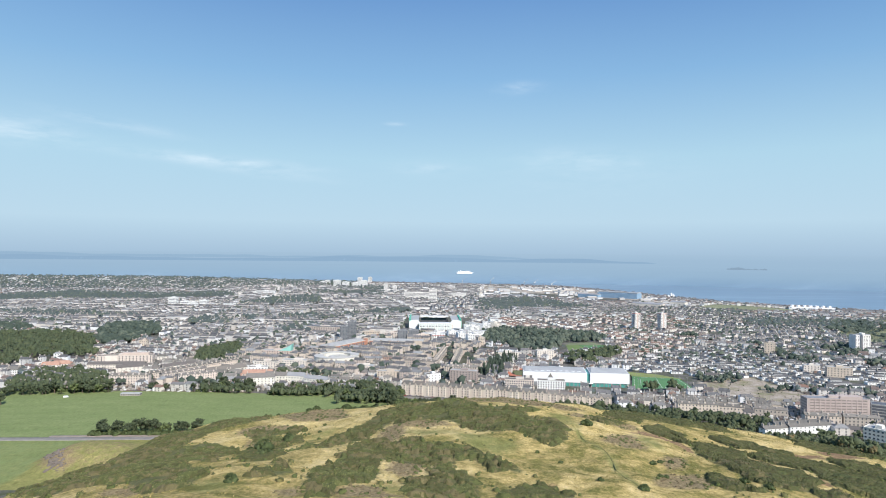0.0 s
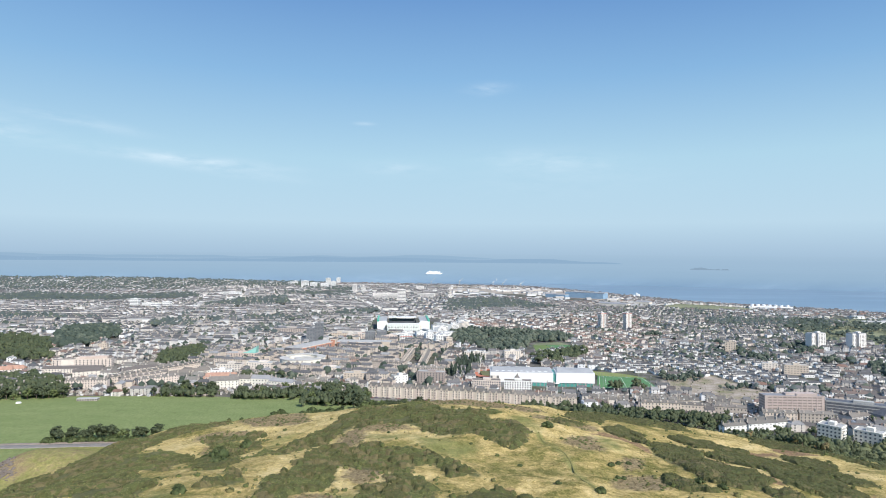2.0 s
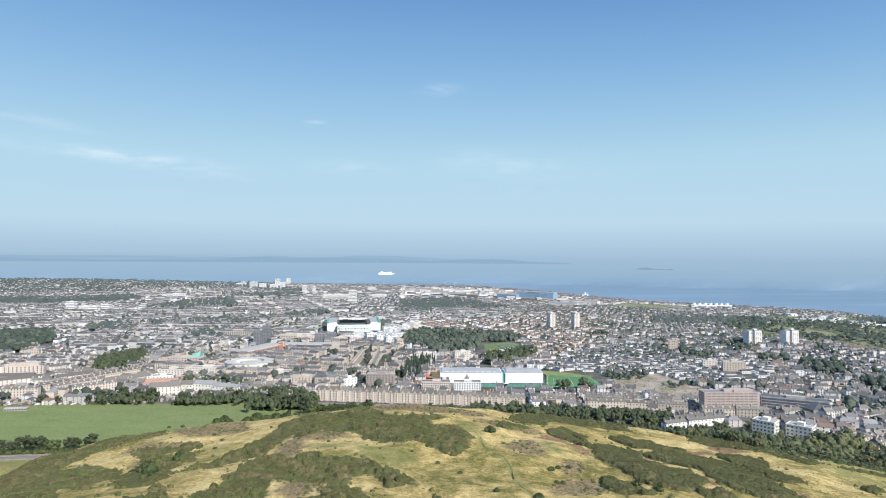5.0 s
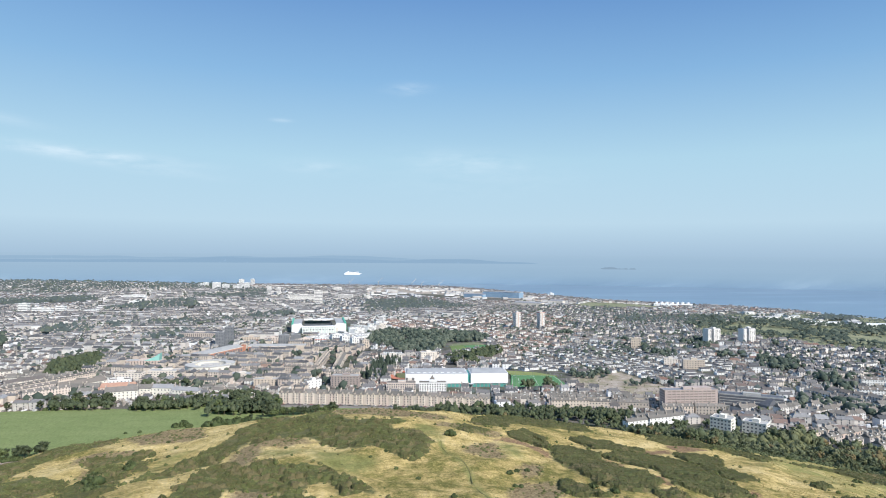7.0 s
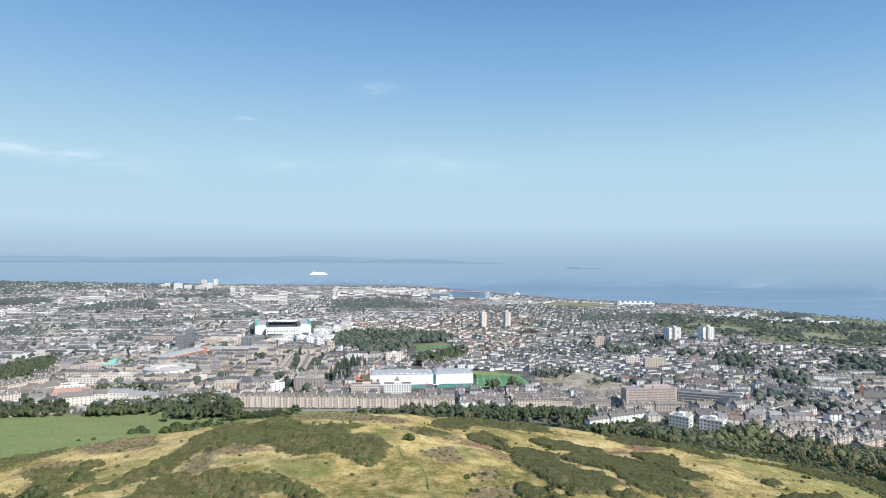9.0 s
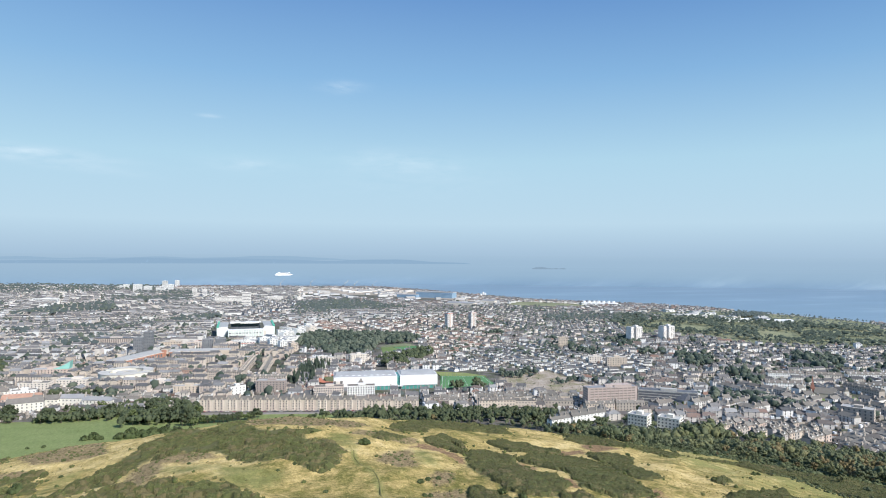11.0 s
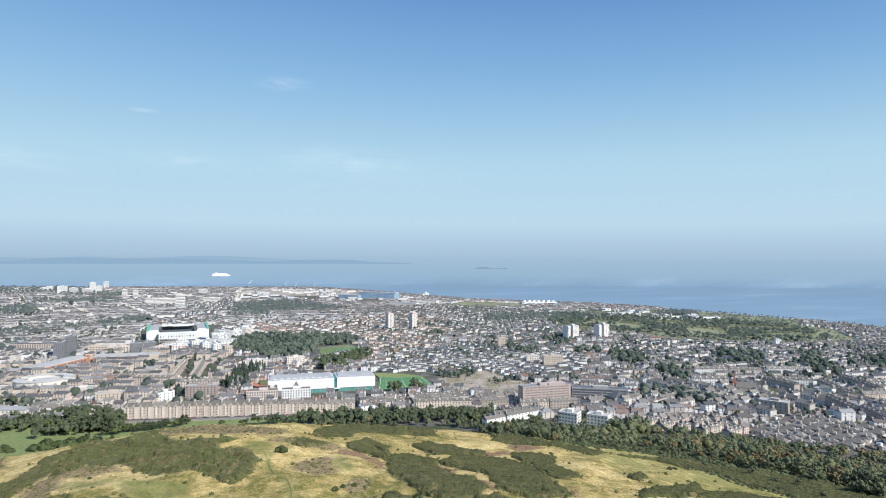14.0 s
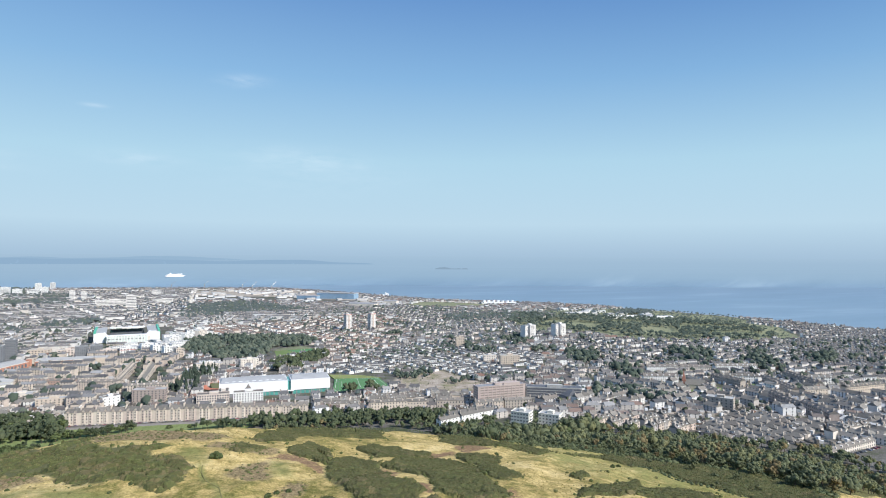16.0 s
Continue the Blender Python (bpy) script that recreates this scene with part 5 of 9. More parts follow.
def glaze(parent, l, w, z0, h, floors, front=0, side=0, ww=1.3, wh=1.6, back=0):
    """Rows of windows on the front (-y), the two ends and the back of a block."""
    step = h / floors
    for f in range(floors):
        z = z0 + f * step + (step - wh) * 0.55
        for i in range(front):
            window(parent, (i + 0.5) / front * l - l / 2, -w / 2, z, 0, ww, wh)
        for i in range(back):
            window(parent, (i + 0.5) / back * l - l / 2, w / 2, z, 0, ww, wh)
        for i in range(side):
            for s in (-1, 1):
                window(parent, s * l / 2, (i + 0.5) / side * w - w / 2, z, 90, ww, wh)


def bands(parent, l, w, z0, h, floors, share=0.45, material=None, inset=0.93):
    """A long band of glazing on each floor, all round."""
    step = h / floors
    for f in range(floors):
        z = z0 + f * step + step * (1 - share) * 0.6
        bm = boxes((-l / 2 * inset, l / 2 * inset, -w / 2 - 0.08, w / 2 + 0.08, z, z + step * share), (-l / 2 - 0.08, l / 2 + 0.08, -w / 2 * inset, w / 2 * inset, z, z + step * share))
        part("window_band", bm, material or glass, parent)


def block(name, label, category, x, y, turn, l, w, h, wall, roof, group=""):
    """A flat-roofed block: walls, a parapet, roof deck and a plant room."""
    z = min(float(land(x + dx, y + dy)) for dx in (-l / 2, l / 2) for dy in (-w / 2, w / 2))
    FOOT.append((x, y, max(l * 0.55, w * 0.6) + 4))
    ob = thing(name, x, y, z, turn, label, category, group)
    part("wall", boxes((-l / 2, l / 2, -w / 2, w / 2, -2, h)), wall, ob)
    bm = boxes((-l / 2 - 0.15, l / 2 + 0.15, -w / 2 - 0.15, -w / 2 + 0.3, h, h + 0.7), (-l / 2 - 0.15, l / 2 + 0.15, w / 2 - 0.3, w / 2 + 0.15, h, h + 0.7),
               (-l / 2 - 0.15, -l / 2 + 0.3, -w / 2 + 0.3, w / 2 - 0.3, h, h + 0.7), (l / 2 - 0.3, l / 2 + 0.15, -w / 2 + 0.3, w / 2 - 0.3, h, h + 0.7))
    part("parapet", bm, wall, ob)
    part("roof", boxes((-l / 2 + 0.3, l / 2 - 0.3, -w / 2 + 0.3, w / 2 - 0.3, h, h + 0.25)), roof, ob)
    part("plant_room", boxes((-l * 0.12, l * 0.16, -w * 0.2, w * 0.25, h + 0.25, h + 2.8)), wall, ob)
    return ob


def pitched(name, label, category, x, y, turn, l, w, h, rise, wall, roof, hip=0.0, stacks=0, group=""):
    """A block with a pitched roof and chimney stacks."""
    FOOT.append((x, y, max(l * 0.45, w * 0.6) + 4))
    ob = thing(name, x, y, float(land(x, y)), turn, label, category, group)
    bm = boxes((-l / 2, l / 2, -w / 2, w / 2, -2, h))
    if not hip:
        for s in (-1, 1):
            v = [bm.verts.new((s * l / 2, q, zz)) for q, zz in ((-w / 2, h), (w / 2, h), (0, h + rise * 0.97))]
            bm.faces.new(v if s > 0 else v[::-1])
    part("wall", bm, wall, ob)
    part("roof", gable(bmesh.new(), -l / 2, l / 2, -w / 2, w / 2, h, rise, hip), roof, ob)
    for i in range(stacks):
        cx = -l / 2 + 0.8 + (l - 1.6) * (i / max(1, stacks - 1))
        c = part("chimney", boxes((cx - 0.5, cx + 0.5, -1.3, 1.3, h + rise * 0.5, h + rise + 1.8)), grey_stone, ob)
        tagged(part("chimney_pots", boxes(*((cx - 0.16, cx + 0.16, q - 0.16, q + 0.16, h + rise + 1.8, h + rise + 2.5) for q in (-0.9, -0.3, 0.3, 0.9))), tan_wall, c), kind="stuff")
    return ob


hall_roof = surface("hall_roof", ((0.36, 0.37, 0.38), (0.43, 0.44, 0.45)), 0.05, 0.75, 0.12, spec=0.1)


def sports_hall():
    (ax, ay), (bx, by) = [(121, 903), (274, 886)]
    turn, l = math.degrees(math.atan2(by - ay, bx - ax)), math.hypot(bx - ax, by - ay)
    ob = thing("sports_hall", ax, ay, 35.0, turn, "long white-clad sports hall with grey metal roofs and green glazing", "sports hall")
    cut = l * 0.605
    for x0, x1, d, tall in ((0, cut, 46, 20.5), (cut + 4.5, l, 44, 21.0)):
        part("plinth", boxes((x0 + 1, x1 - 1, 1.2, d, -2, 6.5)), grey_wall, ob, "dark recessed ground floor")
        part("cladding", boxes((x0, x1, 0, d, 6, tall)), white_clad, ob, "white metal cladding")
        bm = bmesh.new()
        v = [bm.verts.new(p) for p in ((x0 + 0.6, 0.6, tall), (x1 - 0.6, 0.6, tall), (x1 - 0.6, d - 0.6, tall), (x0 + 0.6, d - 0.6, tall), (x0 + 4, d / 2, tall + 2.4), (x1 - 4, d / 2, tall + 2.4))]
        for f in ((0, 1, 5, 4), (2, 3, 4, 5), (1, 2, 5), (3, 0, 4)):
            bm.faces.new([v[i] for i in f])
        part("roof", bm, hall_roof, ob, "low pale grey metal roof")
        n = int((x1 - x0) / 6)
        for i in range(n):
            u = x0 + 3 + i * 6
            if x0 == 0 and u < cut * 0.42:
                continue
            part("glazed_bay", boxes((u, u + 4.6, 0.9, 1.3, 0.3, 5.6)), teal_glass, ob, "green tinted glazing")
    # thin grey sheet over the white end: the side's shade as colour
    part("end_wall", boxes((-0.25, 0, 1, 45, 0, 20.2)), grey_wall, ob, "blue-grey end wall")
    link_ = part("stair_link", boxes((cut, cut + 4.5, 3, 40, -1, 18.5)), teal_glass, ob, "glazed stair between the halls")
    part("canopy", boxes((cut - 4, cut + 9, -3, 3, 5.2, 5.6)), white_clad, link_)
    for i in range(9):
        part("skylight", boxes((8 + i * 9, 13 + i * 9, 6, 7.2, 21.0, 21.6)), white_clad, ob)


sports_hall()


def sports_pitch():
    (ax, ay), (bx, by), (cx, cy), (dx, dy) = [(275, 877), (367, 887), (372, 951), (304, 970)]
    ob = thing("sports_pitch", ax, ay, 0, 0, "bright green artificial turf pitch with white lines", "sports pitch")
    z = 36.0
    corners = [(0, 0), (bx - ax, by - ay), (cx - ax, cy - ay), (dx - ax, dy - ay)]
    part("turf", prism(bmesh.new(), corners, z - 3, z), turf, ob)

    def spot(u, v):
        p = [(1 - u) * (1 - v), u * (1 - v), u * v, (1 - u) * v]
        return sum(k * c[0] for k, c in zip(p, corners)), sum(k * c[1] for k, c in zip(p, corners))

    def line(u0, v0, u1, v1, w=0.16):
        (x0, y0), (x1, y1) = spot(u0, v0), spot(u1, v1)
        d = Vector((x1 - x0, y1 - y0)).normalized()
        n = Vector((-d.y, d.x)) * w
        bm = prism(bmesh.new(), [(x0 - n.x, y0 - n.y), (x1 - n.x, y1 - n.y), (x1 + n.x, y1 + n.y), (x0 + n.x, y0 + n.y)], z, z + 0.02)
        part("white_line", bm, white_wall, ob)

    for q in ((0.04, 0.06, 0.96, 0.06), (0.04, 0.94, 0.96, 0.94), (0.04, 0.06, 0.04, 0.94), (0.96, 0.06, 0.96, 0.94), (0.5, 0.06, 0.5, 0.94), (0.16, 0.25, 0.16, 0.75), (0.84, 0.25, 0.84, 0.75)):
        line(*q)
    for i in range(12):
        for v in (0.0, 1.0):
            x, y = spot(i / 11, v)
            part("fence_post", boxes((x - 0.08, x + 0.08, y - 0.08, y + 0.08, z, z + 4.5)), steel, ob)
    for u, v in ((0.1, 1.02), (0.5, 1.02), (0.9, 1.02), (0.1, -0.02), (0.9, -0.02)):
        x, y = spot(u, v)
        part("floodlight", boxes((x - 0.12, x + 0.12, y - 0.12, y + 0.12, z, z + 15), (x - 1.2, x + 1.2, y - 0.2, y + 0.2, z + 15, z + 15.8)), steel, ob)
    grass = thing("lawn", ax, ay, 0, 0, "mown green grass bank beside the pitch", "lawn")
    x0, y0 = spot(0, 1)
    x1, y1 = spot(1.0, 1)
    bm = prism(bmesh.new(), [(x0, y0 + 1), (x1 + 5, y1 + 1), (x1 - 20, y1 + 34), (x0, y0 + 40)], 33, 35.6)
    part("grass", bm, surface("mown", ((0.20, 0.24, 0.08), (0.27, 0.29, 0.11)), 0.06, 0.9, 0.15), grass)


sports_pitch()


def running_track():
    (ax, ay), (bx, by), (cx, cy) = [(108, 959), (129, 977), (122, 1010)]
    ob = thing("running_track", ax, ay, 35.2, 0, "red running track bend beside the hall", "running track")
    bm = bmesh.new()
    r0, r1, n = 17, 27, 24
    mx, my = (bx + cx) / 2 - ax + 4, (by + cy) / 2 - ay
    lo, hi = [], []
    for i in range(n + 1):
        a = radians(70 + 220 * i / n)
        lo.append(bm.verts.new((mx + math.cos(a) * r0, my + math.sin(a) * r0 * 1.4, 0.6)))
        hi.append(bm.verts.new((mx + math.cos(a) * r1, my + math.sin(a) * r1 * 1.4, 0.6)))
    for i in range(n):
        bm.faces.new((lo[i], lo[i + 1], hi[i + 1], hi[i]))
    bmesh.ops.recalc_face_normals(bm, faces=bm.faces)
    part("track_surface", bm, track_red, ob)
    part("infield", boxes((mx - 12, mx + 12, my - 18, my + 18, -1, 0.5)), leaf_olive, ob, "green infield")


running_track()


def student_flats():
    (ax, ay), (mx, my), (bx, by) = [(89, 858), (129, 852), (172, 846)]
    for k, (px, py, qx, qy) in enumerate(((ax, ay, mx, my), (mx + 5, my - 1, bx, by))):
        turn, l = math.degrees(math.atan2(qy - py, qx - px)), math.hypot(qx - px, qy - py)
        nx, ny = math.cos(radians(turn + 90)) * 7, math.sin(radians(turn + 90)) * 7
        ob = block("student_flats", "cream rendered five-storey flats with small dark windows", "flats", (px + qx) / 2 + nx, (py + qy) / 2 + ny, turn, l, 14, 16.5, pink_cream if k == 0 else white_wall, slate, "flats beside the sports hall")
        glaze(ob, l, 14, 0, 16, 5, 13 if k == 0 else 11, 4, 1.5, 1.9)
        if k == 1:
            part("roof_spire", prism_cone(0, 14, 0, 5.5, 16.8, 24), slate, ob, "dark pointed roof of the old hall")
    wing = block("student_flats", "cream rendered wing of the flats with dark windows", "flats", ax + 36, ay + 24, 82, 30, 13, 15.5, cream_wall, slate, "flats beside the sports hall")
    glaze(wing, 30, 13, 0, 15, 5, 8, 3, 1.5, 1.9, 8)


def prism_cone(x, y, turn, r, z0, z1, sides=4):
    bm = bmesh.new()
    base = [bm.verts.new((x + math.cos(radians(turn + 45 + i * 360 / sides)) * r, y + math.sin(radians(turn + 45 + i * 360 / sides)) * r, z0)) for i in range(sides)]
    mid = [bm.verts.new((x + (v.co.x - x) * 0.35, y + (v.co.y - y) * 0.35, z0 + (z1 - z0) * 0.55)) for v in base]
    tip = bm.verts.new((x, y, z1))
    for i in range(sides):
        j = (i + 1) % sides
        bm.faces.new((base[i], base[j], mid[j], mid[i]))
        bm.faces.new((mid[i], mid[j], tip))
    bm.faces.new(base[::-1])
    return bm


student_flats()


def tenement(w=15.2, d=12.0, h=15.5):
    """One stair of a sandstone tenement: bays, gabled dormers, stacks on the party walls."""
    ob = thing("tenement", 0, 0, 0, 0, "four-storey pink sandstone tenement with bay windows and slate roof", "tenement", "terrace facing the park")
    bm = boxes((-w / 2, w / 2, -d / 2, d / 2, -3, h))
    for cx in (-w * 0.24, w * 0.24):
        v = [bm.verts.new(p) for p in ((cx - 2.0, -d / 2 - 0.05, h), (cx + 2.0, -d / 2 - 0.05, h), (cx, -d / 2 - 0.05, h + 3.0), (cx, -1.5, h + 3.0))]
        bm.faces.new((v[0], v[1], v[2]))
    part("wall", bm, sandstone, ob)
    bm = gable(bmesh.new(), -w / 2 + 0.35, w / 2 - 0.35, -d / 2, d / 2, h, 4.6)
    for cx in (-w * 0.24, w * 0.24):
        v = [bm.verts.new(p) for p in ((cx - 2.3, -d / 2 - 0.25, h - 0.1), (cx, -d / 2 - 0.25, h + 3.2), (cx + 2.3, -d / 2 - 0.25, h - 0.1), (cx, -1.4, h + 3.2))]
        bm.faces.new((v[0], v[1], v[3]))
        bm.faces.new((v[1], v[2], v[3]))
    part("roof", bm, slate, ob)
    for cx in (-w * 0.24, w * 0.24):
        out = [(cx - 2.1, -d / 2), (cx - 1.4, -d / 2 - 0.4), (cx + 1.4, -d / 2 - 0.4), (cx + 2.1, -d / 2)]
        bay = part("bay", prism(bmesh.new(), out, -1, h - 0.6), sandstone, ob)
        for f in range(4):
            wd = link("window", pane(1.2, 1.9), bay)
            wd.matrix_basis = pose(cx, -d / 2 - 0.41, 1.1 + f * 3.75)
    for f in range(4):
        z = 1.1 + f * 3.75
        if f:
            window(ob, 0.0, -d / 2, z, 0, 1.1, 2.0)
    part("door", boxes((-0.6, 0.6, -d / 2 - 0.08, -d / 2 + 0.1, 0, 2.4)), brown_wall, ob)
    for cx in (-w / 2 + 0.55,):
        c = part("chimney", boxes((cx - 0.5, cx + 0.5, -3.2, 3.2, h + 1.5, h + 6.4)), sandstone, ob)
        pot = None
        for i in range(7):
            if pot is None:
                bm = bmesh.new()
                bmesh.ops.create_cone(bm, segments=6, radius1=0.2, radius2=0.15, depth=0.9, cap_ends=True, matrix=Matrix.Translation((0, 0, 0.45)))
                pot = part("chimney_pot", bm, tan_wall, c)
                ob_pot = pot
            else:
                ob_pot = link("chimney_pot", pot.data, c)
            ob_pot.location = (cx, -2.7 + i * 0.9, h + 6.4)
    return ob


def park_terrace():
    first = tenement()
    (ax, ay), (bx, by) = [(-55, 826), (211, 753)]
    n = 17
    turn = math.degrees(math.atan2(by - ay, bx - ax))
    ux, uy = math.cos(radians(turn)), math.sin(radians(turn))
    step = math.hypot(bx - ax, by - ay) / n
    for i in range(n):
        x, y = ax + ux * step * (i + 0.5) - uy * 6, ay + uy * step * (i + 0.5) + ux * 6
        m = pose(x, y, 39.0 + (i % 3) * 0.25, 0, 0, turn) @ Matrix.Diagonal((step / 15.2, 1, 0.78 if i > 12 else 0.84, 1))
        if i == 0:
            first.matrix_basis = m
        else:
            c = copy_thing(first, pose(0, 0, 0))
            c.matrix_basis = m
    return turn, (ax, ay), (bx, by)


TERRACE = park_terrace()


def hatch(i):
    """A parked car: body, glasshouse and wheels."""
    ob = thing("car", 0, 0, 0, 0, "small parked car at the kerb or in a yard", "car", "parked cars")
    bm = boxes((-2.1, 2.1, -0.85, 0.85, 0.35, 0.95))
    box(bm, -2.05, 1.0, -0.82, 0.82, 0.95, 1.05)
    part("body", bm, car_paint, ob)
    bm = bmesh.new()
    lo = [bm.verts.new(p) for p in ((-1.9, -0.78, 1.05), (0.9, -0.78, 1.05), (0.9, 0.78, 1.05), (-1.9, 0.78, 1.05))]
    hi = [bm.verts.new(p) for p in ((-1.5, -0.66, 1.5), (0.2, -0.66, 1.5), (0.2, 0.66, 1.5), (-1.5, 0.66, 1.5))]
    bm.faces.new(hi)
    for k in range(4):
        bm.faces.new((lo[k], lo[(k + 1) % 4], hi[(k + 1) % 4], hi[k]))
    part("cabin", bm, glass, ob)
    for sx in (-1.3, 1.3):
        for sy in (-0.8, 0.8):
            bm = bmesh.new()
            bmesh.ops.create_cone(bm, segments=12, radius1=0.33, radius2=0.33, depth=0.2, cap_ends=True, matrix=Matrix.Translation((sx, sy, 0.33)) @ Matrix.Rotation(radians(90), 4, "X"))
            part("wheel", bm, dark_wall, ob)
    return ob


def parked_cars():
    turn, (ax, ay), (bx, by) = TERRACE
    rng = random.Random(4)
    first = hatch(0)
    ux, uy = math.cos(radians(turn)), math.sin(radians(turn))
    l = math.hypot(bx - ax, by - ay)
    spots = []
    for i in range(34):
        s = 8 + (l - 30) * i / 33 + rng.uniform(-1.5, 1.5)
        spots.append((ax + ux * s + uy * 4.2, ay + uy * s - ux * 4.2, turn))
    # the open yard beside the long row
    for (ax, ay), (bx, by) in ([(571, 337), (655, 350)], [(567, 328), (644, 338)], [(635, 361), (703, 369)]):
        a = math.degrees(math.atan2(by - ay, bx - ax))
        for i in range(12):
            u = (i + rng.uniform(-0.2, 0.2)) / 11
            spots.append((ax + (bx - ax) * u, ay + (by - ay) * u, a + 80))
    for i, (x, y, a) in enumerate(spots):
        m = pose(x, y, float(land(x, y)) + 0.05, 0, 0, a + rng.choice((0, 180)))
        if i == 0:
            first.matrix_basis = m
        else:
            copy_thing(first, m)


parked_cars()


def parked_van():
    (x, y) = (-491, 793)
    ob = thing("van", x, y, float(land(x, y)) + 0.05, 15, "white van parked on the open meadow", "van")
    bm = boxes((-2.9, 1.6, -1.0, 1.0, 0.4, 2.5))
    v = [bm.verts.new(p) for p in ((1.6, -1.0, 0.4), (2.9, -0.95, 0.4), (2.9, -0.95, 1.2), (1.6, -0.95, 2.3), (1.6, 1.0, 0.4), (2.9, 0.95, 0.4), (2.9, 0.95, 1.2), (1.6, 0.95, 2.3))]
    for f in ((0, 1, 2, 3), (7, 6, 5, 4), (1, 5, 6, 2), (3, 2, 6, 7)):
        bm.faces.new([v[i] for i in f])
    part("body", bm, white_clad, ob)
    part("windscreen", boxes((2.05, 2.3, -0.85, 0.85, 1.5, 1.95)), glass, ob)
    for sx in (-1.9, 2.0):
        for sy in (-0.95, 0.95):
            bm = bmesh.new()
            bmesh.ops.create_cone(bm, segments=12, radius1=0.38, radius2=0.38, depth=0.22, cap_ends=True, matrix=Matrix.Translation((sx, sy, 0.38)) @ Matrix.Rotation(radians(90), 4, "X"))
            part("wheel", bm, dark_wall, ob)


parked_van()


def ribbon(name, line, half, lift, material, label):
    """A road laid on the land along a line."""
    pts = []
    for (ax, ay), (bx, by) in zip(line, line[1:]):
        n = max(2, int(math.hypot(bx - ax, by - ay) / 6))
        pts += [(ax + (bx - ax) * i / n, ay + (by - ay) * i / n) for i in range(n)]
    pts.append(line[-1])
    p = np.array(pts, float)
    d = np.gradient(p, axis=0)
    d /= np.linalg.norm(d, axis=1)[:, None]
    nrm = np.stack([-d[:, 1], d[:, 0]], 1)
    rows = []
    for k, dz in ((-1.02, -0.4), (-1, 0), (-0.5, 0.03), (0.5, 0.03), (1, 0), (1.02, -0.4)):
        q = p + nrm * half * k
        rows.append((q[:, 0], q[:, 1], np.maximum(land(q[:, 0], q[:, 1]), land(p[:, 0], p[:, 1])) + lift + dz))
    x, y, z = (np.stack([r[i] for r in rows]) for i in range(3))
    return tagged(grid_mesh(name, x, y, z, material), label, "road", kind="structure")


ribbon("road_park", [(-710, 595), (-494, 602), (-385, 606), (-313, 610), (-274, 611)], 5.0, 0.35, tarmac, "grey tarmac park road")
ribbon("pavement_park", [(-397, 614), (-336, 618), (-268, 620)], 3.4, 0.3, surface("path_dirt", ((0.27, 0.22, 0.18), (0.36, 0.30, 0.25)), 0.2, 0.9, 0.2), "worn earth path under the trees")
ribbon("path_hill", TRAIL, 0.21, 0.05, surface("path_turf", ((0.16, 0.16, 0.055), (0.23, 0.205, 0.08)), 0.5, 0.95, 0.3), "narrow worn footpath winding down the grassy hill")
ribbon("road_terrace", [(-60, 811), (56, 783), (192, 746)], 5.0, 0.3, tarmac, "grey street in front of the terrace")


mint_clad = surface("mint_clad", ((0.60, 0.66, 0.62), (0.67, 0.72, 0.68)), 0.1, 0.6, 0.1)


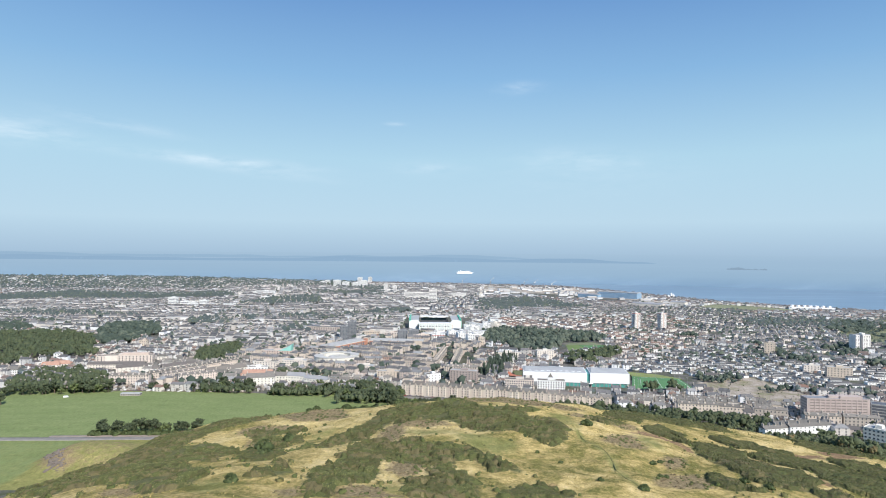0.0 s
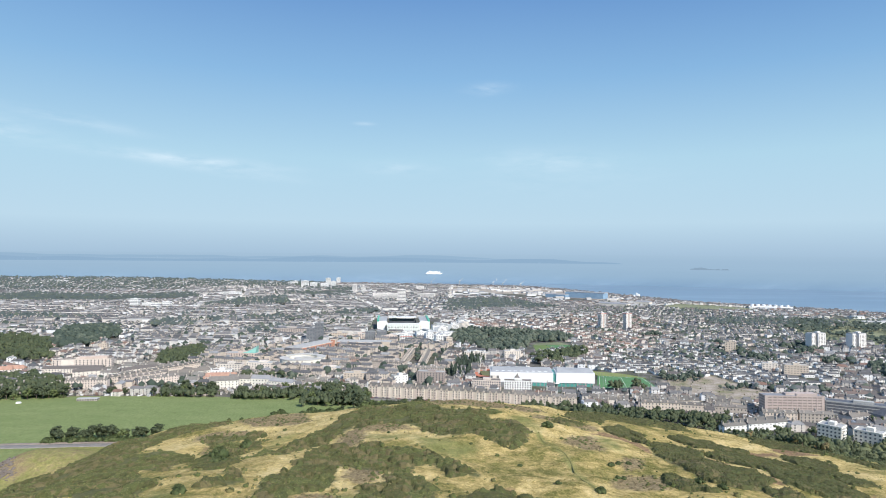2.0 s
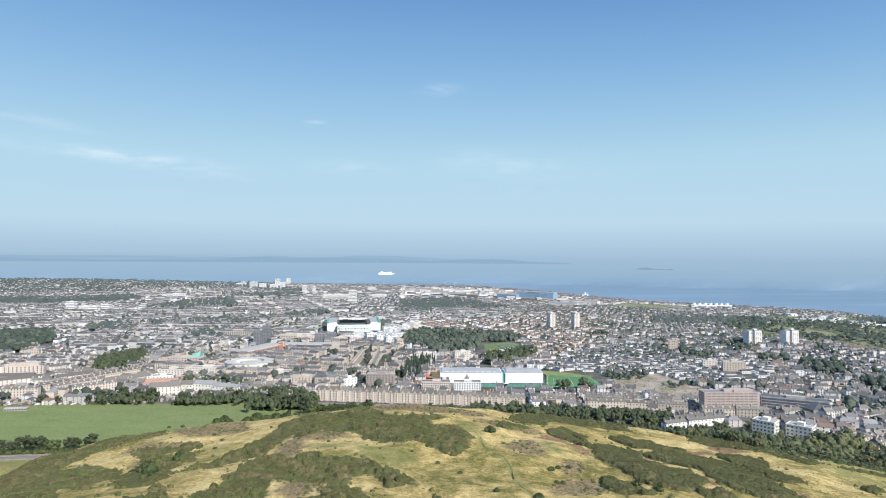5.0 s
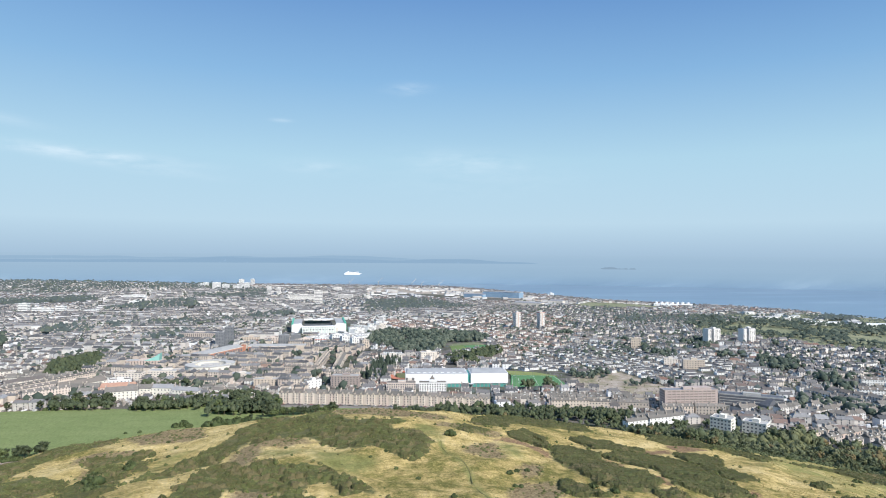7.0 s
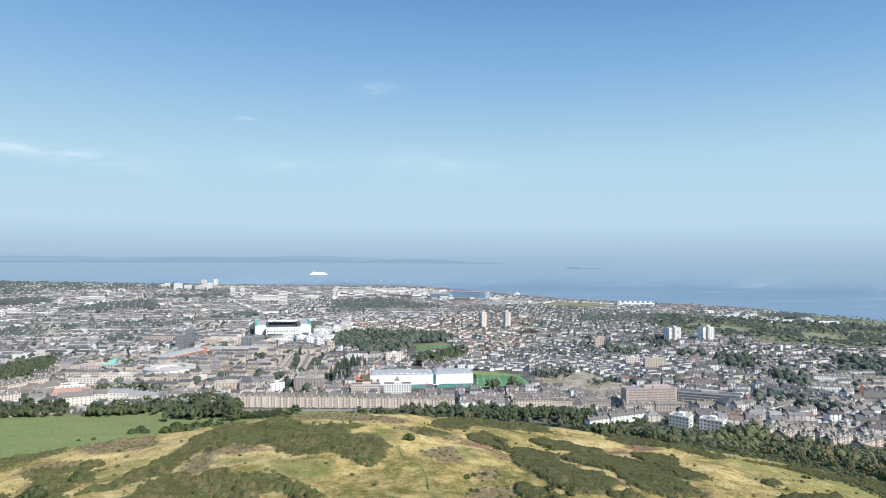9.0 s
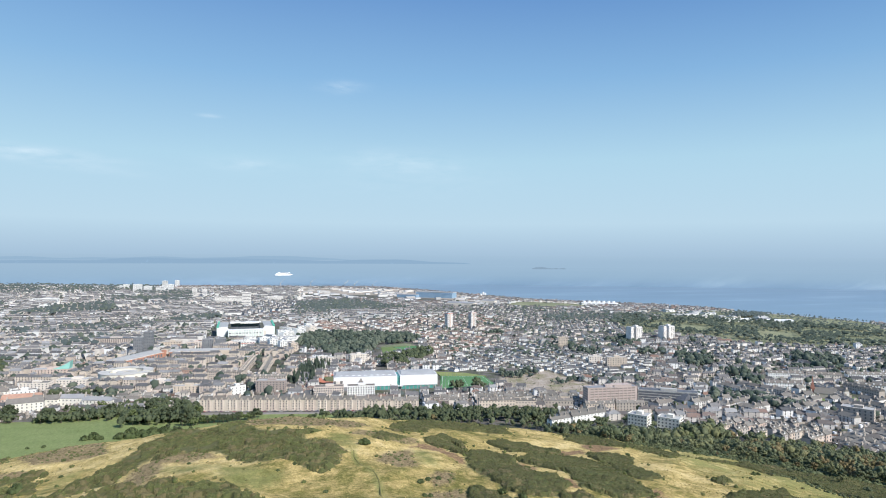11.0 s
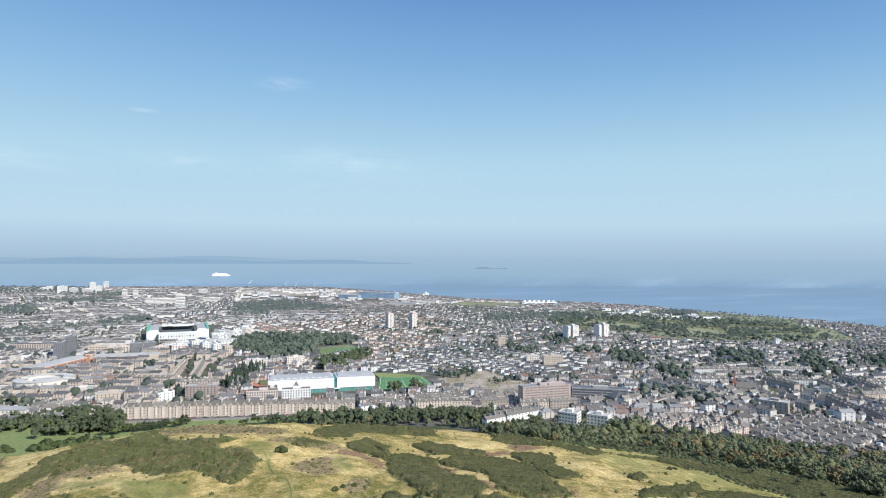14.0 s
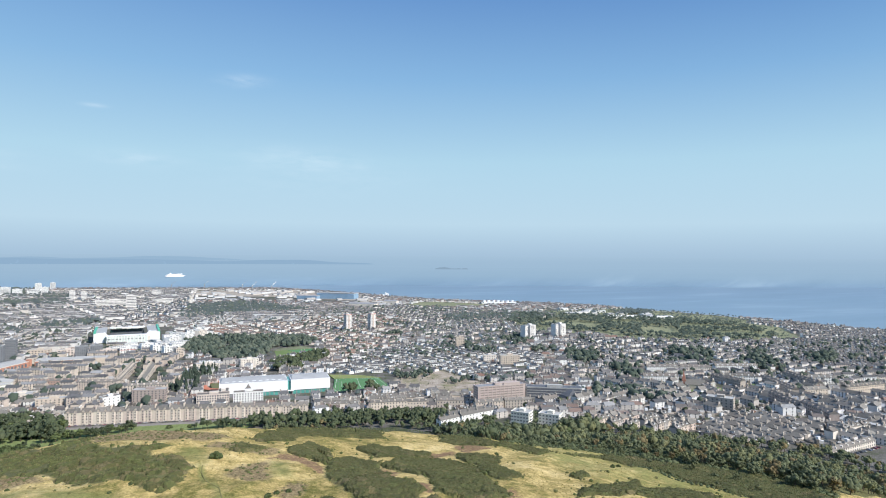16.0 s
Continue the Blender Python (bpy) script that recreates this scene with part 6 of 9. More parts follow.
def stadium():
    (ax, ay), (bx, by) = [(-92, 1623), (49, 1631)]
    cx, cy = (ax + bx) / 2, (ay + by) / 2 + 75
    ob = thing("stadium", cx, cy, 25.0, 2.0, "white football stadium with green steel roofs and four stands", "stadium")
    ob.scale = (1, 1, 0.84)
    hw, hd = (bx - ax) / 2, 75.0
    part("pitch", boxes((-36, 36, -52, 52, -1, 0.3)), turf, ob)

    def stand(name, x0, x1, y0, y1, h, slope):
        n = 8
        for i in range(n):
            u0, u1 = i / n, (i + 1) / n
            z = 1.5 + (h - 7) * u1
            if slope == "s":
                row = (x0, x1, y1 + (y0 - y1) * u1, y1 + (y0 - y1) * u0, 0, z)
            elif slope == "n":
                row = (x0, x1, y0 + (y1 - y0) * u0, y0 + (y1 - y0) * u1, 0, z)
            elif slope == "w":
                row = (x1 + (x0 - x1) * u1, x1 + (x0 - x1) * u0, y0, y1, 0, z)
            else:
                row = (x0 + (x1 - x0) * u0, x0 + (x1 - x0) * u1, y0, y1, 0, z)
            part("seating", boxes(row), dark_wall if slope == "n" else green_paint, ob, "tier of seats")
        part("roof", boxes((x0 - 1, x1 + 1, y0 - 1, y1 + 1, h, h + 1.6)), white_clad if slope in "sn" else pale_roof, ob)

    stand("south", -hw * 0.62, hw * 0.62, -hd, -54, 19.0, "s")
    part("facade", boxes((-hw * 0.62, hw * 0.62, -hd - 1.2, -hd - 0.2, 0, 18.4)), mint_clad, ob, "pale panelled facade")
    for i in range(15):
        cx = -hw * 0.6 + i * hw * 1.2 / 14
        part("column", boxes((cx - 0.7, cx + 0.7, -hd - 2.0, -hd - 1.2, 0, 19.0)), white_clad, ob)
    for i in range(10):
        part("window", boxes((-hw * 0.58 + i * hw * 0.117, -hw * 0.58 + i * hw * 0.117 + 4, -hd - 1.35, -hd - 1.15, 9.5, 12.5)), glass, ob)
    stand("north", -hw * 0.55, hw * 0.55, 54, hd, 25, "n")
    part("roof_fascia", boxes((-hw * 0.55, hw * 0.55, 52, 53.2, 25.2, 27.2)), white_clad, ob)
    stand("west", -hw, -hw * 0.64, -58, 58, 27, "w")
    stand("east", hw * 0.64, hw, -58, 58, 27, "e")
    for s in (-1, 1):
        bm = bmesh.new()
        q = [(s * hw * 0.56, 18), (s * hw * 0.64, 0), (s * hw, 0), (s * hw, 27.5), (s * hw * 0.66, 29.5)]
        for y0, y1 in ((-60.5, -58.5),):
            f, g = [bm.verts.new((x, y0, z)) for x, z in q], [bm.verts.new((x, y1, z)) for x, z in q]
            bm.faces.new(f)
            bm.faces.new(g[::-1])
            for i in range(5):
                bm.faces.new((f[i], f[(i + 1) % 5], g[(i + 1) % 5], g[i]))
        bmesh.ops.recalc_face_normals(bm, faces=bm.faces)
        part("end_wall", bm, white_clad, ob, "white panelled end wall")
        part("truss", boxes((s * hw * 0.97 - 2.4, s * hw * 0.97 + 2.4, -62, 62, 27.5, 31.5)), green_paint, ob, "green steel roof beam")
        part("side_panel", boxes((s * (hw + 0.4) - 0.4, s * (hw + 0.4) + 0.4, -58, 58, 6, 26)), green_paint, ob, "green side cladding")
        part("gable_panel", boxes((s * hw * 0.62 - 5, s * hw * 0.62 + 5, -62, -60.6, 2, 15)), cream_wall, ob, "beige lower panel")


stadium()


mown_green = surface("mown_green", ((0.125, 0.185, 0.060), (0.175, 0.235, 0.085)), 0.05, 0.9, 0.15)


def lawn(outline, material, label, lift=0.35, bank=3.0):
    """A plot of grass with its own low bank."""
    xs, ys = [p[0] for p in outline], [p[1] for p in outline]
    cx, cy = sum(xs) / len(xs), sum(ys) / len(ys)
    bm = bmesh.new()
    hi = [bm.verts.new((x - cx, y - cy, float(land(x, y)) + lift)) for x, y in outline]
    lo = [bm.verts.new((x - cx, y - cy, float(land(x, y)) - bank)) for x, y in outline]
    mid = bm.verts.new((0, 0, float(land(cx, cy)) + lift + 0.1))
    for i in range(len(hi)):
        j = (i + 1) % len(hi)
        bm.faces.new((hi[i], hi[j], mid))
        bm.faces.new((lo[i], lo[j], hi[j], hi[i]))
    bmesh.ops.recalc_face_normals(bm, faces=bm.faces)
    ob = thing("lawn", cx, cy, 0, 0, label, "lawn")
    part("grass", bm, material, ob)
    return ob


LAWNS = [[(756, 692), (768, 664), (728, 606), (712, 618)], [(800, 666), (794, 634), (768, 612), (772, 640)], [(872, 646), (856, 604), (824, 590), (842, 628)]]
for outline in LAWNS:
    lawn(outline, mown_green, "mown green lawn between tenement rows")
lawn([(273, 1340), (330, 1352), (362, 1345), (366, 1284), (299, 1240), (262, 1255)], mown_green, "mown green field in the wooded park")
lawn([(300, 1336), (352, 1342), (354, 1308), (310, 1298)], turf, "green sports pitch in the park field", 0.8)


def tower(x, y, turn, h, floors, label, group):
    ob = block("tower_block", label, "tower block", x, y, turn, 17, 16, h, pale_wall_plain, flat_roof, group)
    glaze(ob, 17, 16, 2, h - 4, floors, 4, 4, 1.8, 1.5)
    part("core_panel", boxes((-1.8, 1.8, -8.25, -8.02, 0, h)), pink_wall, ob, "pinkish stair panel")
    part("top_band", boxes((-8.6, 8.6, -8.1, 8.1, h - 1.6, h - 0.2)), red_paint, ob, "red band below the roof")
    return ob


pale_wall_plain = surface("harling", ((0.70, 0.67, 0.64), (0.77, 0.75, 0.73)), 0.1, 0.85, 0.12)
tower(528, 1658, 14, 46, 15, "tall pale tower block with a red band", "pair of tower blocks")
tower(598, 1656, 14, 46, 15, "tall pale tower block with a red band", "pair of tower blocks")


def twin_slab(x, y, turn, h):
    ob = thing("tower_block", x, y, float(land(x, y)), turn, "white tower block of two joined slabs", "tower block", "white twin tower blocks")
    part("wall", boxes((-18, -8, -7, 9, -2, h)), pale_wall_plain, ob)
    part("wall", boxes((-2, 18, -9, 9, -2, h)), pale_wall_plain, ob)
    part("stair_core", boxes((-8, -2, -3, 6, -2, h - 1.5)), grey_wall, ob, "dark recessed stair core")
    part("roof", boxes((-17.5, -8.5, -6.5, 8.5, h, h + 1.2), (-1.5, 17.5, -8.5, 8.5, h, h + 1.2)), flat_roof, ob)
    part("tank_room", boxes((2, 10, -3, 4, h + 1.2, h + 4)), pale_wall_plain, ob)
    for f in range(12):
        z = 1.5 + f * (h - 2) / 12
        for cx in (1.5, 6.5, 9.5, 14.5):
            window(ob, cx, -9, z, 0, 1.9, 1.4)
        for cx in (-15.5, -10.5):
            window(ob, cx, -7, z, 0, 1.7, 1.4)


twin_slab(874, 1272, 14, 36)
twin_slab(960, 1266, 14, 36)
# long brown office beside waste ground and its dark neighbour
def brown_office():
    (ax, ay), (bx, by) = [(412, 682), (479, 676)]
    turn, l = math.degrees(math.atan2(by - ay, bx - ax)), math.hypot(bx - ax, by - ay)
    ob = block("office_block", "long pinkish-brown concrete office with rows of windows", "office", (ax + bx) / 2, (ay + by) / 2 + 8, turn, l, 15, 25.0, pink_brown, grey_wall)
    bands(ob, l, 15, 3, 22, 7, 0.38, brown_glass)
    for i in range(12):
        cx = -l / 2 + (i + 0.5) * l / 12
        part("pier", boxes((cx - 0.5, cx + 0.5, -7.75, -7.5, 2, 24.5)), pink_brown, ob)
    part("upper_storey", boxes((l * 0.05, l * 0.4, -5, 6, 25.2, 27.6)), pink_brown, ob)
    (cx, cy), (dx, dy) = [(497, 694), (558, 655)]
    turn, l = math.degrees(math.atan2(dy - cy, dx - cx)), math.hypot(dx - cx, dy - cy)
    ob = block("office_block", "dark glass office with pale horizontal bands", "office", (cx + dx) / 2, (cy + dy) / 2 + 8, turn, l, 16, 15, pale_roof_wall, dark_wall)
    bands(ob, l, 16, 1, 13.5, 4, 0.72, dark_wall, 0.98)
    (ex, ey) = (534, 666)
    pitched("church_hall", "dark steep-roofed hall with a grey slate roof", "hall", ex + 5, ey + 6, turn - 40, 24, 18, 5, 8, grey_wall, dark_wall)


brown_glass = surface("brown_glass", ((0.20, 0.17, 0.16), (0.27, 0.235, 0.22)), 0.4, 0.35, 0.2, spec=0.5)
pale_roof_wall = surface("band_concrete", ((0.40, 0.40, 0.39), (0.47, 0.465, 0.45)), 0.2, 0.85, 0.2)
pink_brown = surface("pink_concrete", ((0.44, 0.365, 0.335), (0.50, 0.42, 0.39)), 0.2, 0.85, 0.15)
brown_office()


ivory_wall = surface("ivory_wall", ((0.74, 0.71, 0.63), (0.80, 0.77, 0.70)), 0.2, 0.85, 0.12)


def white_flats():
    for (px, py), l, w, turn in (((343, 474), 17, 13, -52), ((368, 465), 19, 12, -52)):
        z = float(land(px, py))
        h = 97.5 - z if l == 17 else 94.5 - z
        ob = block("flats", "white seven-storey flats with balconies among trees", "flats", px, py, turn, l, w, h, ivory_wall, flat_roof, "white flats below the wood")
        floors = 7
        glaze(ob, l, w, h - 20, 20, floors, 6, 4, 1.3, 1.2)
        for f in range(floors):
            zz = h - 20 + f * 20 / floors + 0.4
            b = part("balcony", boxes((l / 2, l / 2 + 1.5, -w * 0.3, w * 0.1, zz, zz + 0.2)), white_wall, ob)
            part("rail", boxes((l / 2 + 1.4, l / 2 + 1.5, -w * 0.3, w * 0.1, zz + 0.2, zz + 1.1)), white_wall, b)


white_flats()


def long_white_rows():
    for line, h in (([(320, 601), (349, 608)], 9), ([(348, 606), (396, 615)], 9), ([(340, 619), (394, 629)], 9)):
        (ax, ay), (bx, by) = line
        turn, l = math.degrees(math.atan2(by - ay, bx - ax)), math.hypot(bx - ax, by - ay)
        ob = pitched("white_terrace", "white rendered terrace with grey slate roof", "terrace", (ax + bx) / 2, (ay + by) / 2 + 4, turn, l, 8.5, 6.2, 2.3, white_wall, slate, 0, 5, "white terraces under the hill")
        ob.location.z += 4
        glaze(ob, l, 8.5, 0, 6, 2, max(4, int(l / 4.5)), 1, 1.1, 1.2)


long_white_rows()
screen = scatter([[(312, 456), (330, 444), (352, 436), (384, 434), (404, 442), (396, 454), (372, 452), (352, 460), (332, 470)]], 6.0, 171)
wood_soup(screen, 172, "copse", "leafy green trees in front of the white flats", (92.5 - land(screen[:, 0], screen[:, 1])) / 9.5, (leaf_wood, leaf_olive, leaf_light), 130)


def spire_church():
    x, y = 733, 640
    ob = pitched("church", "small stone church with a red sandstone spire", "church", x + 14, y + 4, -40, 26, 12, 8, 7, grey_stone, slate)
    part("tower", boxes((-17, -12, -3, 2, -2, 14)), red_stone, ob)
    part("spire", prism_cone(-14.5, -0.5, 0, 3.4, 14, 30, 4), red_stone, ob)


spire_church()


# west and middle ground
orange_brick = surface("orange_brick", ((0.44, 0.215, 0.145), (0.52, 0.27, 0.19)), 0.25, 0.85, 0.25)
pale_stone = surface("pale_stone", ((0.46, 0.45, 0.43), (0.55, 0.535, 0.51)), 0.1, 0.8, 0.15)


def mid_town():
    (ax, ay), (bx, by) = [(-605, 1059), (-514, 1074)]
    turn, l = math.degrees(math.atan2(by - ay, bx - ax)), math.hypot(bx - ax, by - ay)
    ob = block("apartment_building", "cream and pink five-storey apartment building with tall windows", "apartments", (ax + bx) / 2, (ay + by) / 2 + 8, turn, l, 15, 14, pink_cream, slate)
    glaze(ob, l, 15, 1, 12.5, 4, 16, 3, 1.7, 2.0)
    part("penthouse", boxes((-l * 0.05, l * 0.42, -4, 6, 14.2, 18)), pink_wall, ob)
    part("white_end", boxes((-l / 2 + 14, -l / 2 + 34, -7.8, -7.5, 0, 14)), cream_wall, ob, "pale panelled section")
    for (x, y), l, w, h, a, wall, roof, label in (
            ((-614, 1245), 16, 14, 17, 10, tan_wall, slate, "tan stone villa block with dark roof"),
            ((195, 1963), 42, 16, 9, -10, white_wall, pale_roof, "low white modern hall with pale roof"),
            ((-128, 1012), 34, 20, 8, -8, cream_wall, pale_roof, "low white building with pale flat roof"),
            ((-104, 1096), 30, 24, 8, -8, white_wall, flat_roof, "low white building with flat roof"),
            ((-249, 1040), 52, 18, 12, -10, cream_wall, flat_roof, "cream stone offices with flat roof"),
            ((-300, 1033), 40, 16, 11, -10, cream_wall, slate, "cream stone wing of the school"),
            ((-299, 983), 30, 12, 10, 10, white_wall, slate, "white gabled building behind the trees"),
            ((-81, 947), 40, 13, 11, -6, tan_wall, flat_roof, "tan brick flats with flat roof"),
            ((-20, 1207), 44, 18, 10, 12, tan_wall, flat_roof, "tan brick workshop with flat roof"),
            ((-14, 916), 22, 12, 13, 24, white_wall, slate, "white rendered flats with dark roof"),
            ((34, 922), 42, 14, 17, -14, brown_wall, flat_roof, "brown brick flats with pale flat roof"),
            ((127, 1158), 46, 14, 11, -4, cream_wall, flat_roof, "long cream flats with flat roof"),
            ((195, 1148), 32, 13, 16, 4, cream_wall, flat_roof, "cream five-storey flats by the park"),
            ((645, 980), 36, 15, 16, -20, tan_wall, flat_roof, "tan stone flats with flat roof"),
            ((675, 1247), 20, 13, 20, -20, tan_wall, slate, "sandstone church with square tower"),
            ((646, 506), 30, 16, 15, -58, grey_stone, flat_roof, "grey stone block among terraces"),
            ((626, 1024), 24, 13, 12, -20, cream_wall, flat_roof, "cream flats with flat roof")):
        ob = block("town_building", label, "building", x, y + w / 2, a, l, w, h, wall, roof)
        glaze(ob, l, w, 1, h - 1.5, max(2, int(h / 3.4)), max(4, int(l / 4.5)), 3, 1.5, 1.6)
    # long pink slab of flats among the tenements
    l = math.hypot(88, 21)
    ob = block("flats", "long pink and cream flats with a dark roof edge", "flats", -300, 1544, -13.4, l, 14, 17, pink_cream, slate)
    for i in range(19):
        cx = -l / 2 + (i + 0.5) * l / 19
        part("window_bay", boxes((cx - 1.3, cx + 1.3, -7.15, -6.9, 1.5, 15)), brown_glass, ob, "tall dark window bay")
    part("eaves", boxes((-l / 2 - 0.6, l / 2 + 0.6, -7.9, 7.9, 17.0, 17.6)), dark_wall, ob, "dark roof edge")
    # flats in front of the stadium
    for (x, y), l, w, h, a, wall, label in (
            ((-46, 1404), 30, 14, 15, 6, pink_cream, "white and pink flats near the stadium"), ((-10, 1404), 30, 14, 16, 4, white_wall, "white flats with red panels near the stadium"),
            ((24, 1432), 24, 14, 20, 18, white_wall, "tall white flats near the stadium"), ((42, 1374), 18, 15, 22, 20, white_wall, "tall white flats near the stadium"),
            ((62, 1352), 16, 14, 21, 20, white_wall, "tall white flats near the stadium"), ((83, 1334), 14, 14, 18, 20, tan_wall, "tan end block of the flats"),
            ((78, 1556), 44, 14, 17, 52, white_wall, "long white flats along the street"), ((112, 1608), 44, 14, 18, 56, white_wall, "long white flats along the street"),
            ((145, 1662), 40, 14, 18, 58, cream_wall, "long cream flats along the street"), ((-120, 1440), 34, 14, 14, 0, pink_cream, "pink flats beside the towers"),
            ((-172, 1470), 40, 14, 13, -4, tan_wall, "brick flats beside the towers")):
        ob = block("flats", label, "flats", x, y + w / 2, a, l, w, h, wall, flat_roof, "flats by the stadium")
        glaze(ob, l, w, 1, h - 1.5, max(3, int(h / 3.4)), max(3, int(l / 5.5)), 0, 2.6, 1.7)
        if "red panels" in label:
            part("red_panel", boxes((-l / 2 + 1, l / 2 - 1, -w / 2 - 0.12, -w / 2 - 0.02, h - 4.2, h - 3.2)), red_paint, ob, "red panel band")
    # school with the green roof
    (x, y) = (-309, 1136)
    ob = block("school", "pink stone school with a rising green sail roof", "school", x, y + 10, -8, 60, 20, 14, pink_wall, flat_roof)
    glaze(ob, 60, 20, 1, 13, 4, 12, 4, 1.5, 1.9)
    bm = bmesh.new()
    front, back_ = [], []
    for i in range(13):
        u = i / 12
        px, rise = 3 + 23 * u, 15.0 + 11.5 * u ** 1.5
        front.append((bm.verts.new((px, -9 + 4 * u, 14.1)), bm.verts.new((px + 1.5 * u, -6 + 5 * u, rise))))
        back_.append((bm.verts.new((px, 9, 14.1)), bm.verts.new((px + 1.5 * u, 7, rise + 0.6))))
    for i in range(12):
        for f, g in ((front, front), (back_, back_)):
            bm.faces.new((f[i][0], f[i + 1][0], g[i + 1][1], g[i][1]))
        bm.faces.new((front[i][1], front[i + 1][1], back_[i + 1][1], back_[i][1]))
    for i in (0, 12):
        bm.faces.new((front[i][0], front[i][1], back_[i][1], back_[i][0]))
    bmesh.ops.recalc_face_normals(bm, faces=bm.faces)
    part("green_roof", bm, teal_roof, ob, "green glass sail roof")
    # dark twin towers
    for (px, py), h in (((-218, 1345), 33), ((-212, 1421), 36)):
        ob = block("tower_block", "dark grey slab tower with close rows of windows", "tower block", px, py + 8, -6, 17, 15, h + 5, grey_dark, flat_roof, "dark grey towers")
        glaze(ob, 17, 15, 1, h + 3, 12, 5, 3, 1.6, 1.3)
    (px, py) = (-79, 1400)
    for k in (-13, 13):
        ob = block("tower_block", "grey eight-storey flats with close windows", "tower block", px + k, py + 8 + k * 0.2, 4, 22, 14, 24, grey_dark, flat_roof, "grey flats by the stadium")
        glaze(ob, 22, 14, 1, 22, 8, 6, 3, 1.5, 1.3)
    # long retail roofs behind a red brick arcade
    for p, q, last in (((-232, 1212), (-166, 1330), False), ((-160, 1338), (-44, 1322), True)):
        turn, l = math.degrees(math.atan2(q[1] - p[1], q[0] - p[0])), math.hypot(q[0] - p[0], q[1] - p[1])
        ob = thing("shopping_centre", (p[0] + q[0]) / 2, (p[1] + q[1]) / 2, float(land(*p)), turn, "long low shopping centre with grey roof and orange brick arcade", "shops", "shopping centre")
        for i in range(7):
            FOOT.append((p[0] + (q[0] - p[0]) * (i + 0.5) / 7 - (0 if last else 12), p[1] + (q[1] - p[1]) * (i + 0.5) / 7 + (14 if last else 6), 28))
        if last:
            for i in range(6):
                FOOT.append((p[0] + (q[0] - p[0]) * (i + 0.5) / 6, p[1] + (q[1] - p[1]) * (i + 0.5) / 6 - 22, 24))
        else:
            for i in range(6):
                FOOT.append((p[0] + (q[0] - p[0]) * (i + 0.5) / 6 + 20, p[1] + (q[1] - p[1]) * (i + 0.5) / 6 - 14, 22))
        part("wall", boxes((-l / 2, l / 2, 0.5, 40, -2, 8)), tan_wall, ob)
        part("roof", gable(bmesh.new(), -l / 2, l / 2, 1, 40, 8.5, 3.0), flat_roof, ob)
        part("arcade", boxes((-l / 2, l / 2, -0.6, 0.4, -2, 8.8)), orange_brick, ob, "orange brick arcade front")
        part("cornice", boxes((-l / 2, l / 2, -1.0, -0.6, 8.0, 9.0)), cream_wall, ob)
        for i in range(int(l / 8)):
            x0 = -l / 2 + 1.6 + i * 8
            # no hole is cut; a dark slab carries the opening's shade
            part("arch", prism(bmesh.new(), [(x0, -0.75), (x0 + 4.8, -0.75), (x0 + 4.8, -0.55), (x0, -0.55)], 0, 5.6), dark_wall, ob, "dark arched opening")
        if last:
            part("end_block", boxes((l / 2 - 26, l / 2, -4, -1.1, 0, 11)), tan_wall, ob, "orange brick end block")
        else:
            part("red_tower", boxes((l / 2 - 4, l / 2 + 2, -2, 5, 0, 12)), orange_brick, ob, "red brick corner tower")
    # curved white halls round a court
    cx, cy = -186, 1078
    FOOT.append((cx, cy, 44))
    ob = thing("curved_hall", cx, cy, float(land(cx, cy)), 10, "curved white stone building with pale leaf-shaped roofs", "building")

    def arc(r0, r1, a0, a1, n=18):
        return [(r1 * math.cos(radians(a0 + (a1 - a0) * i / n)), r1 * 0.8 * math.sin(radians(a0 + (a1 - a0) * i / n))) for i in range(n + 1)] + \
               [(r0 * math.cos(radians(a1 + (a0 - a1) * i / n)), r0 * 0.8 * math.sin(radians(a1 + (a0 - a1) * i / n))) for i in range(n + 1)]

    for r0, r1, a0, a1, h in ((26, 40, 150, 330, 15), (25, 38, -25, 60, 16), (24, 36, 62, 148, 17), (6, 15, 0, 340, 14)):
        part("wall", prism(bmesh.new(), arc(r0, r1, a0, a1), -2, h), ivory_wall, ob)
        part("roof", prism(bmesh.new(), arc(r0 - 0.8, r1 + 0.8, a0, a1), h, h + 0.9), pale_stone, ob, "pale curved roof")
        k = max(4, int((a1 - a0) / 13))
        for i in range(k):
            a = radians(a0 + (a1 - a0) * (i + 0.5) / k)
            window(ob, (r1 + 0.02) * math.cos(a), (r1 + 0.02) * 0.8 * math.sin(a), h * 0.35, math.degrees(a) + 90, 3.0, 2.6)
    for line in ([(-528, 983), (-486, 1004)], [(-460, 995), (-420, 1033)]):
        (ax, ay), (bx, by) = line
        turn, l = math.degrees(math.atan2(by - ay, bx - ax)), math.hypot(bx - ax, by - ay)
        ob = pitched("modern_terrace", "cream modern terrace with brown roof", "terrace", (ax + bx) / 2, (ay + by) / 2, turn, l, 11, 8, 4, cream_wall, tile_roof, 0, 0, "modern terraces")
        glaze(ob, l, 11, 0, 8, 3, 8, 2, 1.3, 1.3)
    for px in [(-656, 1018), (-644, 1029), (-295, 927)]:
        ob = pitched("red_roofed_house", "cream house with bright orange tiled roof", "house", px[0], px[1], 12, 30, 12, 6, 5, cream_wall, orange_tile, 4, 0, "houses with orange roofs")
        glaze(ob, 30, 12, 0, 6, 2, 6, 2)
    for px in [(-676, 954), (-344, 943), (-319, 910), (-322, 944), (-19, 933)]:
        ob = pitched("white_house", "white rendered house with dark slate roof", "house", px[0], px[1] + 5, -8, 20, 11, 8.5, 4.5, white_wall, slate, 0, 2, "white houses behind the meadow")
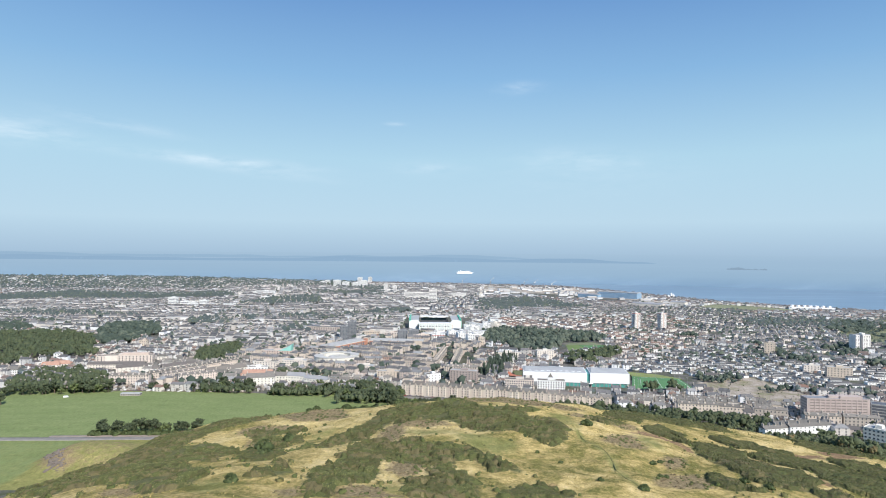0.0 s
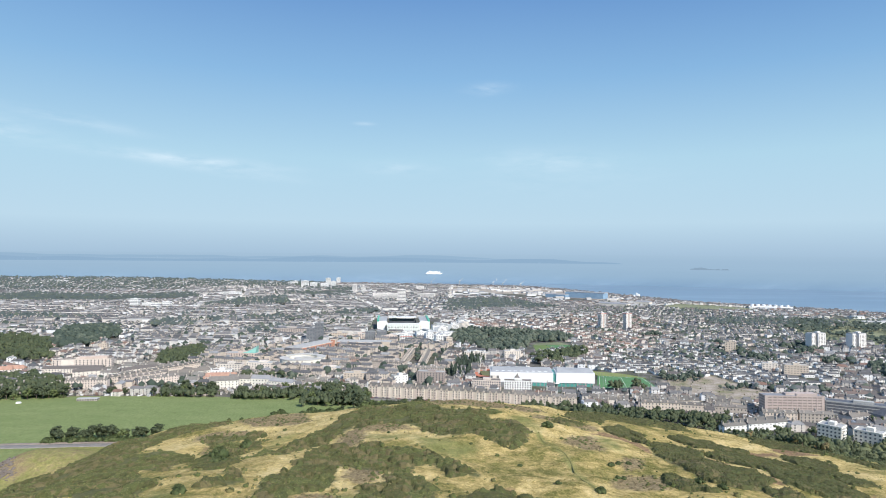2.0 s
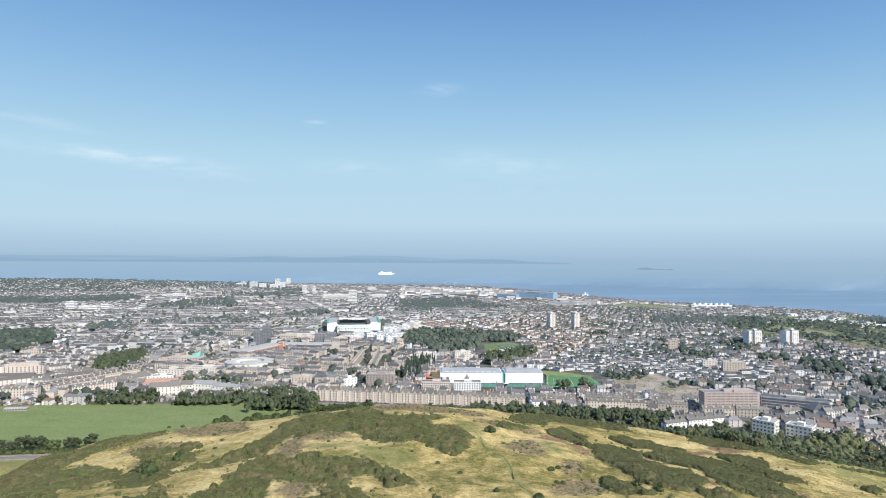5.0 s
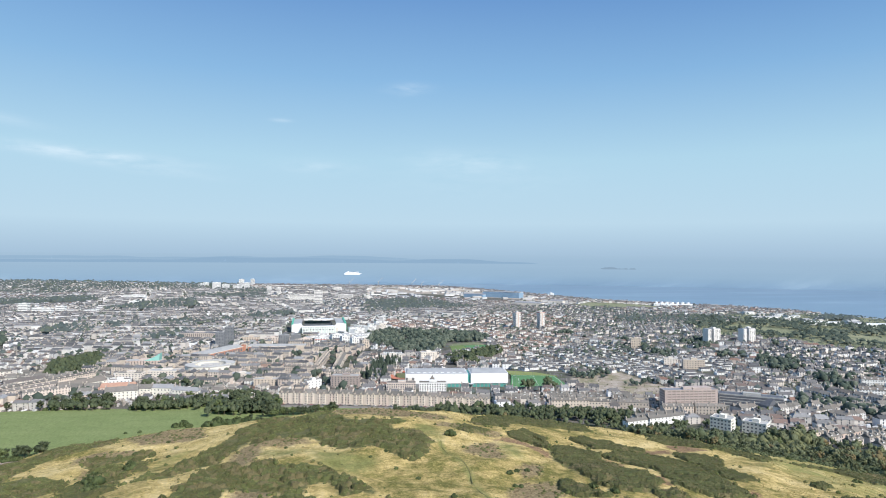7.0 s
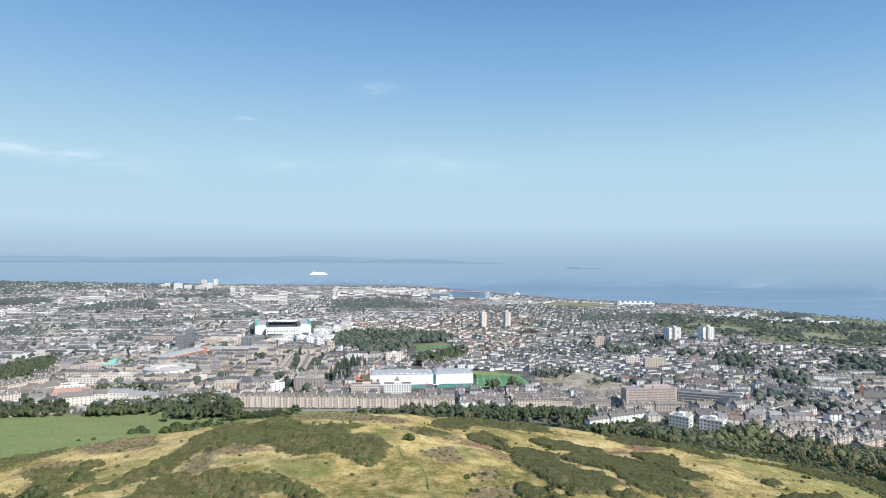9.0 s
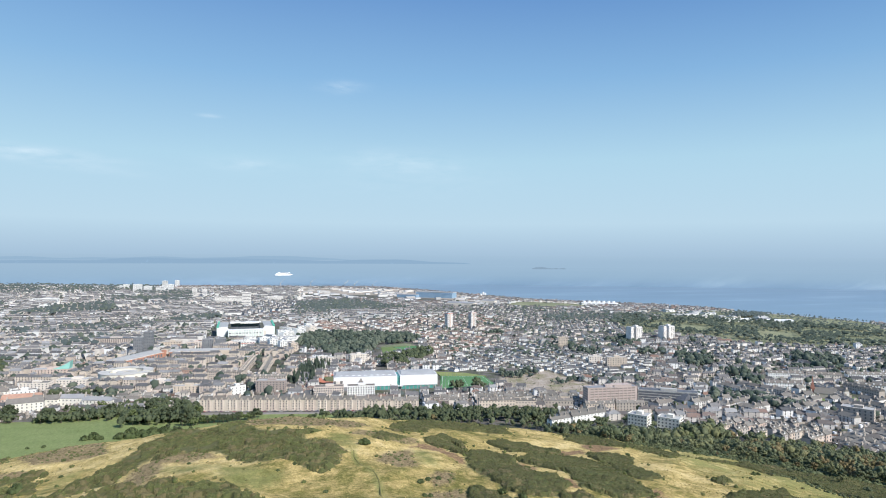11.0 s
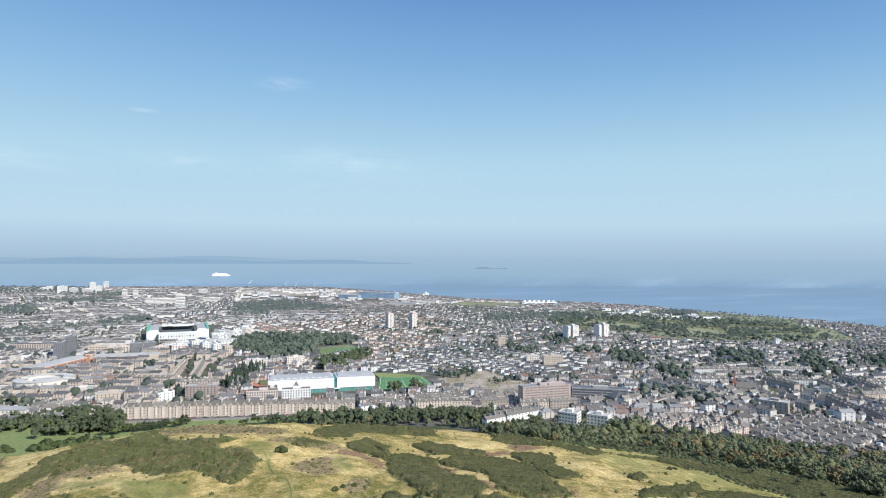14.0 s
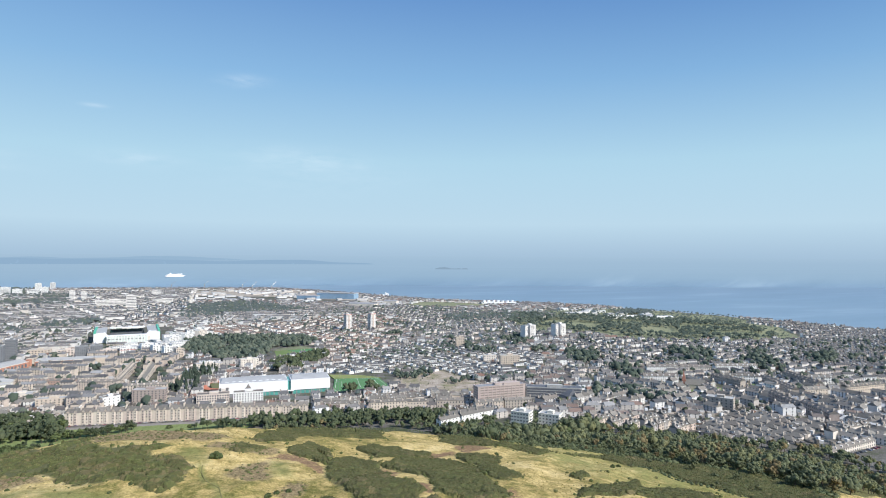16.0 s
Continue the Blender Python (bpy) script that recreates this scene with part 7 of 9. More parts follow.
        glaze(ob, 20, 11, 0, 8, 3, 5, 2, 1.3, 1.5)
    for (x, y), turn, l, w, h, rise, wall, roof, label in (
            ((-250, 918), -10, 34, 13, 10, 5.0, ivory_wall, slate, "white school wing with steep dark slate roof"),
            ((-218, 914), -14, 34, 13, 10.5, 4.5, ivory_wall, pale_roof, "white school wing with pale glazed roof"),
            ((-184, 898), -22, 40, 12, 9, 4.0, ivory_wall, pale_roof, "white school wing with pale glazed roof"),
            ((-266, 892), 10, 40, 14, 12, 5.5, ivory_wall, slate, "cream gabled hall with dark slate roof"),
            ((-342, 962), 40, 62, 13, 11, 5.0, ivory_wall, slate, "long white hall with steep dark slate roof"),
            ((-545, 1018), 4, 92, 12, 8, 4.0, cream_wall, tile_roof, "cream modern terrace with brown roof"),
            ((-282, 930), 6, 44, 14, 11, 5.0, pink_wall, orange_tile, "pink stone hall with bright orange tiled roof")):
        ob = pitched("meadow_hall", label, "building", x, y, turn, l, w, h, rise, wall, roof, 0, 2, "halls behind the meadow")
        glaze(ob, l, w, 0.5, h - 1, max(2, int(h / 3.6)), int(l / 4.5), 2, 1.4, 1.6)
    (x, y) = (-415, 811)
    ob = pitched("pavilion", "low grey-roofed sports pavilion at the meadow's edge", "pavilion", x, y, 3, 25, 8, 3, 1.0, grey_stone, flat_roof, 1.0)
    glaze(ob, 25, 8, 0, 2.8, 1, 8, 2, 2.0, 1.4)


grey_dark = surface("dark_harling", ((0.17, 0.18, 0.195), (0.23, 0.24, 0.255)), 0.15, 0.8, 0.15)
mid_town()


# the port and the shore
def port():
    for (x, y), l, w, h, a, group in (
            ((-674, 3890), 44, 26, 44, -4, ""), ((-611, 3834), 40, 24, 36, -4, ""), ((-492, 3849), 30, 22, 44, -4, ""), ((-536, 3782), 46, 26, 34, -4, ""), ((-577, 4236), 30, 22, 50, -4, ""), ((-526, 4399), 26, 22, 46, -4, ""), ((-796, 4207), 34, 22, 30, -4, ""), ((-826, 4203), 30, 22, 22, -4, ""), ((-546, 4240), 40, 22, 26, -4, "")):
        ob = block("apartment_tower", "white waterfront apartment tower", "tower block", x, y, a, l, w, h, white_wall, flat_roof, "white towers on the waterfront")
        bands(ob, l, w, 2, h - 3, max(4, int(h / 6)), 0.3)
    for (x, y), l, w, h, label in (((-305, 3268), 22, 18, 50, "pale tall tower block in the port"), ((-254, 3229), 20, 18, 46, "pale tall tower block in the port"), ((-43, 2662), 34, 16, 58, "pale slab tower beside a long low block"), ((-284, 3270), 90, 16, 20, "pale long block in the port"),
                                   ((-115, 2849), 130, 14, 30, "long pale curved slab of flats"), ((48, 3604), 46, 20, 26, "pale office building at the docks"), ((78, 2942), 70, 22, 24, "pale offices near the docks"),
                                   ((-1035, 2338), 30, 20, 36, "white tower block among tenements"), ((-981, 2318), 34, 20, 22, "white apartment block in the town"), ((-915, 2233), 26, 20, 26, "white apartment block in the town"), ((-912, 2324), 28, 20, 26, "white apartment block in the town"),
                                   ((-2887, 4080), 50, 24, 18, "white building on the western ridge"), ((-2271, 4083), 60, 24, 16, "white building on the western ridge"), ((-2719, 4017), 60, 24, 12, "white building on the western ridge"), ((-895, 3074), 100, 24, 20, "long white building in the town"), ((-766, 2629), 30, 18, 22, "white block of flats in the town")):
        ob = block("distant_block", label, "building", x, y, -4, l, w, h, white_wall if "white" in label else pale_wall_plain, flat_roof)
        bands(ob, l, w, 2, h - 3, max(3, int(h / 6)), 0.3)
    (ax, ay), (bx, by) = [(800, 3063), (957, 2933)]
    turn, l = math.degrees(math.atan2(by - ay, bx - ax)), math.hypot(bx - ax, by - ay)
    ob = pitched("dock_shed", "huge long blue steel dock shed", "shed", (ax + bx) / 2, (ay + by) / 2 + 30, turn, l, 60, 24, 5, blue_paint, blue_paint)
    part("pale_roof_strip", boxes((-l / 2, l / 2, -22, 22, 27.2, 30.5)), pale_roof, ob, "pale ridge strip")
    (x, y) = (742, 3058)
    pitched("dock_shed", "pale blue steel dock shed", "shed", x, y + 20, turn, 110, 40, 15, 4, blue_paint, pale_roof)
    (x, y) = (843, 2475)
    pitched("warehouse", "broad cream warehouse with a pale roof", "warehouse", x, y + 20, turn, 120, 50, 13, 5, cream_wall, pale_roof)
    (x, y) = (993, 2537)
    pitched("warehouse", "broad cream warehouse with a pale roof", "warehouse", x, y + 20, turn, 60, 40, 16, 5, cream_wall, pale_roof)
    (ax, ay), (bx, by) = [(1403, 2466), (1553, 2407)]
    turn, l = math.degrees(math.atan2(by - ay, bx - ax)), math.hypot(bx - ax, by - ay)
    ob = pitched("treatment_works", "long white treatment works on the shore", "works", (ax + bx) / 2, (ay + by) / 2, turn, l, 24, 9, 3, white_wall, white_clad)
    for i in range(7):
        bm = bmesh.new()
        bmesh.ops.create_cone(bm, segments=20, radius1=6.5, radius2=6.5, depth=20, cap_ends=True, matrix=Matrix.Translation((-l / 2 + 15 + i * (l - 30) / 6, 20, 8)))
        part("tank", bm, white_clad, ob, "white round tank")
    (x, y) = (1183, 3151)
    for k, (dx, h) in enumerate(((-14, 14), (0, 24), (12, 18))):
        bm = bmesh.new()
        bmesh.ops.create_cone(bm, segments=16, radius1=6, radius2=5, depth=h, cap_ends=True, matrix=Matrix.Translation((0, 0, h / 2)))
        bmesh.ops.create_cone(bm, segments=16, radius1=5, radius2=0.6, depth=3, cap_ends=True, matrix=Matrix.Translation((0, 0, h + 1.5)))
        silo = thing("silo", x + dx, y, float(land(x, y)), 0, "white round silo at the docks", "silo", "silos at the docks")
        part("body", bm, white_clad, silo)
    # dock cranes
    for px in [(134, 4202), (331, 4228), (542, 4047), (588, 3925), (685, 3816)]:
        ob = thing("dock_crane", px[0], px[1], max(0.5, float(land(*px))), 20, "slender grey dockside crane", "crane", "dock cranes")
        part("mast", boxes((-1.6, 1.6, -1.6, 1.6, 0, 34)), steel, ob)
        bm = bmesh.new()
        bmesh.ops.create_cone(bm, segments=6, radius1=1.2, radius2=0.6, depth=46, cap_ends=True, matrix=Matrix.Translation((14, 0, 44)) @ Matrix.Rotation(radians(52), 4, "Y"))
        part("jib", bm, steel, ob)


port()
for (px, py), (qx, qy) in (((1448, 1653), (1540, 1628)), ((1590, 1635), (1690, 1600))):
    pitched("warehouse", "long white shore warehouse with a pale roof", "warehouse", (px + qx) / 2, (py + qy) / 2, math.degrees(math.atan2(qy - py, qx - px)), math.hypot(qx - px, qy - py), 30, 8, 3, white_wall, white_clad, 0, 0, "shore warehouses")


def cruise_ship():
    b = radians(2.1)
    x, y = outward(np.float64(b), np.float64(4850.0))
    ob = thing("cruise_ship", float(x), float(y), float(rim(np.float64(4850.0))), 4, "large white cruise ship at anchor", "ship")
    ob.scale = (1.05, 1.0, 0.72)
    bm = bmesh.new()
    half = 66.0
    out = [(-half, -6), (-half + 6, -9), (half - 22, -9), (half, 0), (half - 22, 9), (-half + 6, 9), (-half, 6)]
    prism(bm, out, -3, 10)
    part("hull", bm, ship_white, ob)
    for i, (a, c, z0, z1) in enumerate(((-60, 48, 10, 15), (-58, 42, 15, 20), (-54, 38, 20, 25), (-30, 30, 25, 28))):
        d = part("deck", boxes((a, c, -8 + i * 0.7, 8 - i * 0.7, z0, z1)), ship_white, ob)
        part("window_band", boxes((a + 2, c - 2, -8.1 + i * 0.7, 8.1 - i * 0.7, z0 + 2.2, z0 + 3.4)), glass, d)
    part("bridge", boxes((32, 40, -9, 9, 25, 29)), ship_white, ob)
    part("funnel", boxes((-40, -30, -4, 4, 25, 35)), ship_white, ob)


cruise_ship()


# ---- long tenement rows of the eastern town ----
def long_tenement(line, h, depth, wall, label, seed, rise=3.4, inward=1):
    """One row of tenements: wall, slate roof, a stack at each party wall, and windows on both long sides."""
    (ax, ay), (bx, by) = line
    turn, l = math.degrees(math.atan2(by - ay, bx - ax)), math.hypot(bx - ax, by - ay)
    nx, ny = -math.sin(radians(turn)) * depth / 2 * inward, math.cos(radians(turn)) * depth / 2 * inward
    x, y = (ax + bx) / 2 + nx, (ay + by) / 2 + ny
    ob = pitched("tenement_row", label, "tenements", x, y, turn, l, depth, h, rise, wall, slate, 0, max(2, int(l / 11)), "long tenement rows")
    FOOT.pop()
    for i in range(int(l / 9) + 1):
        u = (i + 0.5) / (int(l / 9) + 1)
        FOOT.append((ax + (bx - ax) * u + nx, ay + (by - ay) * u + ny, 15))
    ob.location.z = min(float(land(ax, ay)), float(land(bx, by)), float(land(x, y)))
    rows = []
    floors, n = max(2, int(h / 3.2)), max(3, int(l / 3.6))
    for f in range(floors):
        for i in range(n):
            cx, z = (i + 0.5) / n * l - l / 2, 1.0 + f * h / floors
            for s in (-1, 1):
                rows.append((cx - 0.6, cx + 0.6, s * depth / 2 - 0.05, s * depth / 2 + 0.05, z, z + 1.7))
    w = part("window_panes", boxes(*rows), glass, ob)
    tagged(w, kind="stuff")
    rng = random.Random(seed)
    for i in range(int(l / 9)):
        cx = -l / 2 + 5 + i * 9 + rng.uniform(-1, 1)
        part("dormer", boxes((cx - 0.9, cx + 0.9, -depth / 2 + 0.9, -0.8, h + 0.3, h + 2.1)), wall, ob)


red_brick = surface("red_brick", ((0.42, 0.29, 0.24), (0.50, 0.36, 0.30)), 0.25, 0.85, 0.25)
DARK_ROW, PALE_ROW = "long dark sandstone tenement row with slate roof and stacks", "long pale sunlit tenement row with slate roof"
for i, (line, h, wall, label) in enumerate((
        ([(755, 532), (724, 472)], 13, brown_wall, DARK_ROW), ([(724, 468), (698, 418)], 13, brown_wall, DARK_ROW), ([(884, 639), (839, 559)], 12, grey_stone, DARK_ROW), ([(951, 653), (917, 575)], 12, grey_stone, DARK_ROW),
        ([(776, 687), (724, 580)], 11, grey_stone, DARK_ROW), ([(828, 686), (828, 632)], 11, grey_stone, DARK_ROW), ([(837, 538), (872, 530)], 12, tan_wall, PALE_ROW), ([(917, 530), (994, 524)], 12, tan_wall, PALE_ROW),
        ([(957, 612), (991, 592)], 10, white_wall, PALE_ROW), ([(728, 725), (778, 703)], 10, white_wall, PALE_ROW), ([(839, 676), (884, 645)], 11, white_wall, PALE_ROW), ([(814, 808), (863, 785)], 8, white_wall, PALE_ROW),
        ([(866, 783), (909, 756)], 8, cream_wall, PALE_ROW), ([(926, 760), (997, 733)], 8, white_wall, PALE_ROW), ([(570, 337), (646, 342)], 6, cream_wall, PALE_ROW), ([(284, 729), (330, 721)], 11, sandstone, PALE_ROW), ([(438, 724), (501, 703)], 11, sandstone, PALE_ROW), ([(394, 657), (430, 651)], 11, sandstone, PALE_ROW), ([(432, 651), (466, 643)], 10, grey_stone, PALE_ROW), ([(323, 724), (364, 713)], 9, sandstone, PALE_ROW), ([(365, 707), (398, 696)], 9, grey_stone, PALE_ROW), ([(-9, 1050), (10, 1205)], 13, sandstone, PALE_ROW), ([(30, 1190), (14, 1044)], 13, sandstone, PALE_ROW), ([(-66, 1054), (-12, 1032)], 13, sandstone, PALE_ROW),
        ([(4, 988), (56, 978)], 13, sandstone, PALE_ROW), ([(-483, 880), (-428, 886)], 14, pink_cream, PALE_ROW), ([(-388, 893), (-342, 925)], 13, pink_cream, PALE_ROW), ([(-442, 922), (-352, 1046)], 12, sandstone, PALE_ROW), ([(-418, 908), (-372, 962)], 12, pink_cream, PALE_ROW), ([(-128, 1092), (-70, 1078)], 12, red_brick, "long red brick tenement row with slate roof"))):
    long_tenement(line, h, 11 if i < 14 or i > 20 else 8.5, wall, label, 700 + i, 3.4 if i < 14 else 2.6)


# ---- the city: districts of many houses ----
HOUSE_WALLS = [(0, 1, 5, 4), (1, 2, 6, 5), (2, 3, 7, 6), (3, 0, 4, 7), (5, 6, 9), (7, 4, 8)]
HOUSE_ROOF = [(0, 1, 5, 4), (2, 3, 4, 5), (1, 2, 5), (3, 0, 4)]
BOX5 = [(4, 5, 6, 7), (0, 1, 5, 4), (1, 2, 6, 5), (2, 3, 7, 6), (3, 0, 4, 7)]
CORNERS = np.array([(-1, -1), (1, -1), (1, 1), (-1, 1)], float)


def box_verts(cx, cy, cz, hx, hy, hz):
    """Boxes (n, 8, 3) about centres of their undersides."""
    n = len(cx)
    v = np.zeros((n, 8, 3))
    for i in range(8):
        v[:, i, 0] = cx + CORNERS[i % 4, 0] * hx
        v[:, i, 1] = cy + CORNERS[i % 4, 1] * hy
        v[:, i, 2] = cz + (hz if i > 3 else 0)
    return v


def add_houses(soup, x, y, turn, length, depth, height, rise, hip, rng, chimneys=1.0, windows=0, floors=2, wall=0, roof=1, glass_slot=2, stack=3):
    """Houses with pitched roofs, chimney stacks and, where asked, windows on both long sides."""
    n = len(x)
    if not n:
        return
    z = land(x, y) - 1.0
    hl, hd, h = length / 2, depth / 2, height + 1.0
    v = np.zeros((n, 10, 3))
    v[:, :8] = box_verts(np.zeros(n), np.zeros(n), np.zeros(n), hl, hd, h)
    v[:, 8, 0], v[:, 9, 0] = -(hl - hip), hl - hip
    v[:, 8:, 2] = (h + rise * 0.97)[:, None]
    soup.add(spun(v, x, y, z, turn), HOUSE_WALLS, wall)
    o = 0.35
    r = np.zeros((n, 6, 3))
    for i in range(4):
        r[:, i, 0], r[:, i, 1], r[:, i, 2] = CORNERS[i, 0] * (hl + o * 0.4), CORNERS[i, 1] * (hd + o), h - 0.15
    r[:, 4, 0], r[:, 5, 0] = -(hl - hip), hl - hip
    r[:, 4:, 2] = (h + rise)[:, None]
    soup.add(spun(r, x, y, z, turn), HOUSE_ROOF, roof)
    for side in (-1, 1):
        sel = rng.random(n) < chimneys
        m = int(sel.sum())
        if m:
            c = box_verts(side * (hl[sel] - hip[sel] - 0.6), np.zeros(m), h[sel] + rise[sel] * 0.55, np.full(m, 0.55), np.full(m, 1.0) + depth[sel] * 0.05, rise[sel] * 0.45 + 1.9)
            soup.add(spun(c, x[sel], y[sel], z[sel], turn[sel]), BOX5, stack)
    for k in range(windows):
        u = (k + 0.5) / windows * 2 - 1
        for fl in range(floors):
            for s in (-1, 1):
                cx, cz = u * hl * 0.92, 1.0 + (fl + 0.28) * height / floors
                w, hh = np.full(n, 0.62), np.full(n, 1.75)
                yy = s * (hd + 0.04)
                q = np.stack([np.stack([cx - w, yy, cz], 1), np.stack([cx + w, yy, cz], 1), np.stack([cx + w, yy, cz + hh], 1), np.stack([cx - w, yy, cz + hh], 1)], 1)
                soup.add(spun(q, x, y, z, turn), [(0, 1, 2, 3) if s < 0 else (3, 2, 1, 0)], glass_slot)


def rows_in(poly, turn, along, across, seed, fill=0.93, wander=0.04, square=0.0):
    """Plots in rows inside an outline: x, y, each row's turn, and where streets cut."""
    rng = np.random.default_rng(seed)
    cx, cy = np.mean([p[0] for p in poly]), np.mean([p[1] for p in poly])
    a = radians(turn)
    ext = max(math.hypot(p[0] - cx, p[1] - cy) for p in poly) + 20
    us, vs = np.arange(-ext, ext, along), np.arange(-ext, ext, across)
    u, v = np.meshgrid(us, vs)
    cell = np.floor(u / (along * 6.5)) + 31 * np.floor(v / (across * 5))
    skew = np.sin(cell * 12.9898) * 43758.5
    skew = (skew - np.floor(skew)) - 0.5
    u, v = u.ravel() + rng.uniform(-0.1, 0.1, u.size) * along, v.ravel() + rng.uniform(-0.06, 0.06, u.size) * across
    t = a + wander * rng.normal(size=u.size) + 0.5 * skew.ravel() * wander * 8 + np.where(skew.ravel() > 1 - square - 0.5, 1.571, 0.0)
    x, y = cx + u * math.cos(a) - v * math.sin(a), cy + u * math.sin(a) + v * math.cos(a)
    street = (np.mod(np.floor(u / along), 7) == 3) & (rng.random(u.size) < 0.85)
    keep = inside(poly, x, y) & (rng.random(u.size) < fill) & ~street & (inland(x, y) > 25)
    for out in KEEP_CLEAR:
        keep &= ~inside(out, x, y)
    for fx, fy, fr in FOOT:
        keep &= (x - fx) ** 2 + (y - fy) ** 2 > fr * fr
    DISTRICTS.append(poly)
    keep &= (hill(x, y) < 10) | (x > 330)
    return x[keep], y[keep], t[keep], rng


DISTRICTS = []
WILLOW = [(446, 537), (478, 530), (535, 488), (549, 463), (501, 423), (490, 437), (453, 474)]
BUNGALOW_PLOT = [(530, 472), (575, 480), (629, 481), (669, 448), (681, 409), (625, 368), (581, 358), (557, 374), (513, 405)]
PARSON = [(228, 766), (330, 721), (424, 699), (439, 726), (372, 784), (294, 797), (237, 801)]
LONG_ROW = [(604, 365), (668, 365), (716, 392), (656, 390)]
HALL_PLOT = [(81, 846), (174, 859), (360, 855), (416, 987), (313, 1027), (116, 1019)]
STADIUM_PLOT = [(-113, 1564), (69, 1574), (76, 1967), (-124, 1953)]
TERRACE_PLOT = [(-61, 800), (214, 720), (228, 781), (-73, 890)]
LAWN_PLOT = [(277, 1404), (380, 1400), (336, 1256), (250, 1236)]
LOCHEND = [(97, 1558), (149, 1649), (268, 1629), (322, 1595), (385, 1551), (397, 1463), (363, 1399), (282, 1395), (225, 1227), (159, 1247), (109, 1347), (87, 1394)]
EAST_WOOD = [(1106, 2375), (1204, 2101), (1301, 2010), (1379, 1892), (1284, 1761), (1134, 1859), (1049, 1993), (1023, 2174)]
PARKLAND = [(-1184, 1395), (-1067, 1466), (-937, 1498), (-795, 1396), (-649, 1136), (-680, 1121), (-751, 1118), (-725, 996), (-711, 837)]
MID_TREES = [(-430, 1062), (-455, 1115), (-473, 1184), (-464, 1259), (-440, 1330), (-408, 1250), (-388, 1190), (-388, 1095)]
TOWN_TREES = [(-786, 1375), (-877, 1560), (-909, 1678), (-774, 1673), (-689, 1489), (-704, 1422), (-677, 1343), (-711, 1269)]
TREE_BELT = [(-2139, 2729), (-2076, 2852), (-2037, 3031), (-1880, 3194), (-1409, 3012), (-1122, 3233), (-981, 2888), (-1219, 2713), (-1297, 2569), (-1672, 2634), (-1789, 2458)]
KEEP_CLEAR = [*LAWNS, MOOR, MID_TREES, PARKLAND, TOWN_TREES, TREE_BELT, HALL_PLOT, STADIUM_PLOT, TERRACE_PLOT, LAWN_PLOT, LOCHEND, WASTE, LINKS, MEADOW, PARADE, WOOD, WOOD_LOW, SHORE_GREEN]
CITY_MATERIALS = [town_wall, town_roof, glass, grey_stone, pale_wall, tile_roof, pale_roof, white_wall, slate, sandstone, dark_roof]


def garden(poly, spacing, seed, fill, size=1.15):
    """Trees of yards and streets."""
    copse([poly], spacing, seed, "street and garden trees among the houses", size, 0, fill)


def tenement_quarter(name, poly, turn, seed, label, floors=4, along=19.0, across=25.0, windows=0, wall=0, fill=0.9, spread=1.65, roof=1, trees=0.55):
    across *= spread
    x, y, t, rng = rows_in(poly, turn, along, across, seed, fill, square=0.3)
    n = len(x)
    s = Soup()
    # a terrace keeps its height from house to house
    a = radians(turn)
    run = np.floor((y * math.cos(a) - x * math.sin(a)) / across + 0.5) * 7.31 + np.floor((x * math.cos(a) + y * math.sin(a)) / (along * 7)) * 3.77
    level = np.sin(run * 12.9898) * 43758.5
    h = 3.1 * floors * (0.78 + 0.34 * (level - np.floor(level)) + rng.uniform(-0.04, 0.04, n))
    add_houses(s, x, y, t, np.full(n, along * 0.99), rng.uniform(9.0, 11.0, n), h, rng.uniform(2.8, 3.6, n), np.zeros(n), rng, 0.9, windows, floors, wall, roof)
    # some plots hold a wing at right angles behind the row
    for share, size, mat_wall, mat_roof, low in ((0.30, (12, 17), wall, roof, 0.8), (0.22, (14, 30), 4, 6, 0.55), (0.25, (10, 16), 4, 5, 0.6)):
        sel = rng.random(n) < share
        m = int(sel.sum())
        add_houses(s, x[sel] + rng.uniform(-9, 9, m), y[sel] + across * rng.uniform(0.3, 0.65, m), t[sel] + 1.571 * (rng.random(m) < 0.5), rng.uniform(*size, m), rng.uniform(7, 10, m), h[sel] * rng.uniform(low - 0.2, low + 0.2, m), rng.uniform(1.6, 3.2, m), np.zeros(m), rng, 0.4, 0, 3, mat_wall, mat_roof)
    garden(poly, across * 0.42, seed + 500, trees, 1.25 if trees > 0.5 else 0.8)
    s.build(name, CITY_MATERIALS, label, "buildings")


def suburb(name, poly, turn, seed, label, along=17.0, across=25.0, fill=0.86, floors=2, wall=4, roof=5, length=(9, 14), hips=0.6, windows=2, lift=1.0, pitch=(2.4, 3.4)):
    x, y, t, rng = rows_in(poly, turn, along, across, seed, fill, 0.09)
    n = len(x)
    s = Soup()
    d = rng.uniform(7.5, 9.5, n)
    l = rng.uniform(*length, n)
    add_houses(s, x, y, t + (rng.random(n) < 0.15) * 1.571, l, d, 2.9 * floors * lift * rng.uniform(0.9, 1.15, n), rng.uniform(*pitch, n), np.where(rng.random(n) < hips, d * 0.45, 0), rng, 0.5, windows, floors, wall, roof)
    s.build(name, CITY_MATERIALS, label, "houses")


def sheds(name, poly, turn, seed, label, along=75.0, across=60.0, fill=0.6, tall=(6, 11)):
    x, y, t, rng = rows_in(poly, turn, along, across, seed, fill, 0.05)
    n = len(x)
    s = Soup()
    add_houses(s, x, y, t, rng.uniform(18, 62, n), rng.uniform(14, 30, n), rng.uniform(*tall, n) * 0.8, rng.uniform(1.5, 3.0, n), np.zeros(n), rng, 0.0, 0, 1, 0, 6)
    s.build(name, CITY_MATERIALS, label, "industrial sheds")


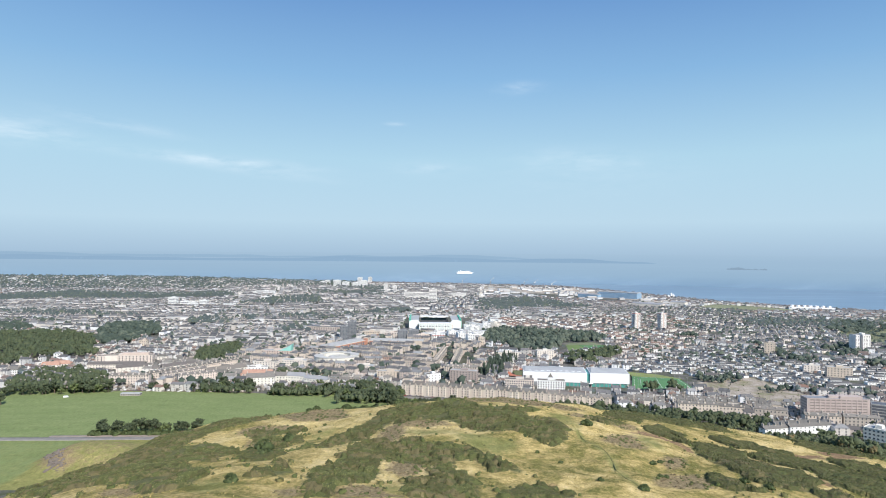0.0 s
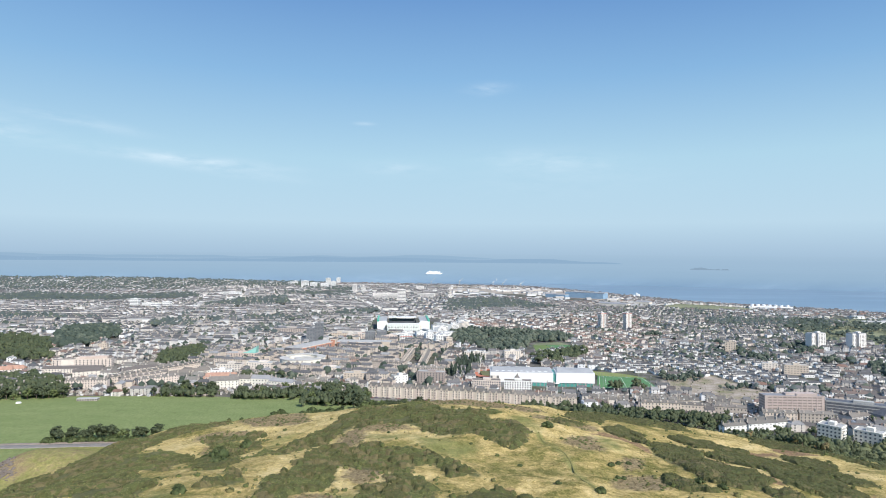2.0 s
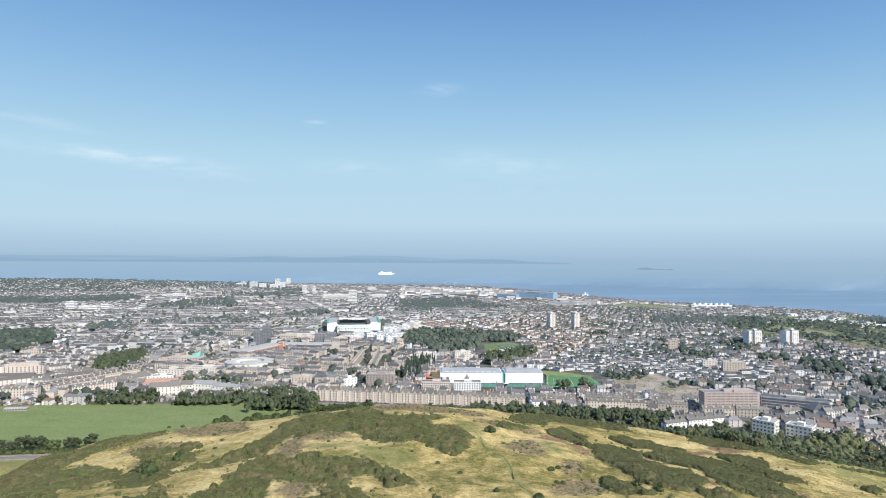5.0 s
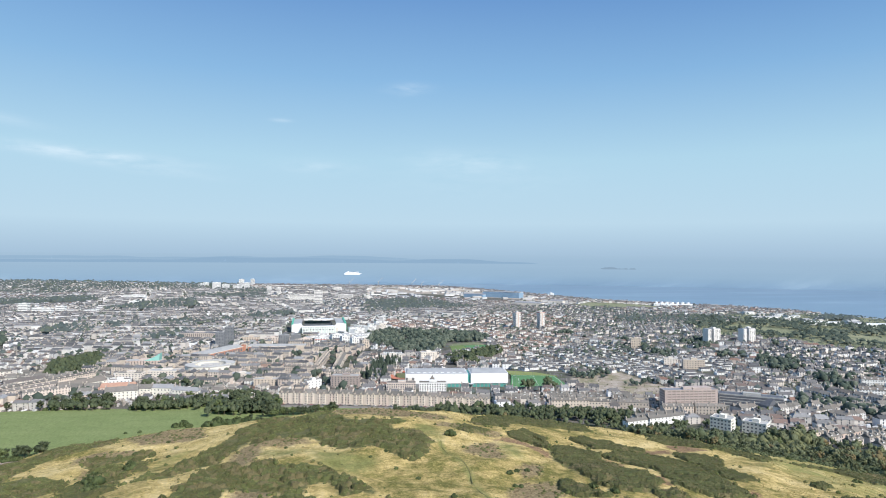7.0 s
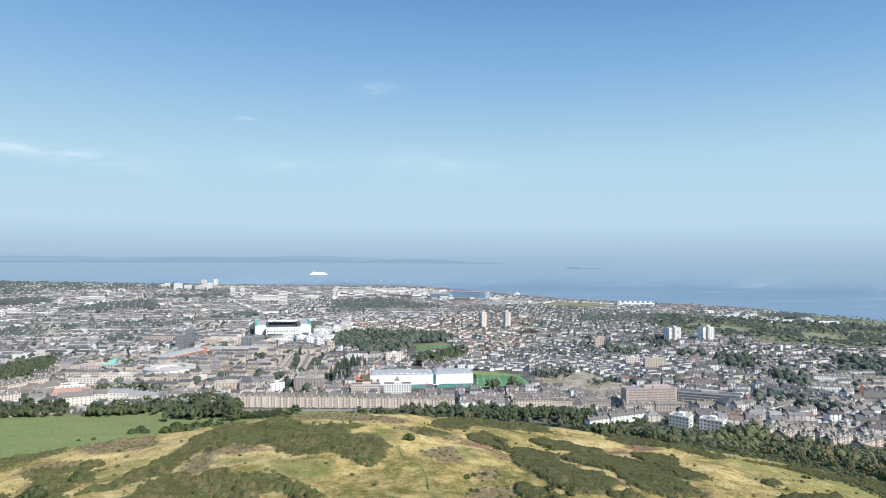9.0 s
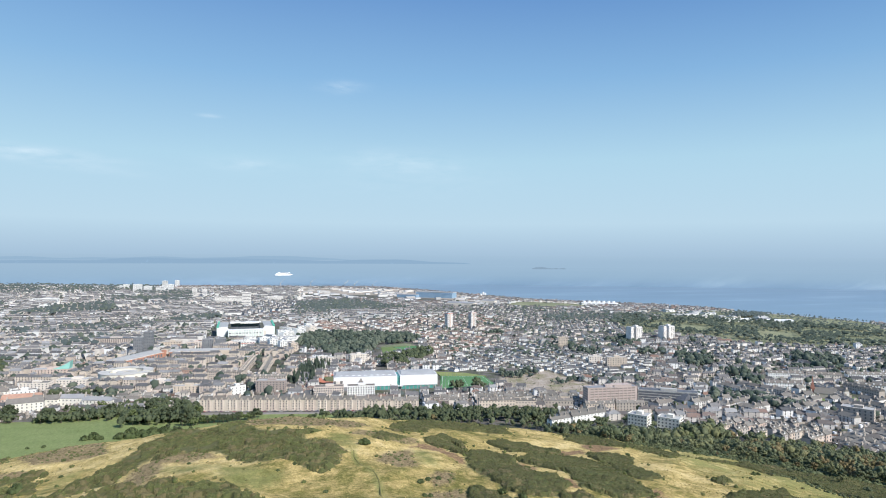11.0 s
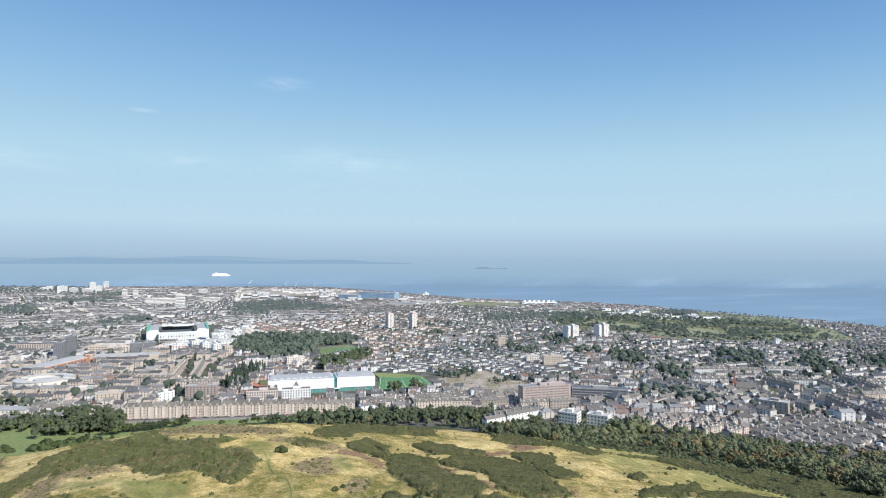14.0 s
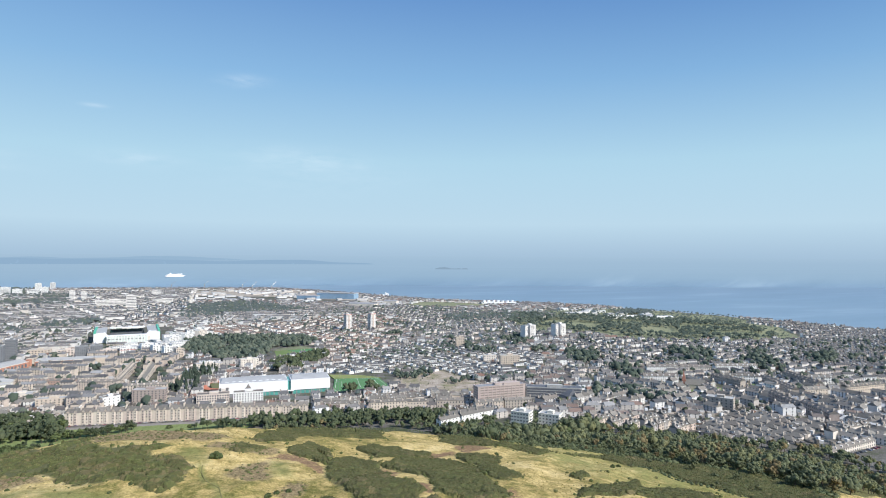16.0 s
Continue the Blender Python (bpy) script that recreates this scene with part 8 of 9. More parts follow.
def slabs(name, poly, turn, seed, label, along=46.0, across=48.0, fill=0.5, floors=(3, 6), wall=4, roof=6):
    x, y, t, rng = rows_in(poly, turn, along, across, seed, fill, 0.06)
    n = len(x)
    s = Soup()
    add_houses(s, x, y, t + (rng.random(n) < 0.3) * 1.571, rng.uniform(18, 40, n), rng.uniform(10, 14, n), 3.0 * rng.uniform(*floors, n), rng.uniform(0.3, 1.0, n), np.full(n, 1.0), rng, 0.0, 8, 4, wall, roof)
    s.build(name, CITY_MATERIALS, label, "apartment blocks")


def copse(polys, spacing, seed, label, size=1.0, rough=0, fill=1.0, pale=0.2, open_ground=()):
    pts = scatter(polys, spacing, seed)
    rng = np.random.default_rng(seed + 1)
    clear = np.ones(len(pts), bool)
    for fx, fy, fr in FOOT:
        clear &= (pts[:, 0] - fx) ** 2 + (pts[:, 1] - fy) ** 2 > (fr * 0.8) ** 2
    for poly in open_ground:
        clear &= ~inside(poly, pts[:, 0], pts[:, 1])
    keep = clear & (inland(pts[:, 0], pts[:, 1]) > 20) & (rng.random(len(pts)) < fill) & ((hill(pts[:, 0], pts[:, 1]) < 14) | (pts[:, 0] > 300))
    if rough >= 14:
        wood_soup(pts[keep], seed + 2, "copse", label, size * 1.1, (leaf_dark, leaf_shade, leaf_dark), 30 if pts[:, 1].mean() < 760 else 15, 5)
    else:
        tree_dots(pts[keep], seed + 2, label, size, rough, pale)


def tree_dots(pts, seed, label, size, rough, pale=0.2):
    rng = np.random.default_rng(seed)
    s = Soup()
    # trees come in knots, with bare stretches between
    if not rough:
        knot = np.sin(pts[:, 0] * 0.021 + 3 * np.sin(pts[:, 1] * 0.006 + seed)) * np.sin(pts[:, 1] * 0.013 + seed)
        pts = pts[knot + rng.uniform(-0.75, 0.75, len(pts)) > -0.4]
    close = np.hypot(pts[:, 0], pts[:, 1]) < 850
    if close.sum() > 5 and rough < 14:
        wood_soup(pts[close], seed + 9, "copse", label, size, (leaf_dark, leaf_shade, leaf_wood), 18, 4)
        pts = pts[~close]
    n = len(pts)
    if not n:
        return
    v, f = GEM if np.hypot(pts[:, 0], pts[:, 1]).mean() > 1850 else DOME
    z = land(pts[:, 0], pts[:, 1])
    h = rng.uniform(6, 13.5, n) * size
    if rough and pts[:, 1].mean() < 1900:
        c = np.array([(math.cos(k * 1.571), math.sin(k * 1.571)) for k in range(4)])
        stem = np.zeros((n, 8, 3))
        stem[:, :4, :2], stem[:, 4:, :2] = c * 0.35, c * 0.15
        stem[:, :4, 2], stem[:, 4:, 2] = -0.5, h[:, None] * 0.5
        s.add(spun(stem, pts[:, 0], pts[:, 1], z, np.zeros(n)), [(0, 1, 5, 4), (1, 2, 6, 5), (2, 3, 7, 6), (3, 0, 4, 7)], 2)
    light = rng.random(n) < pale
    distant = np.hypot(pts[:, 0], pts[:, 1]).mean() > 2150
    for slot, sel in ((0, ~light), (1, light)):
        m = int(sel.sum())
        if not m:
            continue
        p, hh, zz = pts[sel], h[sel], z[sel]
        for k in range(1 if distant else 3 if rough else 1 if pts[:, 1].mean() > 1500 else 2):
            r = hh * (rng.uniform(0.24, 0.42, m) if (rough and not distant) or pts[:, 1].mean() <= 1500 else rng.uniform(0.36, 0.52, m))
            shape = v[None] * (1 + rng.uniform(-0.3, 0.3, (m, len(v), 1))) * r[:, None, None]
            off = rng.uniform(-0.24, 0.24, (m, 2)) * hh[:, None]
            s.add(spun(shape, p[:, 0] + off[:, 0], p[:, 1] + off[:, 1], zz + hh * rng.uniform(0.36, 0.70, m), rng.uniform(0, 6, m)), f, slot)
        for k in range(rough):
            d = rng.normal(size=(m, 3)) + [0, 0, 0.4]
            d /= np.linalg.norm(d, axis=1)[:, None]
            ctr = (d * [0.42, 0.42, 0.40] * rng.uniform(0.85, 1.1, m)[:, None] + [0, 0, 0.56]) * hh[:, None]
            q = sprigs_at(rng, ctr, d, hh * rng.uniform(0.05, 0.10, m), 0.6)
            s.add(spun(q, p[:, 0], p[:, 1], zz, np.zeros(m)), SPRIG, slot)
    # distant and pale crowns take the leaf colours with haze mixed in
    s.build("copse", [(hazed_leaf if distant else mid_leaf) if rough < 10 else leaf_dark, hazed_leaf_pale if rough < 10 else leaf_wood, bark], label, "trees", True)


OLD = "rows of old sandstone tenements with slate roofs"
VILLA = "pale rendered houses with tiled roofs among gardens"
# far west shore
suburb("west_villas", [(-3900, 3250), (-1300, 3500), (-650, 3900), (-650, 4630), (-3900, 4670)], 8, 101, VILLA, 26, 38, 0.6, 2, 0, 1, (12, 24), windows=0)
copse([[(-3900, 3250), (-1300, 3500), (-650, 3900), (-650, 4630), (-3900, 4670)]], 20, 102, "leafy gardens of the western suburb", 1.55, 0, 0.95)
copse([TREE_BELT], 15, 103, "long dark belt of trees across the town", 1.4, 2)
tenement_quarter("west_tenements", [(-2217, 2612), (-1338, 2700), (-860, 2547), (-697, 1958), (-528, 1411), (-691, 1422), (-896, 1523), (-1422, 1733), (-1409, 1660)], 4, 104, OLD, 4, 22, 26)
tenement_quarter("new_tenements", [(-630, 1404), (-652, 1786), (-774, 2292), (-396, 2325), (-118, 2003), (-101, 1607), (-226, 1329), (-439, 1301), (-545, 1295)], -9, 105, OLD, 4, 20, 25)
slabs("west_blocks", [(-1811, 2488), (-840, 2488), (-662, 1961), (-1442, 1981)], 5, 106, "pale modern apartment blocks among tenements", 90, 80, 0.35)
# the port and its town
tenement_quarter("port_town", [(-1410, 3957), (256, 4171), (147, 2373), (-126, 2150), (-815, 2288)], 14, 107, "dense port town of stone tenements", 4, 24, 28)
sheds("port_sheds", [(-1347, 4099), (-337, 4328), (252, 4092), (802, 3816), (1040, 3233), (1044, 2836), (794, 2700), (464, 3001), (133, 3092), (-915, 3473)], 12, 108, "pale warehouse sheds near the docks", 85, 62, 0.62)
slabs("port_blocks", [(-1329, 3935), (280, 3951), (203, 2856), (-950, 2813)], 20, 109, "pale apartment blocks of the port", 80, 80, 0.4)
copse([[(-799, 2401), (-792, 2721), (-616, 2968), (-495, 2519), (-629, 2388)], [(-704, 3391), (-311, 3231), (-285, 2963), (-643, 3097)]], 14, 110, "dark wooded park in the port town", 1.7, 2)
copse([[(114, 2371), (169, 2744), (364, 2873), (487, 2809), (513, 2550), (591, 2385), (489, 2322), (250, 2303)]], 13, 111, "dark belt of trees in the northern town", 1.4, 2)
tenement_quarter("links_tenements", [(98, 2265), (586, 2281), (536, 2013), (208, 1914), (107, 2019)], -20, 112, OLD, 4, 20, 25)
# the middle ground west of the stadium
tenement_quarter("abbey_tenements", [(-453, 1275), (-271, 1309), (-182, 1369), (-90, 1547), (89, 1424), (75, 1116), (52, 886), (-52, 896), (-73, 957), (-197, 952), (-260, 989), (-390, 1095)], -14, 113, "pink and grey sandstone tenements", 4, 18, 24, 4, wall=9)
tenement_quarter("canongate_rows", [(-462, 860), (-366, 870), (-272, 881), (-290, 937), (-400, 951), (-501, 926)], 6, 114, "low rows of pink sandstone houses with chimneys", 3, 16, 19, 4, wall=9)
suburb("gate_houses", [(-589, 1087), (-408, 1147), (-85, 1109), (-70, 921), (-255, 880), (-405, 963), (-530, 978)], -6, 115, "white and cream modern houses", 16, 20, 0.72, 2, 4, 8, (10, 18), 0.1)
copse([PARKLAND], 11.0, 116, "thick dark green parkland trees", 1.45, 16, 0.95, 0.08)
copse([MID_TREES, [(-262, 952), (-262, 972), (-196, 970), (-196, 952)]], 8.5, 180, "thick dark trees between the tenements", 1.25, 14)
copse([TOWN_TREES, [(-1306, 1667), (-1207, 1748), (-1049, 1551), (-1084, 1489)], [(-1176, 1750), (-948, 1691), (-895, 1624), (-1095, 1652)]], 10, 117, "dark trees between the tenements", 1.3, 6)
copse([[(-424, 1160), (-393, 1197), (-349, 1097), (-373, 1049)], [(-274, 1042), (-210, 1017), (-131, 994), (-152, 901), (-193, 934)], [(-447, 1063), (-390, 1095), (-369, 1038), (-415, 1008)], [(-146, 1106), (-121, 1108), (-114, 1048), (-138, 1047)]], 10, 118, "garden trees between houses", 0.9, 6, 0.7)
slabs("stadium_flats", [(-71, 1596), (-35, 1638), (109, 1760), (174, 1843), (158, 1663), (90, 1445), (22, 1380), (-51, 1438)], 24, 119, "white modern apartment blocks by the stadium", 34, 30, 0.85, (3, 5), 7, 6)
def conifers(pts, seed, label):
    """Dark conifers: a stem and ragged skirts of branches, narrowing to the tip."""
    rng = np.random.default_rng(seed)
    soup, n = Soup(), len(pts)
    z, h = land(pts[:, 0], pts[:, 1]), rng.uniform(13, 21, len(pts))
    c = np.array([(math.cos(k * 1.571), math.sin(k * 1.571)) for k in range(4)])
    stem = np.zeros((n, 8, 3))
    stem[:, :4, :2], stem[:, 4:, :2] = c * 0.35, c * 0.1
    stem[:, :4, 2], stem[:, 4:, 2] = -0.5, h[:, None] * 0.8
    soup.add(spun(stem, pts[:, 0], pts[:, 1], z, np.zeros(n)), [(0, 1, 5, 4), (1, 2, 6, 5), (2, 3, 7, 6), (3, 0, 4, 7)], 1)
    ring = np.array([(math.cos(k * 0.6981), math.sin(k * 0.6981)) for k in range(9)])
    for j in range(6):
        skirt = np.zeros((n, 10, 3))
        reach = h[:, None] * (0.21 - 0.03 * j) * rng.uniform(0.7, 1.25, (n, 9))
        skirt[:, :9, :2] = ring[None] * reach[:, :, None]
        skirt[:, :9, 2] = h[:, None] * (0.12 + 0.135 * j + rng.uniform(-0.03, 0.03, (n, 9)))
        skirt[:, 9, 2] = h * (0.42 + 0.117 * j)
        soup.add(spun(skirt, pts[:, 0], pts[:, 1], z, rng.uniform(0, 6, n)), [(k, (k + 1) % 9, 9) for k in range(9)], 0)
    soup.build("conifers", [conifer_leaf, bark], label, "trees")


conifers(scatter([[(62, 985), (88, 1090), (104, 1140), (142, 1140), (130, 1105), (112, 1060), (96, 960)]], 8.0, 160), 161, "tall dark conifers beside the running track")
# east of the stadium
copse([LOCHEND], 10.5, 120, "green wooded park with mixed trees", 1.1, 8, 0.9, 0.5)
copse([[(289, 1208), (364, 1273), (353, 1196), (312, 1127), (272, 1112)], [(241, 1191), (282, 1179), (278, 1075), (221, 1091)]], 10, 121, "tall dark trees by the sports ground", 1.6, 14)
suburb("restalrig", [(172, 1912), (399, 1892), (651, 2021), (782, 1884), (641, 1476), (365, 1129), (343, 1181), (387, 1400), (317, 1570), (178, 1637)], 12, 122, VILLA, 25, 30, 0.86, 2, 4, 5, (15, 24), 0.7, 3)
suburb("craigentinny", [(467, 2321), (1003, 2656), (1048, 2318), (1306, 1792), (1004, 1376), (742, 1145), (641, 1476), (812, 1957), (631, 2143)], 14, 123, VILLA, 24, 29, 0.84, 2, 4, 10, (14, 22), 0.7, 3)
copse([[(467, 2321), (979, 2593), (1048, 2318), (1284, 1761), (839, 1149), (333, 1127), (404, 1462)]], 15, 124, "garden trees scattered through the suburb", 1.05, 0, 0.42)
copse([EAST_WOOD, [(871, 2305), (1057, 2247), (1002, 2150), (836, 2159)]], 16, 125, "dark belt of trees near the shore", 1.0, 2, 0.6)
suburb("lochend_terraces", [(329, 1096), (588, 1354), (722, 1112), (793, 1086), (647, 885), (534, 871), (511, 888), (489, 959), (415, 974), (324, 1001)], 8, 126, "white cottages in rows with grey slate roofs", 23, 20, 0.95, 1, 7, 10, (13, 22), 0.35, 4, 1.35, (1.6, 2.4))
copse([[(333, 1127), (618, 1393), (742, 1145), (539, 880), (489, 959), (415, 974)]], 18, 127, "garden trees between cottage rows", 0.65, 0, 0.3)
copse([[(401, 974), (461, 996), (484, 968), (444, 921), (391, 927)], [(451, 868), (516, 897), (522, 879), (454, 843)], [(536, 889), (611, 866), (593, 840), (518, 845)], [(527, 887), (616, 837), (635, 801), (514, 844)]], 10, 128, "dark scrubby trees round waste ground", 0.8, 6)
copse([[(926, 1410), (858, 1235), (765, 1146), (789, 1216)], [(704, 1290), (710, 1143), (653, 1068), (652, 1174)]], 12, 129, "dark garden trees by the tower blocks", 1.0, 6)
sheds("shore_works", [(1488, 2101), (1799, 1818), (1605, 1631), (1382, 1805)], 5, 130, "pale industrial sheds along the shore", 70, 60, 0.6)
sheds("east_sheds", [(917, 2852), (1111, 2459), (1014, 2267), (805, 2431)], -15, 131, "white warehouse sheds near the shore", 70, 60, 0.7)
# east under the hill
copse([[(72, 739), (126, 740), (159, 747), (217, 736), (304, 694), (354, 655), (385, 615), (377, 601), (288, 653), (160, 710)]], 7.5, 133, "leafy trees along the foot of the hill", 1.2, 18)
tenement_quarter("meadow_rows", [(425, 650), (509, 632), (594, 538), (617, 501), (673, 614), (556, 695), (469, 703)], 16, 134, "grey stone terraces with dormers and chimneys", 3, 13, 17, 3, roof=8, trees=0.3)
tenement_quarter("portobello_road", [(647, 747), (781, 730), (834, 609), (963, 512), (805, 420), (754, 445), (643, 470), (586, 489), (649, 631)], -80, 137, "long sandstone tenement blocks with dark slate roofs", 3, 18, 24, 4, 0, 0.75, roof=8, trees=0.3)
sheds("road_sheds", [(799, 573), (968, 509), (785, 409), (754, 445)], -50, 138, "low white workshops and yards", 48, 44, 0.45, (4, 7))
suburb("northfield_blocks", [(697, 884), (931, 877), (1101, 789), (1202, 637), (1013, 533), (834, 609), (781, 730), (635, 801)], -4, 139, "cream and white harled flats with grey roofs", 27, 34, 0.85, 2, 4, 10, (17, 25), 0.6, 5)
suburb("duddingston_houses", [(935, 1205), (1135, 1172), (1235, 1051), (1384, 940), (1139, 770), (931, 877), (708, 900)], 4, 140, VILLA, 17, 26, 0.82, 2, 4, 10, (9, 18), 0.5)
sheds("lower_works", [(651, 379), (708, 367), (785, 409), (738, 423), (681, 401)], -80, 136, "low pale workshops beside a yard", 26, 22, 0.5, (4, 7))
suburb("lower_houses", [(675, 397), (621, 358), (660, 341), (796, 415), (745, 427)], -78, 135, "grey stone houses with slate roofs", 12, 19, 0.8, 2, 0, 8, (10, 14), 0.2, 3)
suburb("mountcastle", [(1502, 1054), (2021, 1084), (1202, 637), (1108, 748)], -28, 141, "small grey-roofed bungalows in close rows", 13, 22, 0.95, 1, 4, 10, (8, 12), 0.8)
suburb("shore_houses", [(1868, 1487), (1959, 1342), (2163, 1161), (1896, 1016), (1575, 1043), (1607, 1199)], -10, 142, VILLA, 16, 24, 0.9, 2, 4, 10, (8, 14), 0.6)
copse([[(935, 1205), (1384, 940), (1858, 995), (1013, 533), (797, 722), (697, 884)]], 17, 143, "garden trees through the eastern suburb", 0.95, 0, 0.5)
copse([[(1868, 1487), (1959, 1342), (2163, 1161), (1242, 659), (1139, 770), (1502, 1054)]], 15, 152, "dark garden trees between bungalows", 0.75, 0, 0.5)
copse([[(-1501, 2062), (-1196, 2000), (-943, 1904), (-893, 1803), (-1152, 1869), (-1388, 1907)], [(-447, 1587), (-344, 1658), (-272, 1597), (-257, 1515), (-390, 1484)], [(-609, 1856), (-474, 1937), (-265, 1992), (-250, 1882), (-440, 1801), (-568, 1730)], [(-750, 1780), (-676, 1851), (-604, 1789), (-585, 1643), (-674, 1638)], [(-259, 2095), (-131, 2220), (-103, 2085), (-224, 1956)], [(119, 2266), (255, 2355), (249, 2204), (130, 2104)], [(-849, 4485), (-353, 3669), (-290, 3333), (-620, 3634)]], 12, 150, "dark tree belts between the terraces", 1.6, 2)
copse([[(591, 690), (657, 684), (649, 631), (585, 636)], [(1048, 993), (1103, 921), (1037, 864), (986, 916)], [(823, 1054), (862, 992), (805, 924), (760, 960)], [(866, 596), (892, 563), (862, 543), (831, 563)], [(961, 557), (1007, 536), (975, 519), (933, 533)], [(615, 648), (639, 590), (613, 565), (587, 606)]], 9, 151, "dark trees in yards and gardens", 1.15, 6)
for i, (x, y) in enumerate(((753, 790), (971, 861), (1086, 804), (1040, 741), (938, 768), (921, 847), (884, 1313), (791, 845), (978, 974), (978, 843), (795, 1093), (840, 1290), (1010, 1235), (690, 1340), (600, 1500))):
    r = 11 + 5 * (i % 4)
    copse([[(x + r * 1.5 * math.cos(a), y + r * math.sin(a)) for a in (0.3, 1.2, 2.4, 3.5, 4.6, 5.5)]], 10.5, 900 + 3 * i, "dark clump of trees in the suburb", 1.15, 6)
copse([[(1204, 919), (1207, 868), (1080, 761), (1015, 758)], [(1296, 835), (1308, 789), (1183, 712), (1127, 717)], [(734, 795), (788, 801), (748, 745), (686, 728)]], 10, 144, "dark clump of trees among houses", 1.1, 8)
FAIRWAYS = [[(1122, 1563), (1194, 1655), (1251, 1668), (1240, 1595), (1187, 1534), (1139, 1533)], [(1179, 1523), (1247, 1595), (1288, 1554), (1254, 1444), (1195, 1388), (1161, 1414)],
            [(1225, 1269), (1310, 1349), (1383, 1371), (1420, 1330), (1290, 1180), (1237, 1216)], [(1300, 1480), (1400, 1560), (1480, 1500), (1380, 1420)], [(1420, 1330), (1560, 1420), (1700, 1330), (1560, 1240)], [(1330, 1150), (1500, 1230), (1600, 1150), (1450, 1080)]]
copse([[(1047, 1663), (1262, 1940), (1333, 1797), (1437, 1752), (1434, 1660), (1529, 1625), (1700, 1541), (1760, 1380), (1560, 1090), (1340, 1030), (1170, 1150), (1137, 1319), (1085, 1346), (1070, 1500)]], 12, 145, "thick tree belts round the golf course", 1.3, 2, 0.62, 0.2, FAIRWAYS)
copse([[(952, 1948), (1334, 1878), (1210, 1697), (901, 1754)], [(1705, 1939), (1910, 1965), (1788, 1792), (1614, 1770)]], 13, 146, "dark shore trees", 1.2, 2)
suburb("leith_links", [(240, 2682), (756, 2573), (829, 2251), (549, 2138), (198, 2200)], -14, 147, "grey terraces and pale houses", 15, 22, 0.85, 2, 0, 1, (12, 15), 0.1, windows=0)

TOWN = [(-1000, 720), (-250, 860), (120, 720), (330, 560), (480, 490), (640, 390), (900, 330), (1300, 300), (2150, 900), (1950, 2250), (1320, 2900), (1120, 3500), (800, 4150), (-600, 4600), (-3600, 4600), (-1300, 1300)]


def fill_gaps():
    """Houses and trees wherever no district has been laid out."""
    taken = [*DISTRICTS, WILLOW, BUNGALOW_PLOT, PARSON, LONG_ROW, SHORE_STRIP]
    for seed, turn, along, across, floors, wall, roof, far in ((601, -25, 15, 27, 2, 4, 5, 1), (602, -10, 20, 34, 3, 0, 1, 1)):
        x, y, t, rng = rows_in(TOWN, turn, along, across, seed, 0.55, 0.1)
        keep = np.ones(len(x), bool)
        for poly in taken:
            keep &= ~inside(poly, x, y)
        keep &= ~((x > -120) & (x < 400) & (y < 812 - 0.274 * (x + 55)))
        x, y, t = x[keep], y[keep], t[keep]
        n = len(x)
        s = Soup()
        d = rng.uniform(8, 10, n)
        l, h, rise, hip = rng.uniform(9, 19, n), 2.9 * floors * rng.uniform(0.8, 1.2, n), rng.uniform(2.4, 3.6, n), np.where(rng.random(n) < 0.4, d * 0.4, 0)
        for sel, panes in ((y < 1500, 2), (y >= 1500, 0)):
            add_houses(s, x[sel], y[sel], t[sel], l[sel], d[sel], h[sel], rise[sel], hip[sel], rng, 0.6 if panes else 0.0, panes, floors, wall, roof)
        s.build("mixed_houses", CITY_MATERIALS, "mixed stone and rendered houses between the streets", "houses")
    pts = scatter([TOWN], 21, 603)
    rng = np.random.default_rng(604)
    keep = rng.random(len(pts)) < 0.6
    for poly in taken + KEEP_CLEAR:
        keep &= ~inside(poly, pts[:, 0], pts[:, 1])
    for fx, fy, fr in FOOT:
        keep &= (pts[:, 0] - fx) ** 2 + (pts[:, 1] - fy) ** 2 > fr * fr
    tree_dots(pts[keep], 605, "trees between the streets", 1.0, 0)


fill_gaps()


def yards(name, poly, spacing, seed, label, fill=0.8):
    """Sheds, back extensions, garden walls and vans between the houses."""
    pts = scatter([poly], spacing, seed)
    rng = np.random.default_rng(seed + 1)
    keep = (rng.random(len(pts)) < fill) & (hill(pts[:, 0], pts[:, 1]) < 14) | (pts[:, 0] > 330) & (rng.random(len(pts)) < fill)
    for out in KEEP_CLEAR:
        keep &= ~inside(out, pts[:, 0], pts[:, 1])
    pts = pts[keep]
    n = len(pts)
    s = Soup()
    shape = rng.random(n)
    l = np.where(shape < 0.4, rng.uniform(2, 4.5, n), np.where(shape < 0.75, rng.uniform(5, 14, n), rng.uniform(3.5, 5.5, n)))
    w = np.where(shape < 0.4, rng.uniform(2, 4, n), np.where(shape < 0.75, 0.5, 1.9))
    h = np.where(shape < 0.4, rng.uniform(2.2, 4.5, n), np.where(shape < 0.75, rng.uniform(1.2, 2.2, n), rng.uniform(1.3, 2.2, n)))
    v = box_verts(np.zeros(n), np.zeros(n), np.full(n, -0.6), l / 2, w / 2, h + 0.6)
    turn = radians(-20) + rng.integers(0, 2, n) * 1.571 + rng.normal(0, 0.2, n)
    place = spun(v, pts[:, 0], pts[:, 1], land(pts[:, 0], pts[:, 1]), turn)
    for k, share in enumerate(((0, 0.3), (0.3, 0.55), (0.55, 0.8), (0.8, 1.01))):
        pick = rng.random(n)
        sel = (shape * 7919 % 1 >= share[0]) & (shape * 7919 % 1 < share[1])
        s.add(place[sel], BOX5, k)
    s.build(name, [town_wall, grey_stone, slate, tile_roof], label, "yard clutter")


